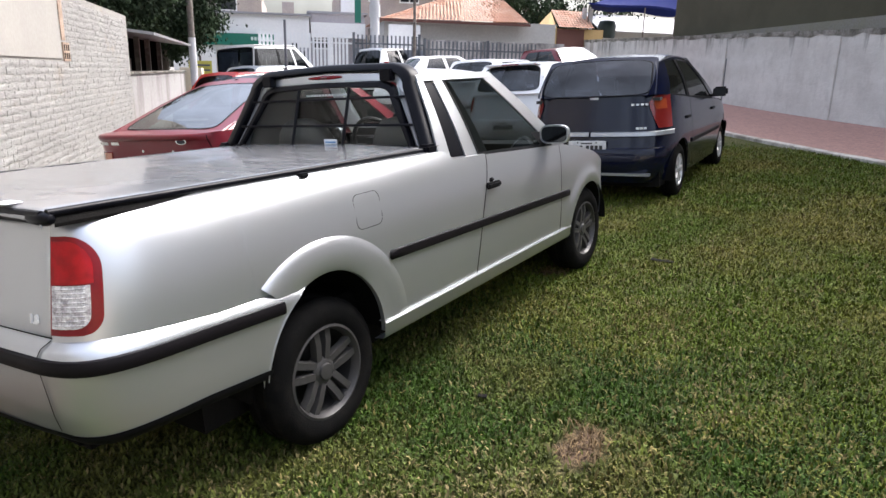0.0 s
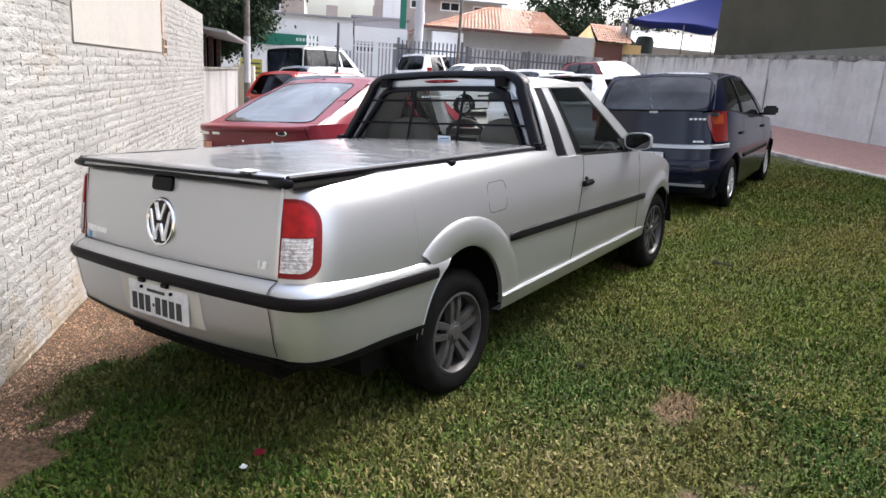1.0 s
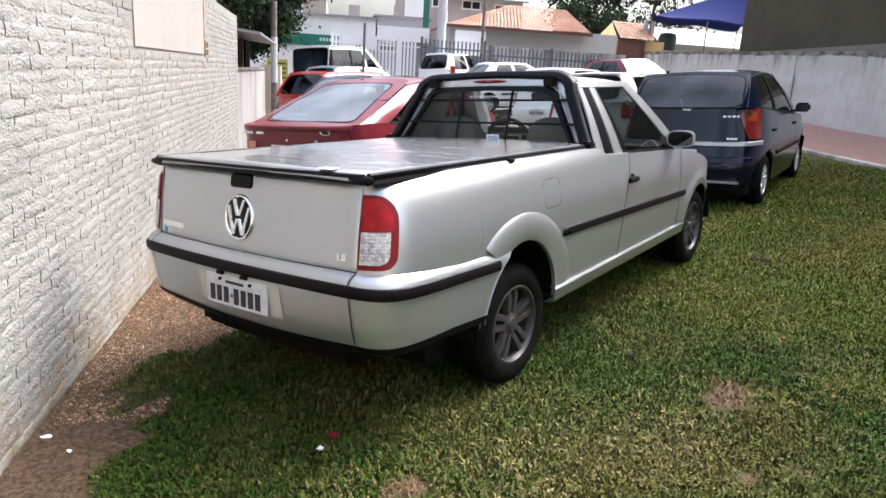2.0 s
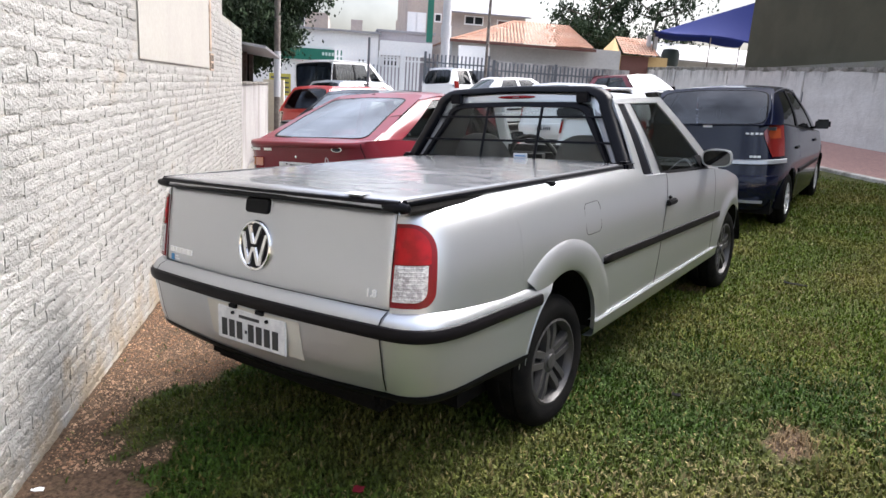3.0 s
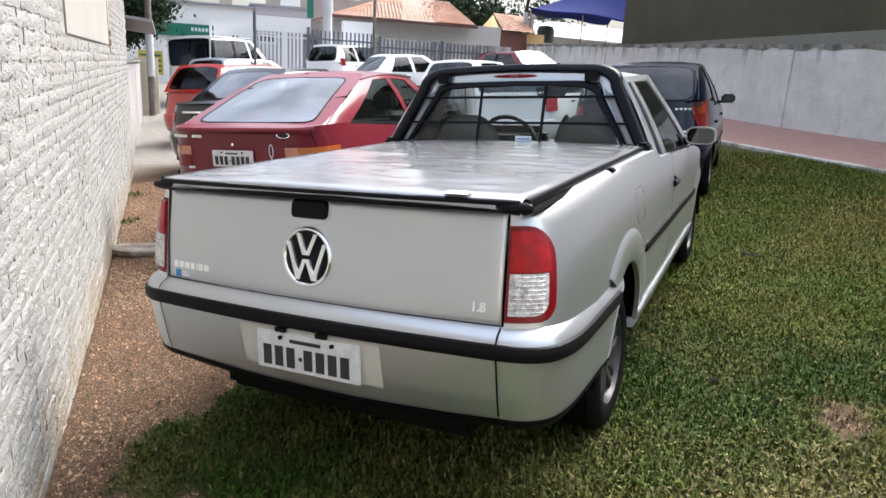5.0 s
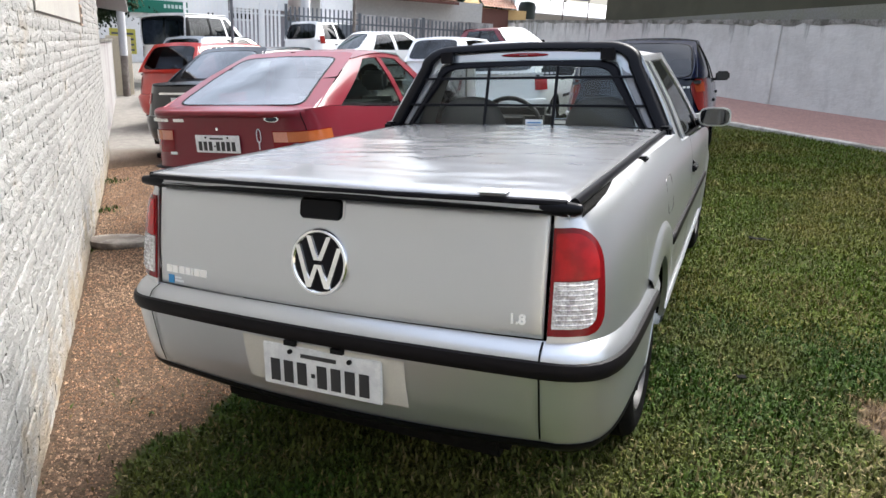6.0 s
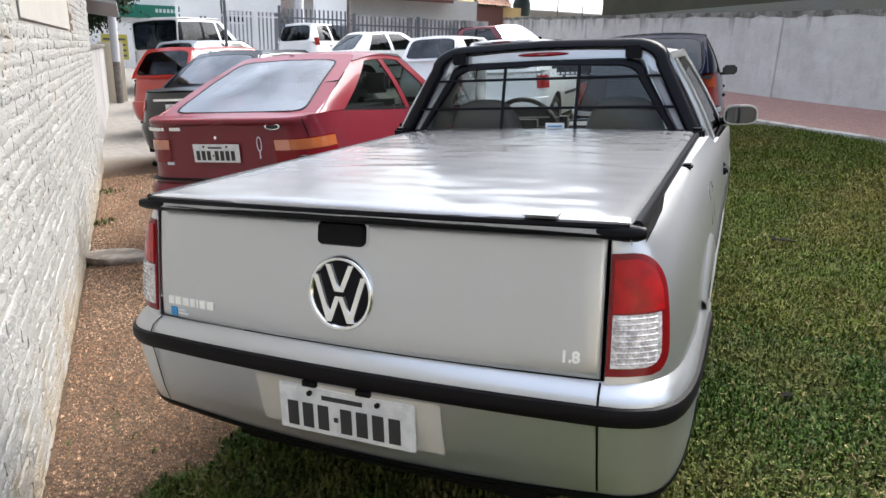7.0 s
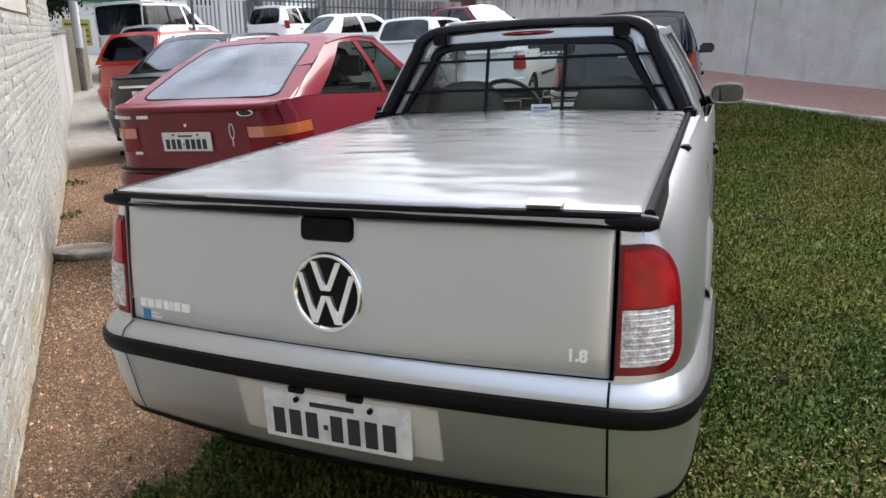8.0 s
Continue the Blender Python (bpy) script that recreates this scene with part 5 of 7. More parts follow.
    # bumpers proud of the body
    for kind, nm in (("r", "rear_bumper"), ("f", "front_bumper")):
        def bump(kind=kind):
            rows = []
            use = [cv for cv in cols if cv[0] == kind or (cv[0] == "y" and ((kind == "r" and cv[1] < -arch_r) or (kind == "f" and cv[1] > wb + arch_r)))]
            for k2, v2 in use:
                rows.append([ring_pt(k2, v2, z) * 1.0 + Vector((o if k2 == "y" else o * 0.6, (-o if kind == "r" else o) if k2 != "y" else 0, 0)) for z, o in ((0.24, 0.0), (0.26, 0.02), (0.38, 0.03), (0.52, 0.03), (0.565, 0.022), (0.575, 0.0))])
            return grid(rows)
        both(nm, bump, bumper_mat, c, solid=-0.004)
    for sx in (1, -1):
        flip = (lambda bm: bm) if sx > 0 else mirrored
        my = cowl - 0.30
        mx = xb(my) + 0.10
        mir = part("wing_mirror", flip(box(mx - 0.085, mx + 0.085, my, my + 0.09, sh(my) + 0.02, sh(my) + 0.135)), PLASTIC if paint is not WHITE_CAR else paint, c, "wing mirror", bevel=0.025)
        part("mirror_glass", flip(box(mx - 0.07, mx + 0.07, my - 0.003, my + 0.001, sh(my) + 0.035, sh(my) + 0.12)), DARK_PANE, mir)
        part("mirror_stalk", flip(box(mx - 0.16, mx - 0.06, my + 0.03, my + 0.07, sh(my) + 0.02, sh(my) + 0.05)), PLASTIC, mir)
        if trim:
            part("side_moulding", flip(grid([[ring_pt("y", y, 0.55 + dz) + Vector((dx, 0, 0)) for dx, dz in ((0, -0.025), (0.012, -0.02), (0.012, 0.02), (0, 0.025))] for y in span(arch_r + 0.06, wb - arch_r - 0.04, 10)])), PLASTIC, c)
            for wy in [w[1] for w in windows if w[4] == "g"][:2]:
                yy = wy - 0.16
                part("door_handle", flip(box(ring_pt("y", yy, 0.8).x - 0.01, ring_pt("y", yy, 0.8).x + 0.018, yy - 0.07, yy + 0.07, 0.80, 0.83)), PLASTIC, c, bevel=0.006)
                part("door_seam", flip(grid([[ring_pt("y", wy + 0.02 + d, z) + Vector((0.0015, 0, 0)) for d in (0, 0.007)] for z in span(sill + 0.05, sh(wy) - 0.01, 8)])), PLASTIC, c, smooth=0)
        part("headlamp", flip(grid([[ring_pt("f", v, z) + Vector((0.004, 0.006, 0)) for v in span(0.62, 0.985, 6)] for z in span(0.60, 0.70, 4)])), LENS_CLEAR, c)
    if spoiler:
        part("roof_spoiler", box(-xr2 * 0.85, xr2 * 0.85, roof[0] - 0.16, roof[0] + 0.02, roof_h - 0.035, roof_h - 0.008), paint, c, bevel=0.01)
        part("stop_lamp", box(-0.15, 0.15, roof[0] - 0.165, roof[0] - 0.155, roof_h - 0.03, roof_h - 0.014), LENS_RIM, c)
    if detail:
        detail(c, ring_pt, sh)
    return c


def arch_liner_at(yc, zc, r, hw):
    def make():
        rows = [[(x, yc + r * math.cos(a), zc + r * math.sin(a)) for x in (hw - 0.03, hw - 0.2, hw - 0.4)] for a in span(-0.2, math.pi + 0.2, 16)]
        bm = grid(rows)
        bm.faces.new([bm.verts.new(Vector(r_[2])) for r_ in rows])
        return bm
    return make


LENS_STALE = material("dull_red_lens", (0.17, 0.012, 0.010), 0.2, 0.0, 0.12, 30, 120, coat=0.4)
LENS_PINK = material("pinkish_lens", (0.50, 0.20, 0.13), 0.2, 0.0, 0.12, 30, 120, coat=0.5)
LENS_DULL_AMBER = material("dull_amber_lens", (0.27, 0.045, 0.014), 0.2, 0.0, 0.12, 30, 120, coat=0.5)
SKY_REAR = glass_material("sky_mirroring_rear_glass", (0.40, 0.43, 0.44), 0.015, 3.4)
DARK_REAR = glass_material("rear_glass", (0.09, 0.11, 0.16), 0.015, 1.8)


def corner_lamp(c, ring_pt, z0, z1, v0, mat, y_to=None, out=0.006, name="tail_lamp", label="", v1=1.0):
    """Lamp on both rear corners, from across share v0 round to the flank at y_to."""
    for sx in (1, -1):
        flip = (lambda bm: bm) if sx > 0 else mirrored
        rows = []
        for z in span(z0, z1, 6):
            row = [ring_pt("r", v, z) + Vector((out * 0.5, -out, 0)) for v in span(v0 if isinstance(v0, float) else table(v0, z), v1 * 0.955, 6)]
            if y_to is not None:
                ya = ring_pt("r", 0.955, z).y
                row += [ring_pt("y", y, z) + Vector((out, -out * 0.4, 0)) for y in span(ya + 0.03, y_to, 4)]
            rows.append(row)
        part(name, flip(grid(rows)), mat, c, label)


def hatch_detail(c, ring_pt, sh):
    """Dark navy hatch: tall amber-red lamps, pale strip over the bumper, plate, badges."""
    corner_lamp(c, ring_pt, 0.76, 1.075, [(0.76, 0.83), (0.85, 0.79), (0.95, 0.75), (1.03, 0.74), (1.075, 0.80)], LENS_STALE, None, 0.006, label="tall red tail lamp with a curved inner edge", v1=0.985)
    corner_lamp(c, ring_pt, 0.945, 1.04, [(0.945, 0.81), (1.0, 0.79), (1.04, 0.82)], LENS_DULL_AMBER, None, 0.010, "turn_lens", "dull orange turn lens", v1=0.955)
    for sx in (1, -1):
        flip = (lambda bm: bm) if sx > 0 else mirrored
        part("bumper_strip", flip(grid([[ring_pt("r", v, z) + Vector((0.01, -o, 0)) for v in span(0.0, 0.95, 9)] for z, o in ((0.688, 0.005), (0.692, 0.034), (0.728, 0.034), (0.735, 0.005))])), PALE_CAR, c, "pale bumper strip")
    plate(c, Matrix.Translation(Vector((-0.02, ring_pt("r", 0.0, 0.58).y - 0.022, 0.585))))
    bm = bmesh.new()
    for x in (0.40, 0.445, 0.49, 0.53):
        p = ring_pt("r", x / 0.8, 0.995)
        add_box(bm, x, x + 0.028, p.y - 0.008, p.y + 0.01, 0.985, 1.005)
    part("model_badge", bm, BADGE, c, "silver badge bars", smooth=0)
    part("window_sticker", box(-0.03, 0.06, ring_pt("r", 0, 1.06).y - 0.010, ring_pt("r", 0, 1.06).y, 1.055, 1.085), PAPER, c, "small white sticker")
    bm = bmesh.new()
    for k in range(3):
        p = ring_pt("r", (0.46 + k * 0.036) / 0.8, 0.765)
        add_box(bm, 0.46 + k * 0.036, 0.488 + k * 0.036, p.y - 0.010, p.y + 0.01, 0.755, 0.775)
    part("engine_badge", bm, BADGE, c, "small silver badge bars", smooth=0)
    part("lower_lip", box(-0.62, 0.62, ring_pt("r", 0, 0.3).y - 0.035, ring_pt("r", 0, 0.3).y + 0.02, 0.30, 0.325), PALE_CAR, c)


def escort_detail(c, ring_pt, sh):
    """Red three-door hatch: lip, lamps with amber ends, plate, badges."""
    corner_lamp(c, ring_pt, 0.715, 0.89, 0.57, LENS_RIM, -0.68, 0.005, label="wide red tail lamp")
    corner_lamp(c, ring_pt, 0.812, 0.883, 0.58, LENS_PINK, None, 0.009, "reverse_lens", "pale pinkish reversing lens", v1=0.76)
    corner_lamp(c, ring_pt, 0.812, 0.883, 0.72, LENS_AMBER, -0.70, 0.010, "turn_lens", "amber turn lens")
    part("boot_lip", grid([[ring_pt("r", v, z) + Vector((0, -o * (1 - abs(v / 0.9) ** 8), 0)) for v in span(-0.9, 0.9, 33)] for z, o in ((0.985, 0.002), (0.998, 0.018), (1.015, 0.026), (1.030, 0.022), (1.036, 0.004))]), RED, c, "raised red boot lip", smooth=60)
    for sx in (1, -1):
        flip = (lambda bm: bm) if sx > 0 else mirrored
        part("hatch_seam", flip(grid([[ring_pt("r", v, z) + Vector((0.001, -0.003, 0)) for v in (0.870, 0.876)] for z in span(0.64, 1.02, 12)])), PLASTIC, c, smooth=0)
        part("bumper_strip", flip(grid([[ring_pt("r", v, z) + Vector((0.01, -o, 0)) for v in span(0.0, 0.95, 9)] for z, o in ((0.592, 0.006), (0.594, 0.038), (0.604, 0.038), (0.606, 0.006))])), PLASTIC, c, "dark line over the bumper")
    q = ring_pt("r", 0.02, 0.79)
    plate(c, Matrix.Translation(q + Vector((-0.05, -0.016, 0))))
    for first, count, wd in ((-0.665, 6, 0.022), (-0.42, 3, 0.03)):
        bm = bmesh.new()
        for k in range(count):
            x = first + k * 0.033
            p = ring_pt("r", x / 0.79, 0.945)
            add_box(bm, x, x + wd, p.y - 0.008, p.y + 0.02, 0.95, 0.973)
        part("model_badge", bm, BADGE, c, "silver badge bars", smooth=0)
    p = ring_pt("r", 0.52, 0.965)
    bm = bmesh.new()
    add_grid(bm, [[(0.47 + 0.062 * k * math.cos(a), p.y - 0.012, 0.978 + 0.022 * k * math.sin(a)) for a in span(0, 2 * math.pi, 21)] for k in (1.0, 0.8)])
    em_ = part("emblem", weld(bm), CHROME, c, "small chrome oval emblem", solid=0.004)
    bm = bmesh.new()
    add_grid(bm, [[(0.47 + 0.050 * k * math.cos(a), p.y - 0.010, 0.978 + 0.017 * k * math.sin(a)) for a in span(0, 2 * math.pi, 21)] for k in (1.0, 0.02)])
    part("emblem_field", weld(bm), NAVY, em_)
    p = ring_pt("r", 0.3, 0.835)
    bm = bmesh.new()
    add_tube(bm, [(0.33 + 0.018 * math.sin(a), p.y - 0.006, 0.855 + 0.05 * math.cos(a)) for a in span(0, 2 * math.pi, 17)], 0.004, 5, False)
    add_box(bm, 0.327, 0.333, p.y - 0.010, p.y - 0.002, 0.755, 0.815)
    part("leaf_decal", bm, PAPER, c, "white leaf outline decal")
    part("boot_lock", tube([(-0.03, ring_pt("r", 0, 0.86).y - 0.012, 0.90), (-0.03, ring_pt("r", 0, 0.86).y + 0.01, 0.90)], 0.012, 10), CHROME, c)
    part("decal", box(-0.50, -0.44, ring_pt("r", -0.57, 0.70).y - 0.006, ring_pt("r", -0.57, 0.70).y + 0.01, 0.70, 0.72), PAPER, c, "small pale decal")
    part("wiper_nozzle", box(-0.02, 0.02, 0.30, 0.34, 1.405, 1.432), PLASTIC, c)


def plain_detail(z0=0.70, z1=0.86, v0=0.78, lamp=None, plate_z=0.72, y_to=None):
    def f(c, ring_pt, sh):
        corner_lamp(c, ring_pt, z0, z1, v0, lamp or LENS_RED, y_to, label="red tail lamp")
        plate(c, Matrix.Translation(ring_pt("r", 0.02, plate_z) + Vector((0, -0.018 if plate_z > 0.58 else -0.05, 0))))
    return f


# dark navy five-door hatchback by the paved strip
hatch = car("hatchback", stand(-0.115, 5.49, 2.2), "dark navy five-door hatchback parked on the lawn near the paved strip", NAVY, 3.72, 1.60, 2.36, 0.64, 0.22,
            [(-0.7, 1.085), (-0.45, 1.085), (0.2, 1.03), (0.9, 0.975), (1.6, 0.93), (2.0, 0.91), (2.5, 0.85), (2.8, 0.76), (3.1, 0.68)], -0.49, (-0.20, 1.16), 1.98, 1.455,
            [(-0.49, -0.22, -0.19, 0.0, "p"), (-0.22, 0.42, 0.0, 0.40, "g"), (0.42, 0.52, 0.38, 0.46, "b"), (0.52, 1.78, 0.46, 1.04, "g"), (1.74, 1.98, 1.00, 1.20, "p")],
            n=6.0, detail=hatch_detail, glass=GLASS_TINT, rear_in=(0.96, -0.02, 0.93, 8.0), roof_w=0.70, rear_lean=0.10, roof_arch=0.05)

# red three-door next to the pickup
escort = car("coupe_hatchback", stand(-2.55, 2.20, 3.7), "red three-door hatchback with a boot lip, parked beside the pickup", RED, 3.95, 1.60, 2.47, 0.80, 0.22,
             [(-0.85, 1.02), (-0.62, 1.04), (-0.3, 1.035), (0.4, 0.975), (1.0, 0.925), (1.8, 0.865), (2.1, 0.85), (2.7, 0.77), (3.1, 0.67), (3.3, 0.60)], -0.52, (0.36, 1.26), 1.95, 1.425,
             [(-0.50, -0.22, 0.38, 0.58, "p"), (-0.22, 0.86, 0.58, 0.76, "g"), (0.86, 0.95, 0.76, 0.84, "p"), (0.95, 1.76, 0.84, 1.14, "g"), (1.73, 1.95, 1.11, 1.28, "p")],
             n=8.0, detail=escort_detail, glass=GLASS_MID, rear_mat=SKY_REAR, rear_in=(0.85, 0.01, 0.90, 13.0), roof_w=0.66, roof_arch=0.035, rear_face=[(0.2, 0.06), (0.32, 0.01), (0.5, 0.0), (0.58, 0.03), (0.64, 0.05), (0.92, 0.05), (0.98, 0.02), (1.1, 0.02)])

# dark sedan
sedan = car("sedan", stand(-5.75, 5.05), "dark grey sedan with a chrome boot strip, parked in the row", DARK_CAR, 4.1, 1.66, 2.45, 0.82, 0.22,
            [(-0.85, 0.93), (-0.6, 0.975), (-0.1, 0.98), (0.4, 0.955), (1.8, 0.915), (2.1, 0.90), (2.7, 0.82), (3.1, 0.70), (3.3, 0.62)], -0.18, (0.34, 1.36), 2.05, 1.42,
            [(-0.18, 0.20, 0.34, 0.44, "p"), (0.20, 0.85, 0.44, 0.80, "g"), (0.85, 0.95, 0.80, 0.88, "b"), (0.95, 1.85, 0.88, 1.22, "g"), (1.82, 2.05, 1.20, 1.38, "p")], detail=plain_detail(0.72, 0.86, 0.72, plate_z=0.74), glass=GLASS_TINT, rear_mat=SKY_REAR)
bmx = box(-0.36, 0.36, -0.80, -0.78, 0.845, 0.875)
part("boot_strip", bmx, CHROME, sedan, "chrome boot strip", bevel=0.006)

COMPACT = dict(L=3.75, W=1.60, wb=2.37, ro=0.65, sill=0.22, rear_glass=-0.54, roof=(-0.22, 1.28), cowl=1.98, roof_h=1.42)
COMPACT_SH = [(-0.7, 0.94), (-0.5, 0.96), (0.6, 0.945), (1.6, 0.91), (2.0, 0.89), (2.5, 0.83), (2.9, 0.73), (3.1, 0.66)]
COMPACT_W = [(-0.52, -0.12, -0.20, 0.0, "p"), (-0.12, 0.60, 0.0, 0.50, "g"), (0.60, 0.70, 0.50, 0.58, "b"), (0.70, 1.78, 0.58, 1.14, "g"), (1.74, 1.98, 1.10, 1.29, "p")]


def compact(x, y, paint, label, name="hatchback", turn=0.0, glass=None, spoiler=False, lamp=(0.66, 0.88, 0.80)):
    return car(name, stand(x, y, turn), label, paint, shoulder=COMPACT_SH, windows=COMPACT_W, glass=glass, n=8.0, spoiler=spoiler, detail=plain_detail(*lamp, plate_z=0.47), **COMPACT)


compact(-8.25, 7.0, BRIGHT_RED, "bright red compact hatchback parked in the row", glass=GLASS)
compact(-10.75, 9.7, PALE_CAR, "pale silver compact hatchback, mostly hidden by the red one")
compact(-2.65, 8.35, WHITE_CAR, "white compact hatchback with a roof spoiler beside the navy car", spoiler=True, lamp=(0.70, 0.90, 0.78))
compact(-5.25, 11.4, WHITE_CAR, "white compact car seen over the pickup cab")

van = car("minivan", stand(-13.75, 12.3, 9), "white minivan with dark windows at the end of the row", WHITE_CAR, 4.25, 1.72, 2.58, 0.80, 0.24,
          [(-0.85, 1.04), (0.6, 1.04), (1.8, 1.0), (2.2, 0.97), (2.7, 0.88), (3.1, 0.76), (3.4, 0.66)], -0.72, (-0.62, 1.30), 2.30, 1.82,
          [(-0.72, -0.58, -0.62, -0.52, "b"), (-0.58, 0.34, -0.52, 0.32, "g"), (0.34, 0.42, 0.32, 0.40, "b"), (0.42, 1.15, 0.40, 0.98, "g"), (1.15, 1.25, 0.98, 1.05, "p"), (1.25, 2.05, 1.05, 1.18, "g"), (2.02, 2.30, 1.16, 1.32, "p")],
          n=9.0, wheel_r=0.3, roof_w=0.82, rear_lean=0.03, detail=plain_detail(0.75, 1.0, 0.86, plate_z=0.62), glass=GLASS_TINT, category="van", rear_in=(0.97, 0.0, 0.93, 12.0))
part("roof_trim", box(-0.70, 0.70, -0.62, 1.35, 1.80, 1.825), WHITE_CAR, van, "white roof panel", bevel=0.015)

wagon = car("station_wagon", stand(-12.2, 16.5, 0), "white station wagon with a dark tinted rear window near the street", WHITE_CAR, 4.15, 1.64, 2.45, 0.85, 0.22,
            [(-0.9, 0.97), (0.6, 0.96), (1.8, 0.92), (2.1, 0.90), (2.7, 0.82), (3.1, 0.70), (3.3, 0.62)], -0.74, (-0.50, 1.32), 2.05, 1.52,
            [(-0.74, -0.46, -0.50, -0.36, "p"), (-0.46, 0.22, -0.36, 0.22, "g"), (0.22, 0.30, 0.22, 0.30, "p"), (0.30, 0.95, 0.30, 0.86, "g"), (0.95, 1.03, 0.86, 0.93, "p"), (1.03, 1.85, 0.93, 1.18, "g"), (1.82, 2.05, 1.16, 1.34, "p")],
            detail=plain_detail(0.85, 1.08, 0.88, LENS_STALE, plate_z=0.5), glass=GLASS_TINT, rear_lean=0.04)
white_sedan = car("sedan", stand(-8.9, 13.6, -30), "white sedan parked at an angle near the street fence", WHITE_CAR, 4.1, 1.64, 2.45, 0.85, 0.22,
                  [(-0.9, 0.92), (-0.6, 0.95), (-0.1, 0.96), (0.6, 0.94), (1.8, 0.91), (2.1, 0.89), (2.7, 0.82), (3.1, 0.70), (3.3, 0.62)], -0.22, (0.30, 1.34), 2.05, 1.42,
                  [(-0.20, 0.18, 0.32, 0.42, "p"), (0.18, 0.85, 0.42, 0.80, "g"), (0.85, 0.95, 0.80, 0.88, "p"), (0.95, 1.85, 0.88, 1.22, "g"), (1.82, 2.05, 1.20, 1.36, "p")], detail=plain_detail(0.70, 0.84, 0.75, plate_z=0.74), glass=GLASS_TINT)
far_red = compact(-6.85, 17.95, RED, "red compact car by the far wall, sky mirrored in its windshield", name="hatchback", turn=-118)
for child in far_red.children:
    if child.name.startswith("windshield"):
        child.data.materials[0] = SKY_REAR
compact(-17.5, 22.0, WHITE_CAR, "white car out on the street behind the fence", turn=-60)
compact(-11.5, 24.5, WHITE_CAR, "white car out on the street behind the grey fence", turn=-60)


# ---- ground ----
def wall_sd(x, y):
    """Distance along and away from the white wall."""
    dx, dy = x - WALL_P.x, y - WALL_P.y
    return dx * WALL_D.x + dy * WALL_D.y, dx * WALL_N.x + dy * WALL_N.y


DIRT_EDGE = [(-3.0, 0.35), (-1.3, 0.30), (-0.9, 0.38), (-0.55, 0.72), (0.0, 1.05), (0.6, 1.6), (1.5, 2.6), (3.0, 4.2), (6.0, 4.6), (9.0, 4.6)]
PATCHES = [(1.66, 0.36, 0.08), (1.63, 0.48, 0.08), (0.92, -1.0, 0.06), (0.60, 2.46, 0.09), (1.88, -0.22, 0.03), (2.02, -0.05, 0.03), (0.80, -0.80, 0.03)]


def bare(x, y):
    """How bare the ground is: above 0 there is no grass."""
    s, d = wall_sd(x, y)
    n = noise.noise(Vector((x * 1.7, y * 1.7, 0))) * 0.28 + noise.noise(Vector((x * 5.5, y * 5.5, 4))) * 0.16
    v = table(DIRT_EDGE, s) + n - d
    for px, py, pr in PATCHES:
        r = math.hypot((x - px) * 0.9, (y - py) * 1.1)
        v = max(v, (pr * (1 + 1.6 * noise.noise(Vector((x * 7, y * 7, 9)))) - r) * 1.6)
    return v


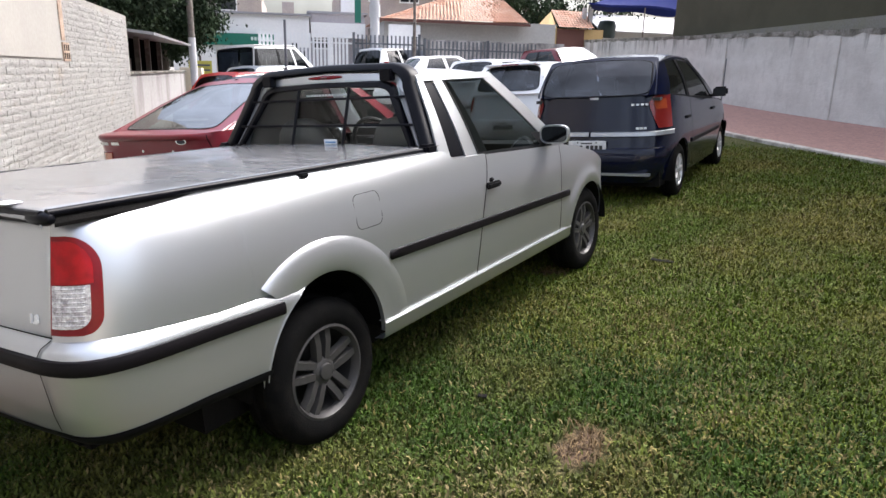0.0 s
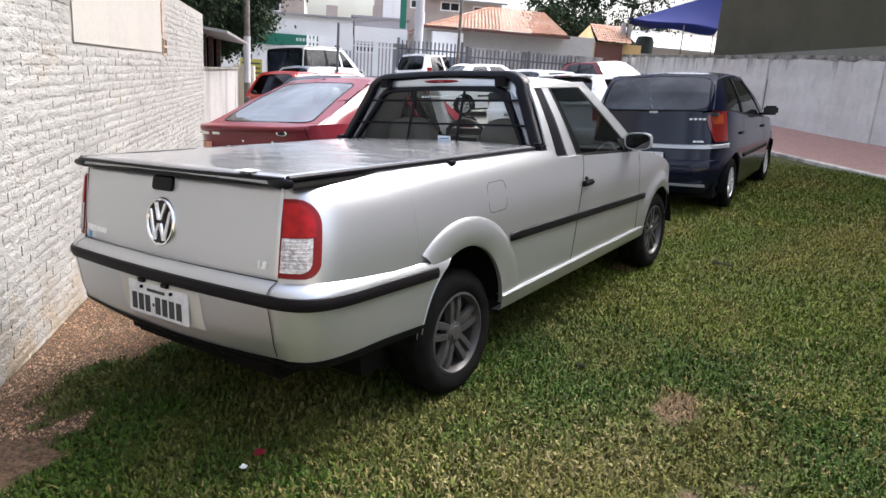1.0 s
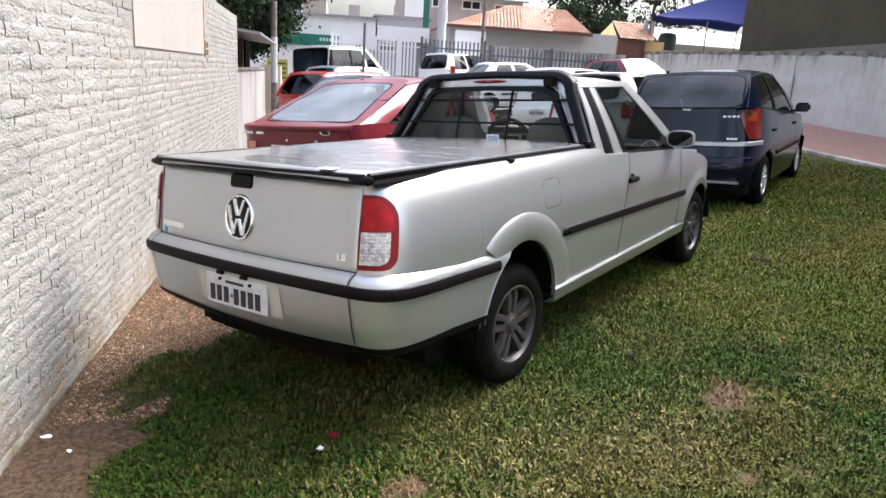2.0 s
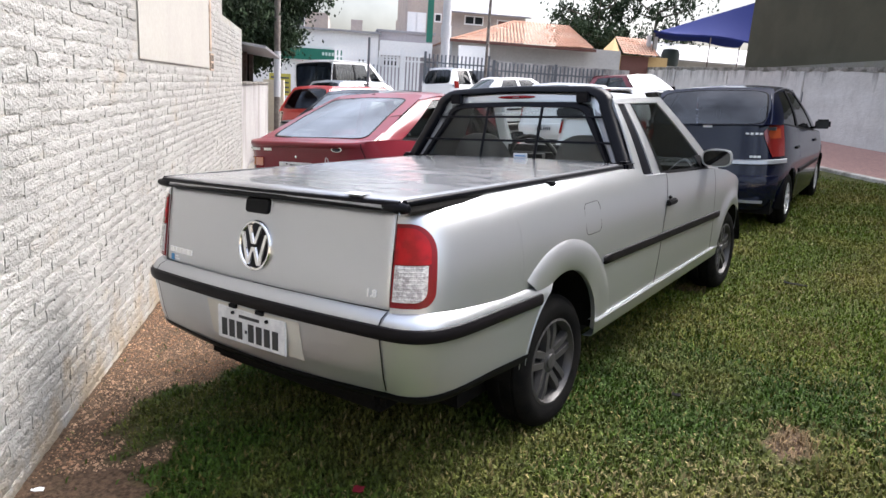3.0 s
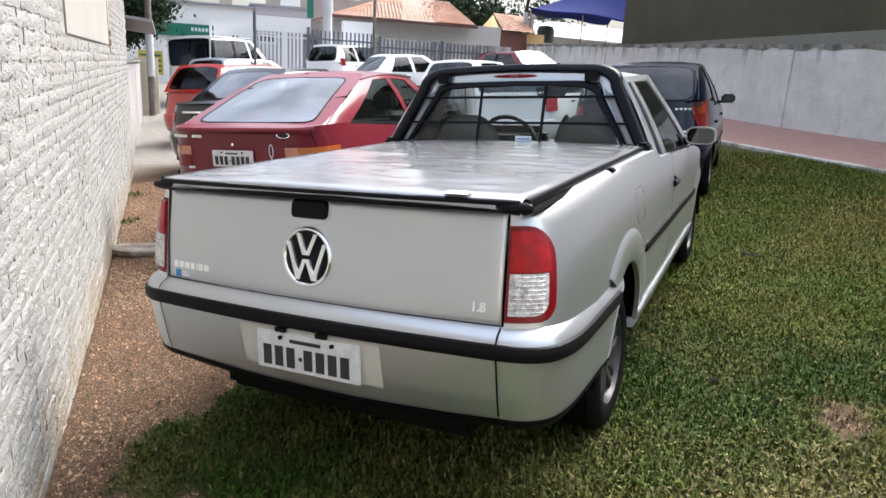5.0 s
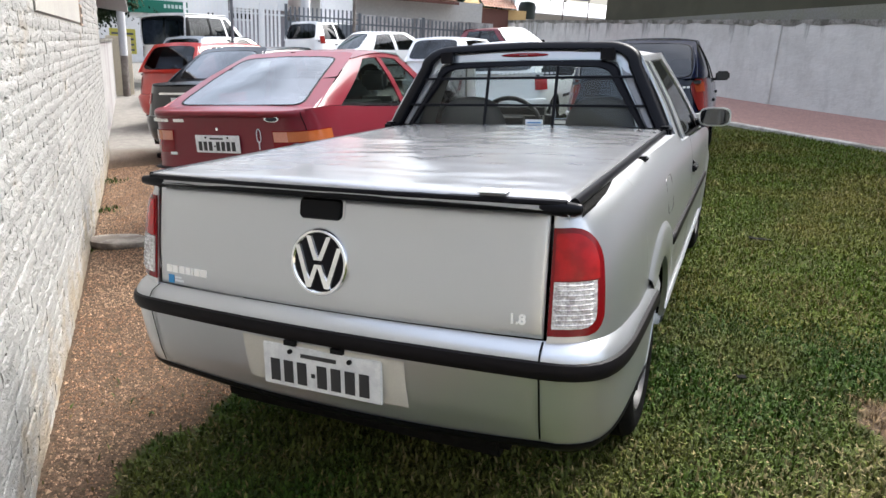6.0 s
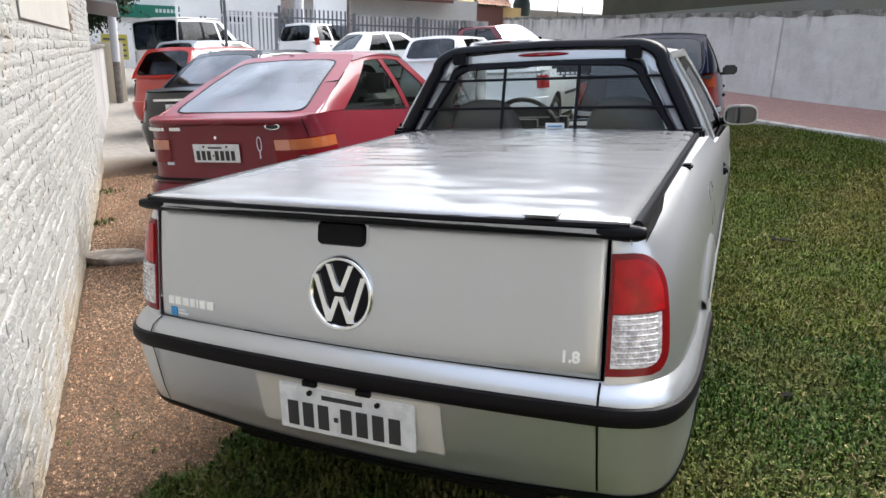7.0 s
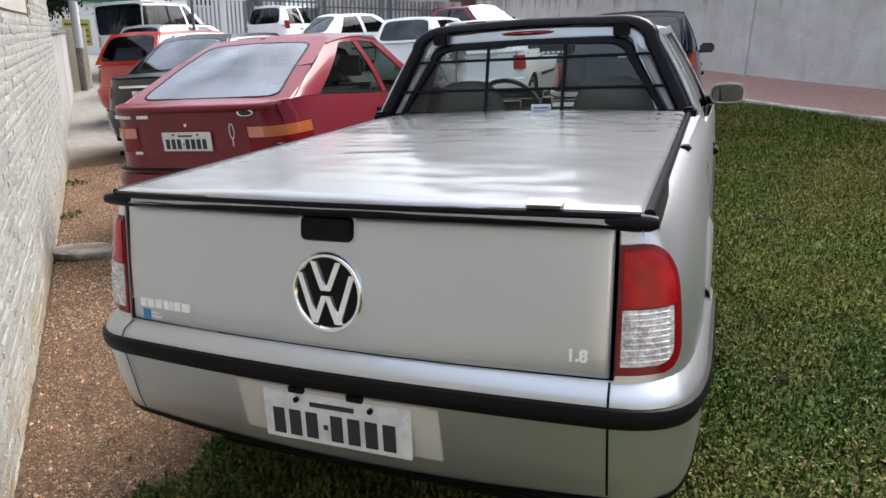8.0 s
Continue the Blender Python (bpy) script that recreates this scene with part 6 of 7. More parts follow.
def ground_material():
    m = bpy.data.materials.new("lawn_and_dirt")
    m.use_nodes = True
    nt = m.node_tree
    b = nt.nodes["Principled BSDF"]
    b.inputs["Roughness"].default_value = 0.95
    b.inputs["Specular IOR Level"].default_value = 0.15

    def tex(scale, detail=6, rough=0.6):
        t = nt.nodes.new("ShaderNodeTexNoise")
        t.inputs["Scale"].default_value, t.inputs["Detail"].default_value, t.inputs["Roughness"].default_value = scale, detail, rough
        nt.links.new(tc.outputs["Object"], t.inputs["Vector"])
        return t.outputs["Fac"]

    def rng(src, a, c, lo=0.0, hi=1.0):
        r = nt.nodes.new("ShaderNodeMapRange")
        for k, val in (("From Min", a), ("From Max", c), ("To Min", lo), ("To Max", hi)):
            r.inputs[k].default_value = val
        nt.links.new(src, r.inputs["Value"])
        return r.outputs["Result"]

    def mixc(f, a, c):
        x = nt.nodes.new("ShaderNodeMix")
        x.data_type = "RGBA"
        nt.links.new(f, x.inputs["Factor"])
        for k, val in (("A", a), ("B", c)):
            if isinstance(val, tuple):
                x.inputs[k].default_value = (*val, 1)
            else:
                nt.links.new(val, x.inputs[k])
        return x.outputs["Result"]

    tc = nt.nodes.new("ShaderNodeTexCoord")
    at = nt.nodes.new("ShaderNodeAttribute")
    at.attribute_name = "bare"
    at2 = nt.nodes.new("ShaderNodeAttribute")
    at2.attribute_name = "paved"
    fine, mid, big = tex(46, 4), tex(9), tex(1.1)
    turf = mixc(rng(fine, 0.35, 0.65), (0.020, 0.027, 0.005), (0.052, 0.060, 0.012))
    turf = mixc(rng(mid, 0.5, 0.75), turf, (0.085, 0.078, 0.034))
    turf = mixc(rng(big, 0.45, 0.7, 0, 0.35), turf, (0.12, 0.105, 0.048))
    soil = mixc(rng(fine, 0.35, 0.62), (0.046, 0.030, 0.019), (0.125, 0.082, 0.054))
    soil = mixc(rng(mid, 0.5, 0.8, 0, 0.8), soil, (0.055, 0.042, 0.024))
    tar_and_bounce = mixc(rng(mid, 0.35, 0.7), (0.19, 0.178, 0.162), (0.26, 0.243, 0.22))
    place = nt.nodes.new("ShaderNodeSeparateXYZ")
    nt.links.new(tc.outputs["Object"], place.inputs["Vector"])
    # unseen ground behind the viewer, made pale and warm to light the tailgate
    tar_and_bounce = mixc(rng(place.outputs["Y"], -2.0, -3.0), tar_and_bounce, (0.52, 0.445, 0.34))
    c1 = mixc(rng(at.outputs["Fac"], -0.05, 0.05), turf, soil)
    c2 = mixc(at2.outputs["Fac"], c1, tar_and_bounce)
    nt.links.new(c2, b.inputs["Base Color"])
    bp = nt.nodes.new("ShaderNodeBump")
    bp.inputs["Distance"].default_value = 0.02
    nt.links.new(fine, bp.inputs["Height"])
    nt.links.new(bp.outputs["Normal"], b.inputs["Normal"])
    return m


def steps(marks):
    out = []
    for a, b_, d in marks:
        k = max(1, round((b_ - a) / d))
        out += [a + (b_ - a) * i / k for i in range(k)]
    return out + [marks[-1][1]]


gx = steps([(-900, -60, 120), (-60, -14, 3), (-14, -5, 0.5), (-5, 5, 0.08), (5, 12, 0.6), (12, 60, 4), (60, 900, 120)])
gy = steps([(-900, -60, 120), (-60, -8, 4), (-8, -3.5, 0.5), (-3.5, 7, 0.08), (7, 18, 0.5), (18, 60, 3), (60, 900, 120)])
verts = [(x, y, height(x, y)) for y in gy for x in gx]
nxg = len(gx)
faces = [(j * nxg + i, j * nxg + i + 1, (j + 1) * nxg + i + 1, (j + 1) * nxg + i) for j in range(len(gy) - 1) for i in range(nxg - 1)]
me = bpy.data.meshes.new("ground")
me.from_pydata(verts, [], faces)
at_b = me.attributes.new("bare", "FLOAT", "POINT")
at_b.data.foreach_set("value", [bare(x, y) if abs(x) < 20 and abs(y) < 25 else -1.0 for x, y, z in verts])
at_p = me.attributes.new("paved", "FLOAT", "POINT")


def paved(x, y):
    s, d = wall_sd(x, y)
    k = max(0.0, min(1.0, (s - 6.6 - noise.noise(Vector((x, y, 2)))) / 0.8))
    # invented paving behind the viewer, carries the pale bounce colour
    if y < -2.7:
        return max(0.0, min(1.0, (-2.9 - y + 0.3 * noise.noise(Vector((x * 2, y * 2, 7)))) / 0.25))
    return k if d < 7.2 else max(0.0, min(1.0, (UX * x + UY * y - 16) / 1.0))


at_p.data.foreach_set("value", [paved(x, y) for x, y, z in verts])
me.materials.append(ground_material())
me.polygons.foreach_set("use_smooth", [True] * len(faces))
tagged(new("ground", me), "mown lawn with bare brown dirt beside the white wall", "ground", kind="structure")


def strip_blades(name, label, spots, size, mat, lean=0.8, width=0.16, group=""):
    """Many small curved leaves at the spots, in one mesh."""
    rng_ = np.random.default_rng(7)
    nspot = len(spots)
    p = np.array(spots, float)
    a = rng_.uniform(0, 2 * np.pi, nspot)
    ln = rng_.uniform(0.55, 1.25, nspot) * size * p[:, 3]
    tilt = rng_.uniform(0.15, 1.15, nspot) * lean
    dirx, diry = np.cos(a), np.sin(a)
    w = ln * width * rng_.uniform(0.7, 1.4, nspot)
    base = p[:, :3]
    side = np.stack([-diry, dirx, np.zeros(nspot)], 1) * w[:, None]
    mid = base + np.stack([dirx * np.sin(tilt * 0.6), diry * np.sin(tilt * 0.6), np.cos(tilt * 0.6)], 1) * (ln * 0.55)[:, None]
    tip = mid + np.stack([dirx * np.sin(tilt * 1.5), diry * np.sin(tilt * 1.5), np.cos(tilt * 1.5)], 1) * (ln * 0.5)[:, None]
    v = np.stack([base - side * 0.6, base + side * 0.6, mid + side, mid - side, tip], 1).reshape(-1, 3)
    k = np.arange(nspot)[:, None] * 5
    quads = (k + np.array([0, 1, 2, 3])).ravel()
    tris = (k + np.array([3, 2, 4])).ravel()
    me = bpy.data.meshes.new(name)
    me.vertices.add(nspot * 5)
    me.vertices.foreach_set("co", v.ravel())
    me.loops.add(nspot * 7)
    me.loops.foreach_set("vertex_index", np.concatenate([quads, tris]))
    me.polygons.add(nspot * 2)
    me.polygons.foreach_set("loop_start", np.concatenate([np.arange(nspot) * 4, nspot * 4 + np.arange(nspot) * 3]))
    me.polygons.foreach_set("loop_total", np.concatenate([np.full(nspot, 4), np.full(nspot, 3)]))
    me.update(calc_edges=True)
    me.materials.append(mat)
    return tagged(new(name, me), label, "grass", group, "stuff")


def kerb_side(x, y):
    """Below 0 on the lawn side of the kerb."""
    return (x - KERB_P.x) * VX + (y - KERB_P.y) * VY


DRY_SPOTS = [(1.25, -0.55, 0.16), (1.57, -0.05, 0.06), (1.84, 0.44, 0.03), (0.95, -1.0, 0.10), (2.07, 0.92, 0.06), (1.52, 1.74, 0.16)]   # yellowed lawn
grass_rng = random.Random(5)
spots = []
for x0, x1, y0, y1, dens, big in ((-1.6, 3.6, -2.3, 2.2, 17000, 1.0), (3.6, 5.2, -0.8, 2.2, 6000, 1.1), (0.6, 4.6, 2.2, 5.0, 9000, 1.15), (-1.8, 0.6, 2.2, 5.0, 3500, 1.2), (0.0, 5.6, 5.0, 9.6, 4500, 1.5), (-3.5, 0.0, 5.0, 11.5, 350, 1.8)):
    for _ in range(int((x1 - x0) * (y1 - y0) * dens)):
        x, y = grass_rng.uniform(x0, x1) + grass_rng.gauss(0, 0.22), grass_rng.uniform(y0, y1) + grass_rng.gauss(0, 0.22)
        if kerb_side(x, y) > -0.05:
            continue
        bv = bare(x, y)
        if bv > 0.03 or (bv > -0.12 and grass_rng.random() < (bv + 0.12) / 0.15):
            if grass_rng.random() > 0.004:
                continue
        thick = 0.8 + 0.5 * noise.noise(Vector((x * 2.3, y * 2.3, 1)))
        if grass_rng.random() > 0.55 + thick * 0.4:
            continue
        spots.append((x, y, height(x, y) - 0.002, big * (0.75 + 0.45 * thick)))
near, far, dead = [], [], []
for p in spots:
    yellowed = sum(math.exp(-((p[0] - cx) ** 2 + (p[1] - cy) ** 2) / w) for cx, cy, w in DRY_SPOTS)
    mottle = noise.noise(Vector((p[0] * 3.1, p[1] * 3.1, 17)))
    if grass_rng.random() < 0.07 + 0.20 * yellowed + 0.14 * max(0.0, mottle):
        dead.append(p)
    elif p[1] + 0.25 * (p[0] - 1.0) + 1.2 * noise.noise(Vector((p[0] * 0.8, p[1] * 0.8, 6))) + 1.2 * yellowed < 0.8 + 1.6 * grass_rng.random():
        near.append(p)
    else:
        far.append(p)
strip_blades("grass", "short dark green lawn grass round the pickup", near, 0.027, BLADE, 1.1, 0.13)
strip_blades("grass", "short yellowing green lawn grass", far, 0.027, BLADE_DRY, 1.1, 0.13)
strip_blades("dead_grass", "pale dead blades scattered through the lawn", dead, 0.029, BLADE_DEAD, 1.35, 0.12)
straw = []
for px, py, pr in PATCHES[:4]:
    for _ in range(int(260 * pr / 0.12)):
        a, r = grass_rng.uniform(0, 6.28), pr * 1.15 * math.sqrt(grass_rng.random())
        x, y = px + r * math.cos(a), py + r * math.sin(a)
        straw.append((x, y, height(x, y) + 0.002, grass_rng.uniform(0.5, 1.3)))
strip_blades("dry_straw", "dry brown straw on the bare spots of the lawn", straw, 0.045, STRAW, 1.7, 0.045)
weeds = []
for wx, wy, wr, cnt in ((-3.55, 0.92, 0.10, 110), (-4.5, 1.95, 0.14, 120), (-5.6, 2.95, 0.15, 120)):
    for _ in range(cnt):
        a, r = grass_rng.uniform(0, 6.28), wr * math.sqrt(grass_rng.random())
        weeds.append((wx + r * math.cos(a), wy + r * math.sin(a), height(wx, wy), grass_rng.uniform(0.8, 2.2)))
strip_blades("weeds", "green weeds at the foot of the wall", weeds, 0.020, BLADE)

# gravel on the bare ground
tet = [Vector(q) for q in ((1, 0, -0.3), (-0.5, 0.87, -0.3), (-0.5, -0.87, -0.3), (0.1, 0.05, 0.7))]
pv, pf = [], []
for _ in range(90000):
    s, d = grass_rng.uniform(-1.6, 6.0), grass_rng.uniform(0.02, 2.4)
    p = WALL_P + s * WALL_D + d * WALL_N
    if bare(p.x, p.y) < 0.02:
        continue
    r = grass_rng.uniform(0.0035, 0.0105) * (grass_rng.uniform(1.4, 2.4) if grass_rng.random() < 0.13 else 1)
    a = grass_rng.uniform(0, 6.28)
    k = len(pv)
    z = height(p.x, p.y)
    for q in tet:
        pv.append((p.x + r * (q.x * math.cos(a) - q.y * math.sin(a)), p.y + r * (q.x * math.sin(a) + q.y * math.cos(a)) * 0.8, z + r * q.z * 0.8))
    pf += [(k, k + 1, k + 3), (k + 1, k + 2, k + 3), (k + 2, k, k + 3)]
me = bpy.data.meshes.new("gravel")
me.from_pydata(pv, [], pf)
me.materials.append(PEBBLE)
tagged(new("gravel", me), "brown gravel and crumbs on the bare dirt", "gravel", "", "stuff")


def rough_stone(name, x, y, sx, sy, sz, turn, mat, label, category):
    bm = bmesh.new()
    bmesh.ops.create_icosphere(bm, subdivisions=3, radius=1)
    for v in bm.verts:
        n = 1 + 0.12 * noise.noise(v.co * 1.5 + Vector((x, y, 0)))
        v.co = Vector((v.co.x * sx * n, v.co.y * sy * n, max(-0.5, min(0.42 + 0.05 * n, v.co.z * 1.4)) * sz))
    ob = part(name, bm, mat)
    ob.matrix_world = Matrix.Translation((x, y, height(x, y) + sz * 0.35)) @ Matrix.Rotation(turn, 4, "Z")
    return tagged(ob, label, category)


rough_stone("flat_stone", -3.42, 1.16, 0.25, 0.15, 0.07, 0.5, STONE, "flat grey stone slab lying on the dirt by the wall", "stone")
rough_stone("clod", -6.3, 4.35, 0.10, 0.07, 0.06, 0.2, UNDER, "dark clod at the foot of the wall", "clod")


def scrap(name, x, y, w, l, turn, mat, label):
    bm = grid([[(w * (i - 1.5) / 3, l * (j - 1) / 2, 0.014 + 0.012 * noise.noise(Vector((i * 0.9 + x, j * 1.1, 2)))) for i in range(4)] for j in range(3)])
    ob = part(name, bm, mat, solid=0.003)
    ob.matrix_world = Matrix.Translation((x, y, height(x, y) + 0.012)) @ Matrix.Rotation(turn, 4, "Z")
    return tagged(ob, label, "litter")


scrap("red_scrap", 0.47, -0.90, 0.04, 0.035, 0.6, RED, "small crumpled red scrap on the grass")
scrap("white_scrap", 0.50, -1.0, 0.022, 0.022, 0.2, PAPER, "tiny white scrap on the grass")
scrap("paper_scrap", -0.485, -1.595, 0.042, 0.018, 0.9, PAPER, "small white paper scrap on the dirt")
scrap("paper_scrap", -0.29, -1.59, 0.02, 0.012, 0.3, PAPER, "tiny white paper scrap on the dirt")
scrap("dark_leaf", 1.13, 0.54, 0.04, 0.03, 0.3, UNDER, "small dark dead leaf on the lawn")
scrap("dark_leaf", 1.20, 2.96, 0.16, 0.05, 0.1, UNDER, "dark dead leaf on the lawn")

# ---- white wall ----
WM = Matrix(((WALL_D.x, -WALL_N.x, 0, WALL_P.x), (WALL_D.y, -WALL_N.y, 0, WALL_P.y), (0, 0, 1, 0), (0, 0, 0, 1)))


def structure(name, bm, mat, label, m, category="wall", **kw):
    ob = part(name, bm, mat, **kw)
    ob.matrix_world = m
    return tagged(ob, label, category, kind="structure")


PANEL = (0.46, 3.50, 1.52)            # plaster panel: from, to, foot height
bm = bmesh.new()
add_box(bm, -9, 0.3, 0.0012, 0.22, -1.6, 2.3)
add_box(bm, 0.3, 4.7, 0.0012, 0.22, -1.6, 3.1)
add_box(bm, 4.7, 7.12, 0.0012, 0.22, -1.6, 2.17)
wall_white = structure("wall_west", bm, MORTAR, "whitewashed rough brick boundary wall, dirty at its foot", WM, smooth=0)
pn = part("plaster_panel", box(PANEL[0], PANEL[1], -0.009, 0.0, PANEL[2], 3.05), PLASTER, wall_white, "smooth cream plaster panel", bevel=0.004)
part("bare_strip", box(3.56, 3.69, -0.008, 0.0, 1.70, 3.0), CLAY, wall_white, "strip of bare masonry beside the plaster panel", bevel=0.003)
part("clay_block", box(3.56, 3.80, -0.012, 0.0, 1.50, 1.68), CLAY, wall_white, "bare hollow clay block", bevel=0.004)
# the block's holes: their shade as black patches, nothing is hollowed out
bm = bmesh.new()
for i in range(3):
    for j in range(2):
        add_box(bm, 3.58 + i * 0.075, 3.63 + i * 0.075, -0.0125, -0.005, 1.52 + j * 0.08, 1.58 + j * 0.08)
part("block_hole", bm, UNDER, wall_white, smooth=0)
low = structure("wall_west_low", box(7.13, 15.2, 0.06, 0.22, -1.8, 1.34), LOW_PLASTER, "low white plastered wall beyond the brick wall", WM)
part("low_wall_coping", box(7.13, 15.2, 0.03, 0.25, 1.34, 1.38), COPING, low)
structure("gate_pillar", box(15.3, 15.95, -0.35, 0.2, -1.8, 1.45), material("cream_pillar", (0.60, 0.54, 0.42), 0.85, 0, 0.1, 2, 30), "cream gate pillar at the end of the low wall", WM, bevel=0.01)

shed = thing("lean_to_shed", WM @ Matrix.Translation((7.3, 0.3, 0)), "open timber lean-to with a zinc roof behind the low wall", "shed")
part("roof", box(-0.1, 5.4, -0.45, 1.6, 1.98, 2.02, Matrix.Rotation(radians(6), 4, "X")), ZINC, shed, "zinc sheet roof")
for px in (0.1, 1.2, 2.4, 3.6, 5.2):
    part("post", box(px - 0.045, px + 0.045, -0.05, 0.04, -0.8, 1.98), WOOD_DARK, shed)
part("back_wall", box(-0.1, 5.4, 1.5, 1.58, -0.8, 2.1), UNDER, shed)
part("side_wall", box(5.4, 5.46, 0.0, 1.5, -0.8, 2.1), UNDER, shed)
for k in range(8):
    part("stacked_timber", box(0.3 + k * 0.6, 0.37 + k * 0.6, 0.3, 0.4, 0.2, 1.9, Matrix.Rotation(radians(-10 + 3 * k), 4, "Y")), WOOD_DARK, shed)

# ---- grey wall, pavement, kerb ----
RM = Matrix(((RW_D.x, RW_N.x, 0, RW_P.x), (RW_D.y, RW_N.y, 0, RW_P.y), (0, 0, 1, 0), (0, 0, 0, 1)))


def top_z(s):
    return 2.49 + 0.031 * s


rows = [[(s, 0.0, -1.0), (s, 0.0, top_z(s) - 0.05), (s, -0.18, top_z(s) - 0.05), (s, -0.18, -1.0)] for s in span(-14, 19, 34)]
bm = grid(rows)
bm.faces.new([bm.verts.new(Vector(p)) for p in rows[0]])
bm.faces.new([bm.verts.new(Vector(p)) for p in rows[-1]])
wall_east = structure("wall_east", weld(bm), rendered_wall(), "stained pale grey rendered boundary wall", RM, smooth=0)
crng = random.Random(3)
rows = []
for s in span(-14, 19, 132):
    j = 0.012 * noise.noise(Vector((s * 3, 0, 0))) + 0.01 * noise.noise(Vector((s * 9, 2, 0)))
    rows.append([(s, 0.008 + 0.3 * j, top_z(s) - 0.10 + 0.06 * noise.noise(Vector((s * 1.7, 3, 0))) + 0.07 * noise.noise(Vector((s * 7, 6, 0)))), (s, 0.018 + j, top_z(s) + j), (s, -0.19, top_z(s) + j)])
part("coping", grid(rows), COPING, wall_east, "dark mossy wall top")
for s in (-9.0, -4.6, -0.25, 4.1, 8.5, 13.0):
    part("pilaster", box(s - 0.09, s + 0.09, 0.0, 0.03, -0.5, top_z(s) - 0.12), wall_east.data.materials[0], wall_east, bevel=0.008)
part("conduit", tube([(3.9, 0.05, 2.0), (3.88, 0.05, 1.2), (3.92, 0.05, 0.3)], 0.012, 6), FENCE_GREY, wall_east)

olive = structure("neighbour_building", box(-16, 8.0, -9, -0.30, 1.0, 10.0), OLIVE, "large olive grey windowless building behind the wall", RM, category="building")
part("base_ledge", box(-16, 8.0, -0.30, -0.24, 2.2, 2.70), LEDGE, olive, "pale weathered base ledge")

pave = material("red_block_paving", (0.30, 0.145, 0.12), 0.85, 0.0, 0.15, 1.5, 16, bump=0.002, second=(0.24, 0.12, 0.10))
pnt = pave.node_tree
brk = pnt.nodes.new("ShaderNodeTexBrick")
brk.inputs["Scale"].default_value, brk.inputs["Mortar Size"].default_value = 5.0, 0.012
for k, cval in (("Color1", (0.33, 0.185, 0.150, 1)), ("Color2", (0.26, 0.145, 0.12, 1)), ("Mortar", (0.17, 0.10, 0.09, 1))):
    brk.inputs[k].default_value = cval
ptc = pnt.nodes.new("ShaderNodeTexCoord")
pnt.links.new(ptc.outputs["Object"], brk.inputs["Vector"])
hsn = [q for q in pnt.nodes if q.bl_idname == "ShaderNodeHueSaturation"][0]
pnt.links.new(brk.outputs["Color"], hsn.inputs["Color"])
KM = Matrix(((KERB_D.x, -KERB_D.y, 0, KERB_P.x), (KERB_D.y, KERB_D.x, 0, KERB_P.y), (0, 0, 1, 0), (0, 0, 0, 1)))


def on_ground(p, lift):
    q = KM @ Vector((p[0], p[1], 0))
    return (p[0], p[1], height(q.x, q.y) + lift)


rows = [[on_ground((s, -d, 0), 0.03) for d in span(0.0, 5.2, 8)] for s in span(-12, 11, 40)]
structure("pavement", grid(rows), pave, "red block paving along the grey wall", KM, category="pavement", smooth=60)
rows = []
for s in span(-12, 11, 80):
    w = 0.008 * noise.noise(Vector((s * 2, 0, 5)))
    rows.append([on_ground((s, 0.125, 0), -0.05), on_ground((s, 0.12 + w, 0), 0.05 + w), on_ground((s, 0.105, 0), 0.06 + w), on_ground((s, 0.02, 0), 0.06 + w), on_ground((s, 0.0, 0), 0.05), on_ground((s, 0.0, 0), -0.05)])
structure("kerb", grid(rows), KERB_WHITE, "worn white painted kerb along the lawn", KM, category="kerb")
part_block = box(-6.25, -5.8, -3.1, -2.95, 0, 0.16)
for v in part_block.verts:
    v.co.z += on_ground((v.co.x, v.co.y, 0), 0.03)[2]
blk = part("dark_block", part_block, UNDER, bevel=0.01)
blk.matrix_world = KM
tagged(blk, "dark block lying on the red paving by the wall", "block")

# ---- bounce wall added to close the lot behind the viewer ----
BM2 = Matrix.Rotation(LOT_TURN, 4, "Z")
# never in view; its pale warm colour brightens the tailgate's reflection
structure("wall_south", box(-6, 16, -13.3, -13.0, -2, 2.2), SOUTH_BOUNCE, "unseen pale warm wall closing the lot, added to bounce light onto the tailgate", BM2)

# ---- street front ----
LM = Matrix.Rotation(LOT_TURN, 4, "Z")     # x across the lot, y along it


def fence(name, v0, v1, u, z0, z1, mat, label, gap=0.13, wide=0.07, sheet=0.0):
    f = thing(name, LM @ Matrix.Translation((v0, u, 0)), label, "fence", "street fences")
    nb = int((v1 - v0) / gap)
    bm = box(-wide / 2, wide / 2, -0.012, 0.012, z0, z1 - 0.05)
    bm.verts.ensure_lookup_table()
    top = [bm.verts.new((0, y, z1)) for y in (-0.012, 0.012)]
    first = part("picket", bm, mat, f, smooth=0)
    for k in range(1, nb):
        ob = new("picket", first.data)
        ob.parent = f
        ob.matrix_local = Matrix.Translation((k * gap, 0, 0))
    for z in (z0 + 0.25, z1 - 0.35):
        part("rail", box(0, v1 - v0, 0.012, 0.04, z, z + 0.05), mat, f)
    for k in range(int((v1 - v0) / 2.2) + 1):
        x = min(k * 2.2, v1 - v0)
        part("post", box(x - 0.04, x + 0.04, -0.03, 0.05, z0 - 0.3, z1 + 0.02), mat, f)
    if sheet:
        part("sheet_panel", box(0, v1 - v0, 0.05, 0.06, z0, sheet), HOUSE_BLUE, f, "grey-blue sheet behind the bars")
    return f


fence("picket_fence", -0.6, 2.33, 20, 0.9, 2.66, FENCE_WHITE, "white steel picket fence at the street", 0.12, 0.07)
fence("bar_fence", 2.4, 4.75, 20.2, 0.2, 2.68, FENCE_GREY, "dark grey steel bar fence at the street", 0.14, 0.05, 2.2)
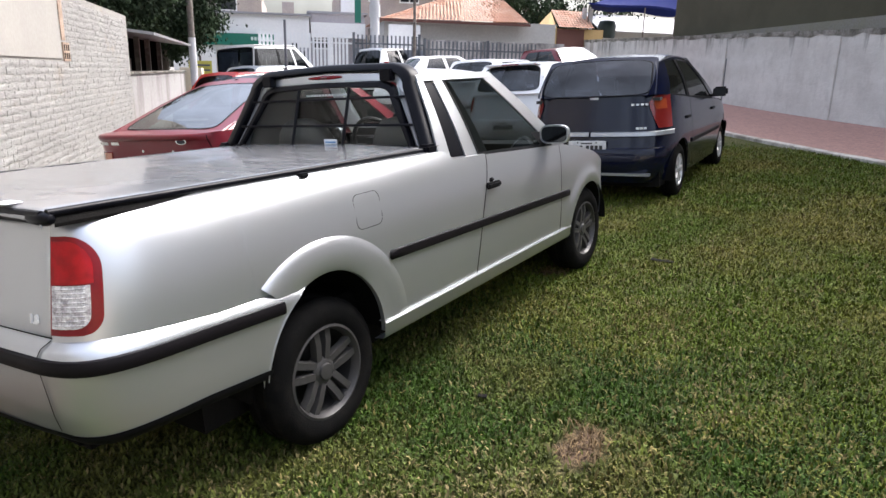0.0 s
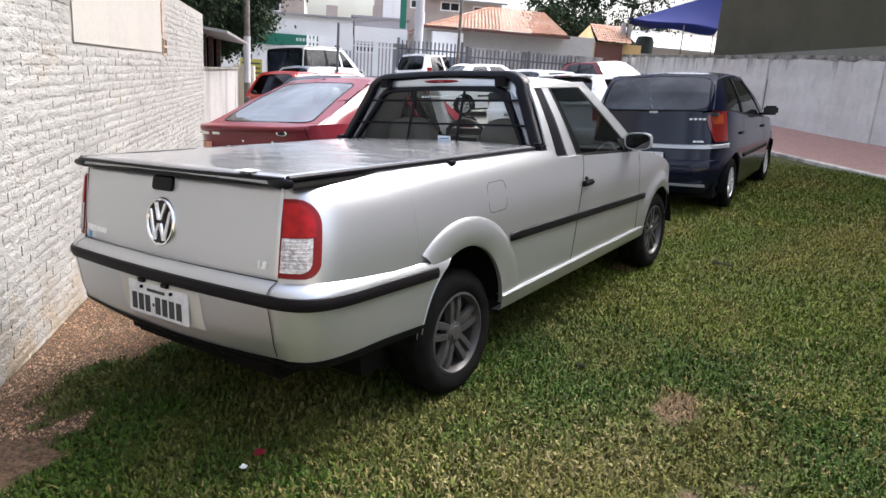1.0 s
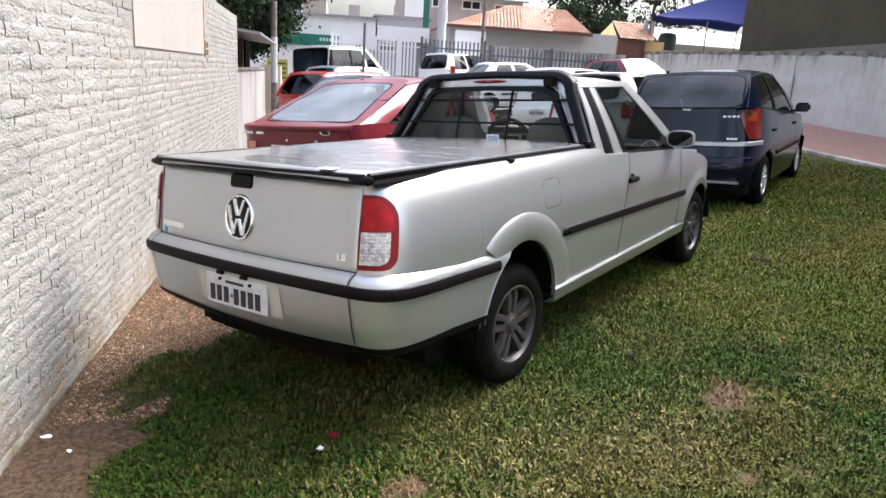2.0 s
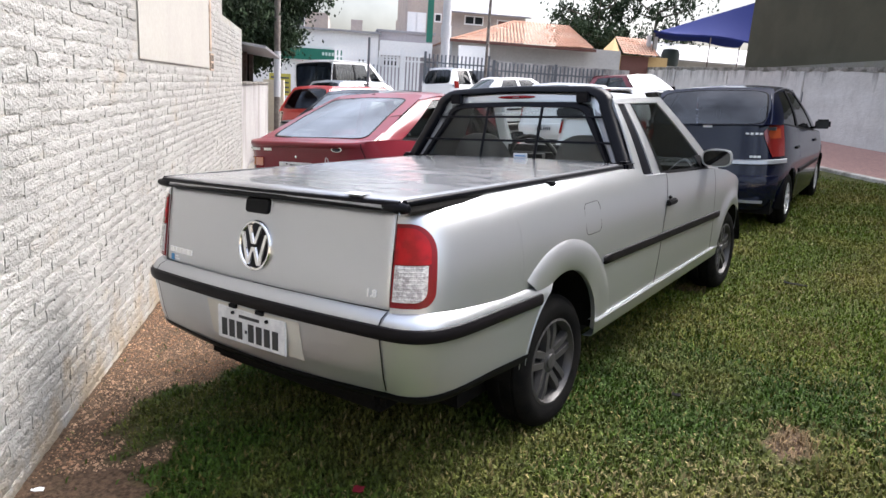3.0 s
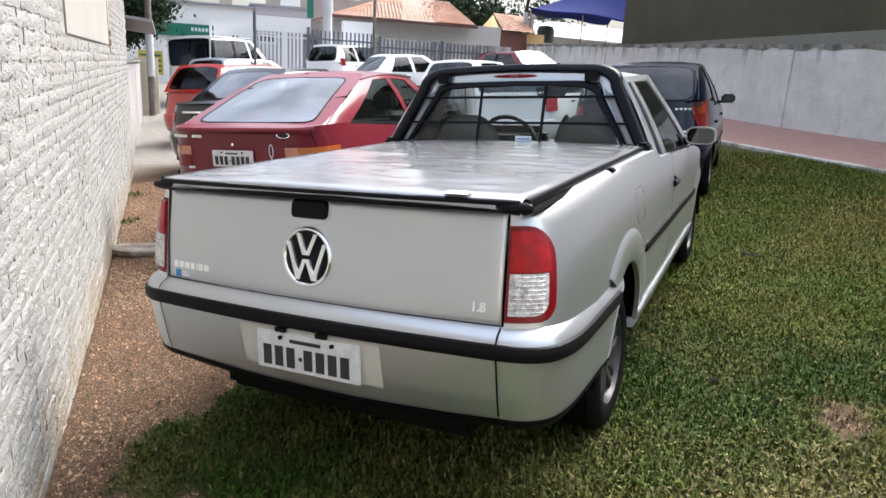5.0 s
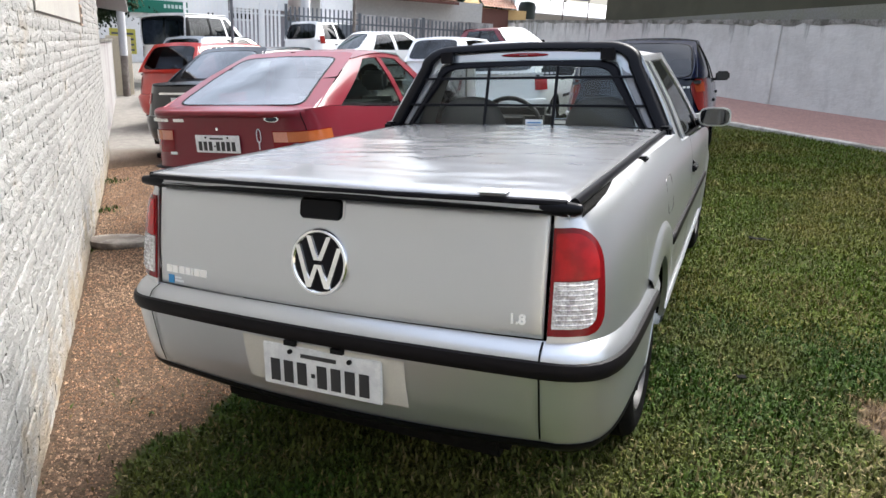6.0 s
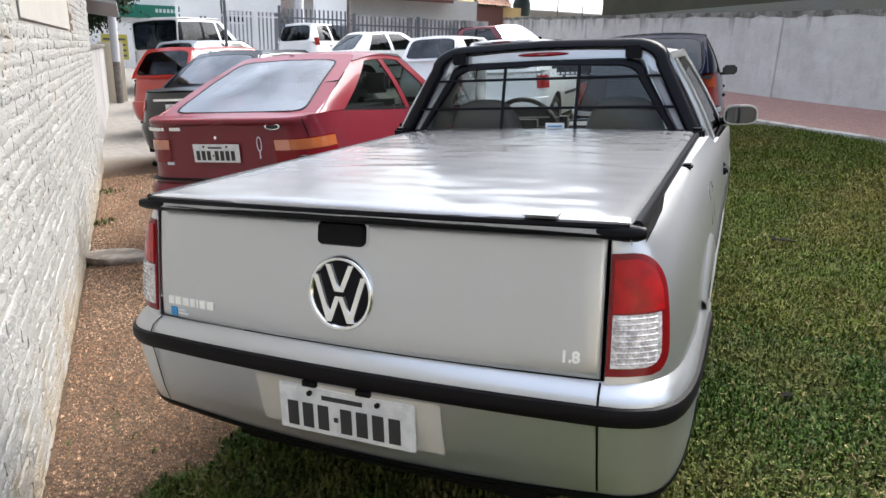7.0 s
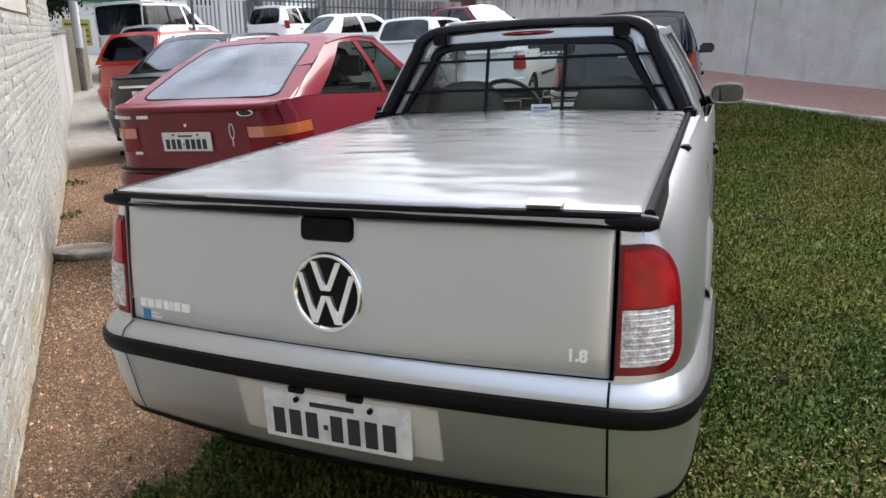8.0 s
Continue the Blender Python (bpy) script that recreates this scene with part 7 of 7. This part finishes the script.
fence("bar_fence", 4.75, 8.9, 20, 0.2, 2.55, FENCE_GREY, "dark grey steel bar gate at the street", 0.14, 0.05, 0.0)


def building(name, v0, v1, u0, u1, z1, mat, label, windows=(), z0=-0.8, roof=None, category="building"):
    b = thing(name, LM @ Matrix.Translation(((v0 + v1) / 2, u0, 0)), label, category)
    w = (v1 - v0) / 2
    part("wall", box(-w, w, 0, u1 - u0, z0, z1), mat, b, smooth=0)
    for x0, x1, wz0, wz1, *gm in windows:
        pane = part("window", box(x0 - (v0 + v1) / 2, x1 - (v0 + v1) / 2, -0.04, 0.02, wz0, wz1), gm[0] if gm else DARK_PANE, b)
        part("window_frame", box(x0 - (v0 + v1) / 2 - 0.06, x1 - (v0 + v1) / 2 + 0.06, -0.03, -0.01, wz0 - 0.06, wz1 + 0.06), HOUSE_WHITE, pane)
    if roof:
        part("roof_edge", box(-w - 0.12, w + 0.12, -0.15, u1 - u0 + 0.1, z1, z1 + roof), SLATE, b)
    return b


def tiled_slope(parent, a, b_, c, d, nrow, ncol):
    """Rows of rounded tiles over a slope with corners a b (eave) and d c (ridge)."""
    a, b_, c, d = map(Vector, (a, b_, c, d))
    bm = bmesh.new()
    up = (b_ - a).cross(d - a).normalized()
    for j in range(nrow):
        l0, r0 = a.lerp(d, j / nrow), b_.lerp(c, j / nrow)
        l1, r1 = a.lerp(d, (j + 1.15) / nrow), b_.lerp(c, (j + 1.15) / nrow)
        n_ = max(1, round(ncol * (r0 - l0).length / (b_ - a).length))
        for i in range(n_):
            p = [l0.lerp(r0, i / n_), l0.lerp(r0, (i + 0.5) / n_), l0.lerp(r0, (i + 1) / n_)]
            q = [l1.lerp(r1, i / n_), l1.lerp(r1, (i + 0.5) / n_), l1.lerp(r1, (i + 1) / n_)]
            jit = up * crng.uniform(0.0, 0.012)
            add_grid(bm, [[p[0] + jit, p[1] + up * 0.022 + jit, p[2] + jit], [q[0] - up * 0.02, q[1] + up * 0.012, q[2] - up * 0.02]])
    return part("roof_tiles", bm, TERRACOTTA, parent, "weathered terracotta roof tiles", smooth=0)


house = building("bungalow", 3.9, 9.3, 24, 30, 3.38, HOUSE_GREY, "pale bungalow with a weathered terracotta hip roof")
hx = -6.6
tiled_slope(house, (3.72 + hx, -0.5, 3.42), (9.62 + hx, -0.5, 3.46), (9.5 + hx, 2.6, 4.57), (6.95 + hx, 2.6, 4.60), 18, 40)
tiled_slope(house, (3.72 + hx, 6.0, 3.42), (3.72 + hx, -0.5, 3.42), (6.95 + hx, 2.6, 4.60), (6.95 + hx, 3.0, 4.60), 14, 26)
tiled_slope(house, (9.62 + hx, -0.5, 3.46), (9.8 + hx, 6.0, 3.42), (9.5 + hx, 3.0, 4.57), (9.5 + hx, 2.6, 4.57), 12, 24)
part("gutter", box(3.68 + hx, 9.66 + hx, -0.56, -0.46, 3.32, 3.42), RUST, house)
building("garden_wall", 3.7, 4.78, 21.0, 21.3, 3.05, HOUSE_WHITE, "white garden wall beside the fence", category="wall")
building("side_wall", 4.9, 10.75, 22.5, 22.8, 2.66, STREAKED, "stained grey boundary wall with dark streaks", category="wall")
building("rear_wing", 9.32, 10.95, 24.05, 29, 3.48, HOUSE_GREY, "pale grey side wing of the bungalow")
gh = building("ochre_house", 11.0, 13.6, 25.2, 29, 3.42, OCHRE, "ochre house with a tiled roof and a rust brown gate")
tiled_slope(gh, (-0.85, -0.3, 3.46), (0.75, -0.3, 3.44), (1.25, 1.9, 4.30), (-0.42, 1.9, 4.33), 8, 12)
part("gate", box(-0.83, 0.40, -0.06, 0.0, 0.0, 3.4), RUST, gh, "rust brown sheet gate")
part("gable", grid([[(-1.3, 0.0, 3.3), (-0.85, -0.02, 3.42)], [(-1.25, 1.2, 3.62), (-0.45, 1.85, 4.27)]]), OCHRE, gh, solid=0.12, inside=(0, 2, 3))

shop = building("white_shop", -4.2, 1.1, 26, 33, 3.55, HOUSE_WHITE, "white single-storey shop with a green sign board", [(-0.1, 0.9, 1.9, 2.2), (0.3, 0.6, 2.25, 2.5)], roof=0.08)
sg = part("sign_board", box(-2.05, 1.24, -0.12, -0.02, 2.34, 2.80), GREEN_SIGN, shop, "green sign board with pale lettering bars")
bm = bmesh.new()
for k in range(6):
    add_box(bm, 0.35 + k * 0.13, 0.44 + k * 0.13, -0.135, -0.121, 2.55, 2.68)
part("sign_lettering", bm, SIGN_INK, sg, smooth=0)
# shade behind the picket fence, put in as a grey-blue panel
part("lower_front_shade", box(0.5, 2.65, -0.03, 0.0, 0.0, 2.33), HOUSE_BLUE, shop, "grey-blue panel standing in for the shade behind the pickets")
part("roof_hut", box(1.55, 2.08, 4.0, 5.0, 3.6, 4.42), HOUSE_BRICK, shop)
gshop = building("grey_shop", 1.15, 3.4, 26.5, 33, 3.72, HOUSE_MAUVE, "low mauve grey building with a white band beside the shop", [(1.3, 2.0, 2.36, 2.66)], roof=0.08)
part("white_front", box(-1.1, 1.1, -0.5, -0.02, 2.76, 3.34), HOUSE_WHITE, gshop, "white band over the front")
building("pale_block", -5.0, -1.22, 38, 46, 5.38, HOUSE_BRICK, "pinkish block of flats far behind the shop", [(-3.6, -2.6, 4.6, 5.6)])
two = building("two_storey_house", 2.7, 8.65, 31, 38, 5.24, HOUSE_BRICK, "unpainted pinkish two-storey house with small windows", [(4.1, 4.35, 4.75, 5.05), (5.6, 6.0, 4.75, 5.07), (6.07, 6.45, 4.75, 5.07), (7.25, 7.8, 4.72, 4.98, RUST), (2.78, 3.12, 4.08, 5.02, HOUSE_WHITE), (3.2, 3.58, 4.08, 5.02, HOUSE_WHITE)])
part("roof", grid([[(-1.1, -0.45, 5.24), (3.15, -0.45, 5.24)], [(-1.1, 3.5, 6.6), (1.9, 3.5, 6.6)], [(-1.1, 7.4, 5.24), (3.15, 7.4, 5.24)]]), SLATE, two, "grey tiled roof", solid=0.08)
part("upper_block", box(-2.97, -1.1, 0.05, 6, 5.24, 7.2), HOUSE_BRICK, two)
right_house = building("white_house", 16.2, 24.0, 31, 38, 3.75, HOUSE_GREY, "white house with a pale sheet roof beyond the grey wall", [(18.2, 19.2, 2.6, 3.3)])
part("roof", grid([[(-4.2, -0.6, 3.78), (4.2, -0.6, 3.72)], [(-3.6, 3.2, 4.95), (4.2, 3.2, 4.75)], [(-4.2, 7.5, 3.7), (4.2, 7.5, 3.7)]]), PALE_ROOF, right_house, "pale sheet roof", solid=0.06)

tarp = thing("tarpaulin_canopy", LM @ Matrix.Translation((13.0, 25.6, 0)), "blue tarpaulin canopy on thin posts", "canopy")
rows = []
for i in span(0, 1, 11):
    row = []
    for j in span(0, 1, 13):
        front = 4.58 - 0.16 * j - 0.05 * math.sin(math.pi * j * 3)
        top = 4.62 + 1.9 * j
        k = i / 0.4 if i < 0.4 else 1 - (i - 0.4) / 0.6
        row.append((6.0 * j + 1.6 * i * (1 - j), mix(0.0, 3.0, i), mix(front, top, k) - 0.06 * math.sin(math.pi * k) + 0.02 * noise.noise(Vector((i * 5, j * 6, 0)))))
    rows.append(row)
part("sheet", grid(rows), TARP, tarp, solid=0.01, inside=(2, 1, 0))
part("valance", grid([[(6.0 * j, -0.012, 4.58 - 0.16 * j - 0.05 * math.sin(math.pi * j * 3) - k * 0.08) for j in span(0, 1, 25)] for k in (0.0, 0.5, 1.0)]), TARP, tarp, "hanging front edge of the tarpaulin", solid=0.01)
for px, py in ((0.05, 0.02), (2.7, 0.02), (5.9, 0.02), (5.9, 2.9)):
    part("post", tube([(px, py, -0.2), (px, py, 4.46)], 0.03, 8), WOOD_DARK, tarp)
for v_, z_ in ((13.1, 4.40), (13.4, 4.36)):
    cp = thing("concrete_post", LM @ Matrix.Translation((v_, 26.2, 0)), "pale square concrete post behind the grey wall", "post")
    part("shaft", box(-0.08, 0.08, -0.08, 0.08, -0.4, z_), POLE_GREY, cp, bevel=0.008)
tank = thing("water_tank", LM @ Matrix.Translation((14.7, 27.2, 0)), "dark round water tank behind the grey wall", "tank")
part("shell", tube([(0, 0, 3.2), (0, 0, 3.3), (0, 0, 3.75), (0, 0, 3.95), (0, 0, 4.0)], [0.36, 0.40, 0.42, 0.34, 0.10], 18), TANK_GREEN, tank)
part("stand", box(-0.3, 0.3, -0.3, 0.3, -0.4, 3.2), POLE_GREY, tank)


def post(name, v, u, r, h, mat, label, category="pole", n=10):
    p = thing(name, LM @ Matrix.Translation((v, u, 0)), label, category)
    part("shaft", tube([(0, 0, -0.5), (0, 0, h)], [r * 1.1, r * 0.85], n), mat, p)
    return p


pole = post("utility_pole", 3.25, 21.5, 0.16, 9.0, POLE_GREY, "grey concrete utility pole behind the street fence")
part("band", tube([(0, 0, 3.3), (0, 0, 3.7)], 0.19, 10), POLE_GREY, pole)
bn = part("banner", box(-0.70, -0.48, -0.02, 0.02, 3.08, 5.4), GREEN_SIGN, pole, "dark green hanging banner")
post("thin_post", 4.05, 18.0, 0.05, 5.5, WOOD_DARK, "thin dark post by the fence")
old = post("timber_post", -2.12, 16.0, 0.08, 7.0, WOOD_DARK, "weathered timber pole in front of the tree")
part("pale_base", tube([(0, 0, 1.0), (0, 0, 2.2)], 0.092, 10), POLE_GREY, old)
post("fence_post", 0.25, 14.0, 0.035, 2.6, FENCE_GREY, "thin dark steel post")
yb = thing("yellow_board", LM @ Matrix.Translation((-2.25, 18.4, -0.1)), "yellow notice board with dark bars under the tree", "notice board")
part("board", box(-0.32, 0.32, -0.02, 0.02, 1.1, 1.75), YELLOW, yb)
bm = bmesh.new()
for k in range(4):
    add_box(bm, -0.27, 0.27, -0.032, -0.022, 1.18 + k * 0.14, 1.23 + k * 0.14)
part("lettering_bar", bm, FENCE_GREY, yb, smooth=0)
part("leg", box(-0.03, 0.03, 0.02, 0.05, -0.5, 1.9), WOOD_DARK, yb)


def tree(name, v, u, h, spread, label, leaves, low, seed, thin=0.0, leaf=0.16):
    """Tapered trunk, limbs, and a ragged crown of small leaves with gaps."""
    r = random.Random(seed)
    t = thing(name, LM @ Matrix.Translation((v, u, 0)), label, "tree")
    bm = bmesh.new()
    add_tube(bm, [(0, 0, -0.6), (0.05, 0.02, h * 0.3), (-0.06, 0.05, h * 0.62), (0.02, 0, h * 0.9)], [0.2, 0.16, 0.11, 0.03], 8)
    tips = []
    for k in range(16):
        a = r.uniform(0, 6.28)
        z0 = r.uniform(low, h * 0.8)
        rr = spread * r.uniform(0.45, 1.0)
        tip = Vector((rr * math.cos(a), rr * math.sin(a), min(h * 1.05, z0 + r.uniform(0.2, 0.9) * rr * 0.8)))
        midp = Vector((tip.x * 0.45, tip.y * 0.45, z0 + (tip.z - z0) * 0.35))
        add_tube(bm, [(0, 0, z0), midp, tip], [0.07, 0.045, 0.012], 5)
        tips += [tip, midp.lerp(tip, 0.55), midp]
    part("trunk", bm, BARK, t)
    pv_, pf_ = [], []
    for tip in tips:
        rad = r.uniform(0.35, 0.75) * spread * 0.42
        for _ in range(leaves // len(tips)):
            d = Vector((r.gauss(0, 1), r.gauss(0, 1), r.gauss(0, 0.75)))
            p = tip + d * rad * 0.55
            if noise.noise(p * 1.4) < thin:
                continue
            q = Euler((r.uniform(0, 6), r.uniform(0, 6), r.uniform(0, 6))).to_matrix()
            s = leaf * r.uniform(0.6, 1.4)
            k = len(pv_)
            for c in ((-0.5, 0, 0), (0, -0.28, 0.04), (0.5, 0, 0), (0, 0.28, 0.04)):
                pv_.append(p + q @ (Vector(c) * s))
            pf_.append((k, k + 1, k + 2, k + 3))
    me_ = bpy.data.meshes.new("crown")
    me_.from_pydata(pv_, [], pf_)
    me_.materials.append(LEAF)
    cr = new("crown", me_)
    cr.parent = t
    return t


tree("tree", -3.6, 20.0, 5.6, 2.6, "dense dark green tree behind the low wall", 42000, 1.6, 4, -0.40, 0.125)
tree("tree", -6.0, 18.5, 6.0, 2.6, "dense dark green tree behind the low wall", 36000, 1.5, 9, -0.40, 0.125)
tree("tree", -4.4, 15.0, 4.8, 2.0, "dark green tree beside the lean-to", 26000, 1.8, 21, -0.4, 0.13)
tree("tree", 14.0, 35, 8.6, 3.0, "tall thin-crowned tree far behind the houses", 7000, 4.2, 12, 0.06, 0.20)
tree("tree", 17.5, 35, 8.2, 3.0, "tall thin-crowned tree far behind the houses", 7000, 4.0, 15, 0.06, 0.20)
tree("tree", 12.6, 31, 5.6, 2.2, "round dark tree behind the ochre house", 9000, 2.4, 17, -0.25, 0.19)
tree("tree", 16.0, 40, 6.2, 2.0, "dark tree beyond the canopy", 7000, 2.4, 27, -0.2, 0.19)

# ---- bricks of the white wall ----
brick_rng = random.Random(11)
BH, BL = 0.060, 0.215


def brick_mesh(k):
    r = random.Random(100 + k)
    bm = bmesh.new()
    l, h = BL / 2 - r.uniform(-0.002, 0.003), BH / 2 - r.uniform(-0.001, 0.004)
    nx, nz = 6, 3
    skew, proud = r.uniform(-0.006, 0.006), r.uniform(0.001, 0.006)
    front = []
    for j in range(nz + 1):
        row = []
        for i in range(nx + 1):
            e = i in (0, nx) or j in (0, nz)
            x, z = l * (2 * i / nx - 1), h * (2 * j / nz - 1)
            x += r.uniform(-0.006, 0.006)
            z += r.uniform(-0.005, 0.005) + skew * x / l
            row.append(bm.verts.new((x, -0.5 * proud + r.uniform(-0.002, 0.002) if e else -proud - r.uniform(-0.002, 0.004), z)))
        front.append(row)
    for j in range(nz):
        for i in range(nx):
            f = bm.faces.new([front[j][i], front[j][i + 1], front[j + 1][i + 1], front[j + 1][i]])
            f.smooth = True
    rim = front[0][:-1] + [row[-1] for row in front[:-1]] + front[-1][:0:-1] + [row[0] for row in front[:0:-1]]
    rim = [bm.verts.new(v.co) for v in rim]
    back = [bm.verts.new((v.co.x * 1.01, 0.012, v.co.z * 1.02)) for v in rim]
    for i in range(len(rim)):
        k2 = (i + 1) % len(rim)
        f = bm.faces.new([rim[i], back[i], back[k2], rim[k2]])
        f.smooth = False
    bmesh.ops.recalc_face_normals(bm, faces=bm.faces[:])
    me_ = bpy.data.meshes.new("brick")
    bm.to_mesh(me_)
    bm.free()
    me_.materials.append(WALL_WHITE)
    return me_


brick_kinds = [brick_mesh(k) for k in range(14)]
rest_v, rest_f, single = [], [], 0
for row in range(-13, 52):
    z = row * BH + BH / 2
    course = brick_rng.uniform(-0.0025, 0.001)
    for col in range(-16, 34):
        s = col * BL + (BL / 2 if row % 2 else 0)
        if s > 7.0 or s < -3.2 or (s < 0.2 and z > 2.26) or (s > 4.6 and z > 2.12) or (PANEL[0] - 0.11 < s < PANEL[1] + 0.11 and z > PANEL[2] - 0.03) or (3.5 < s < 3.86 and 1.46 < z < 1.72):
            continue
        p = WM @ Vector((s, 0, 0))
        if z < height(p.x, p.y) - 0.02:
            continue
        k = brick_rng.randrange(14)
        m = Matrix.Translation((s + brick_rng.uniform(-0.002, 0.002), course + brick_rng.uniform(-0.002, 0.001), z + brick_rng.uniform(-0.004, 0.004))) @ Matrix.Rotation(radians(brick_rng.uniform(-1.0, 1.0)), 4, "Y")
        if -0.9 < s < 1.0 and -0.3 < z < 1.75 and single < 300 and brick_rng.random() < 0.9:
            ob = new("brick", brick_kinds[k])
            ob.parent = wall_white
            ob.matrix_local = m
            single += 1
        else:
            o = len(rest_v)
            src = brick_kinds[k]
            rest_v += [m @ v.co for v in src.vertices]
            rest_f += [[o + i for i in f.vertices] for f in src.polygons]
me = bpy.data.meshes.new("brickwork")
me.from_pydata(rest_v, [], rest_f)
me.materials.append(WALL_WHITE_REST)
me.polygons.foreach_set("use_smooth", [True] * len(rest_f))
bw = new("brickwork", me)
bw.parent = wall_white
tagged(bw, "whitewashed rough bricks", kind="stuff")
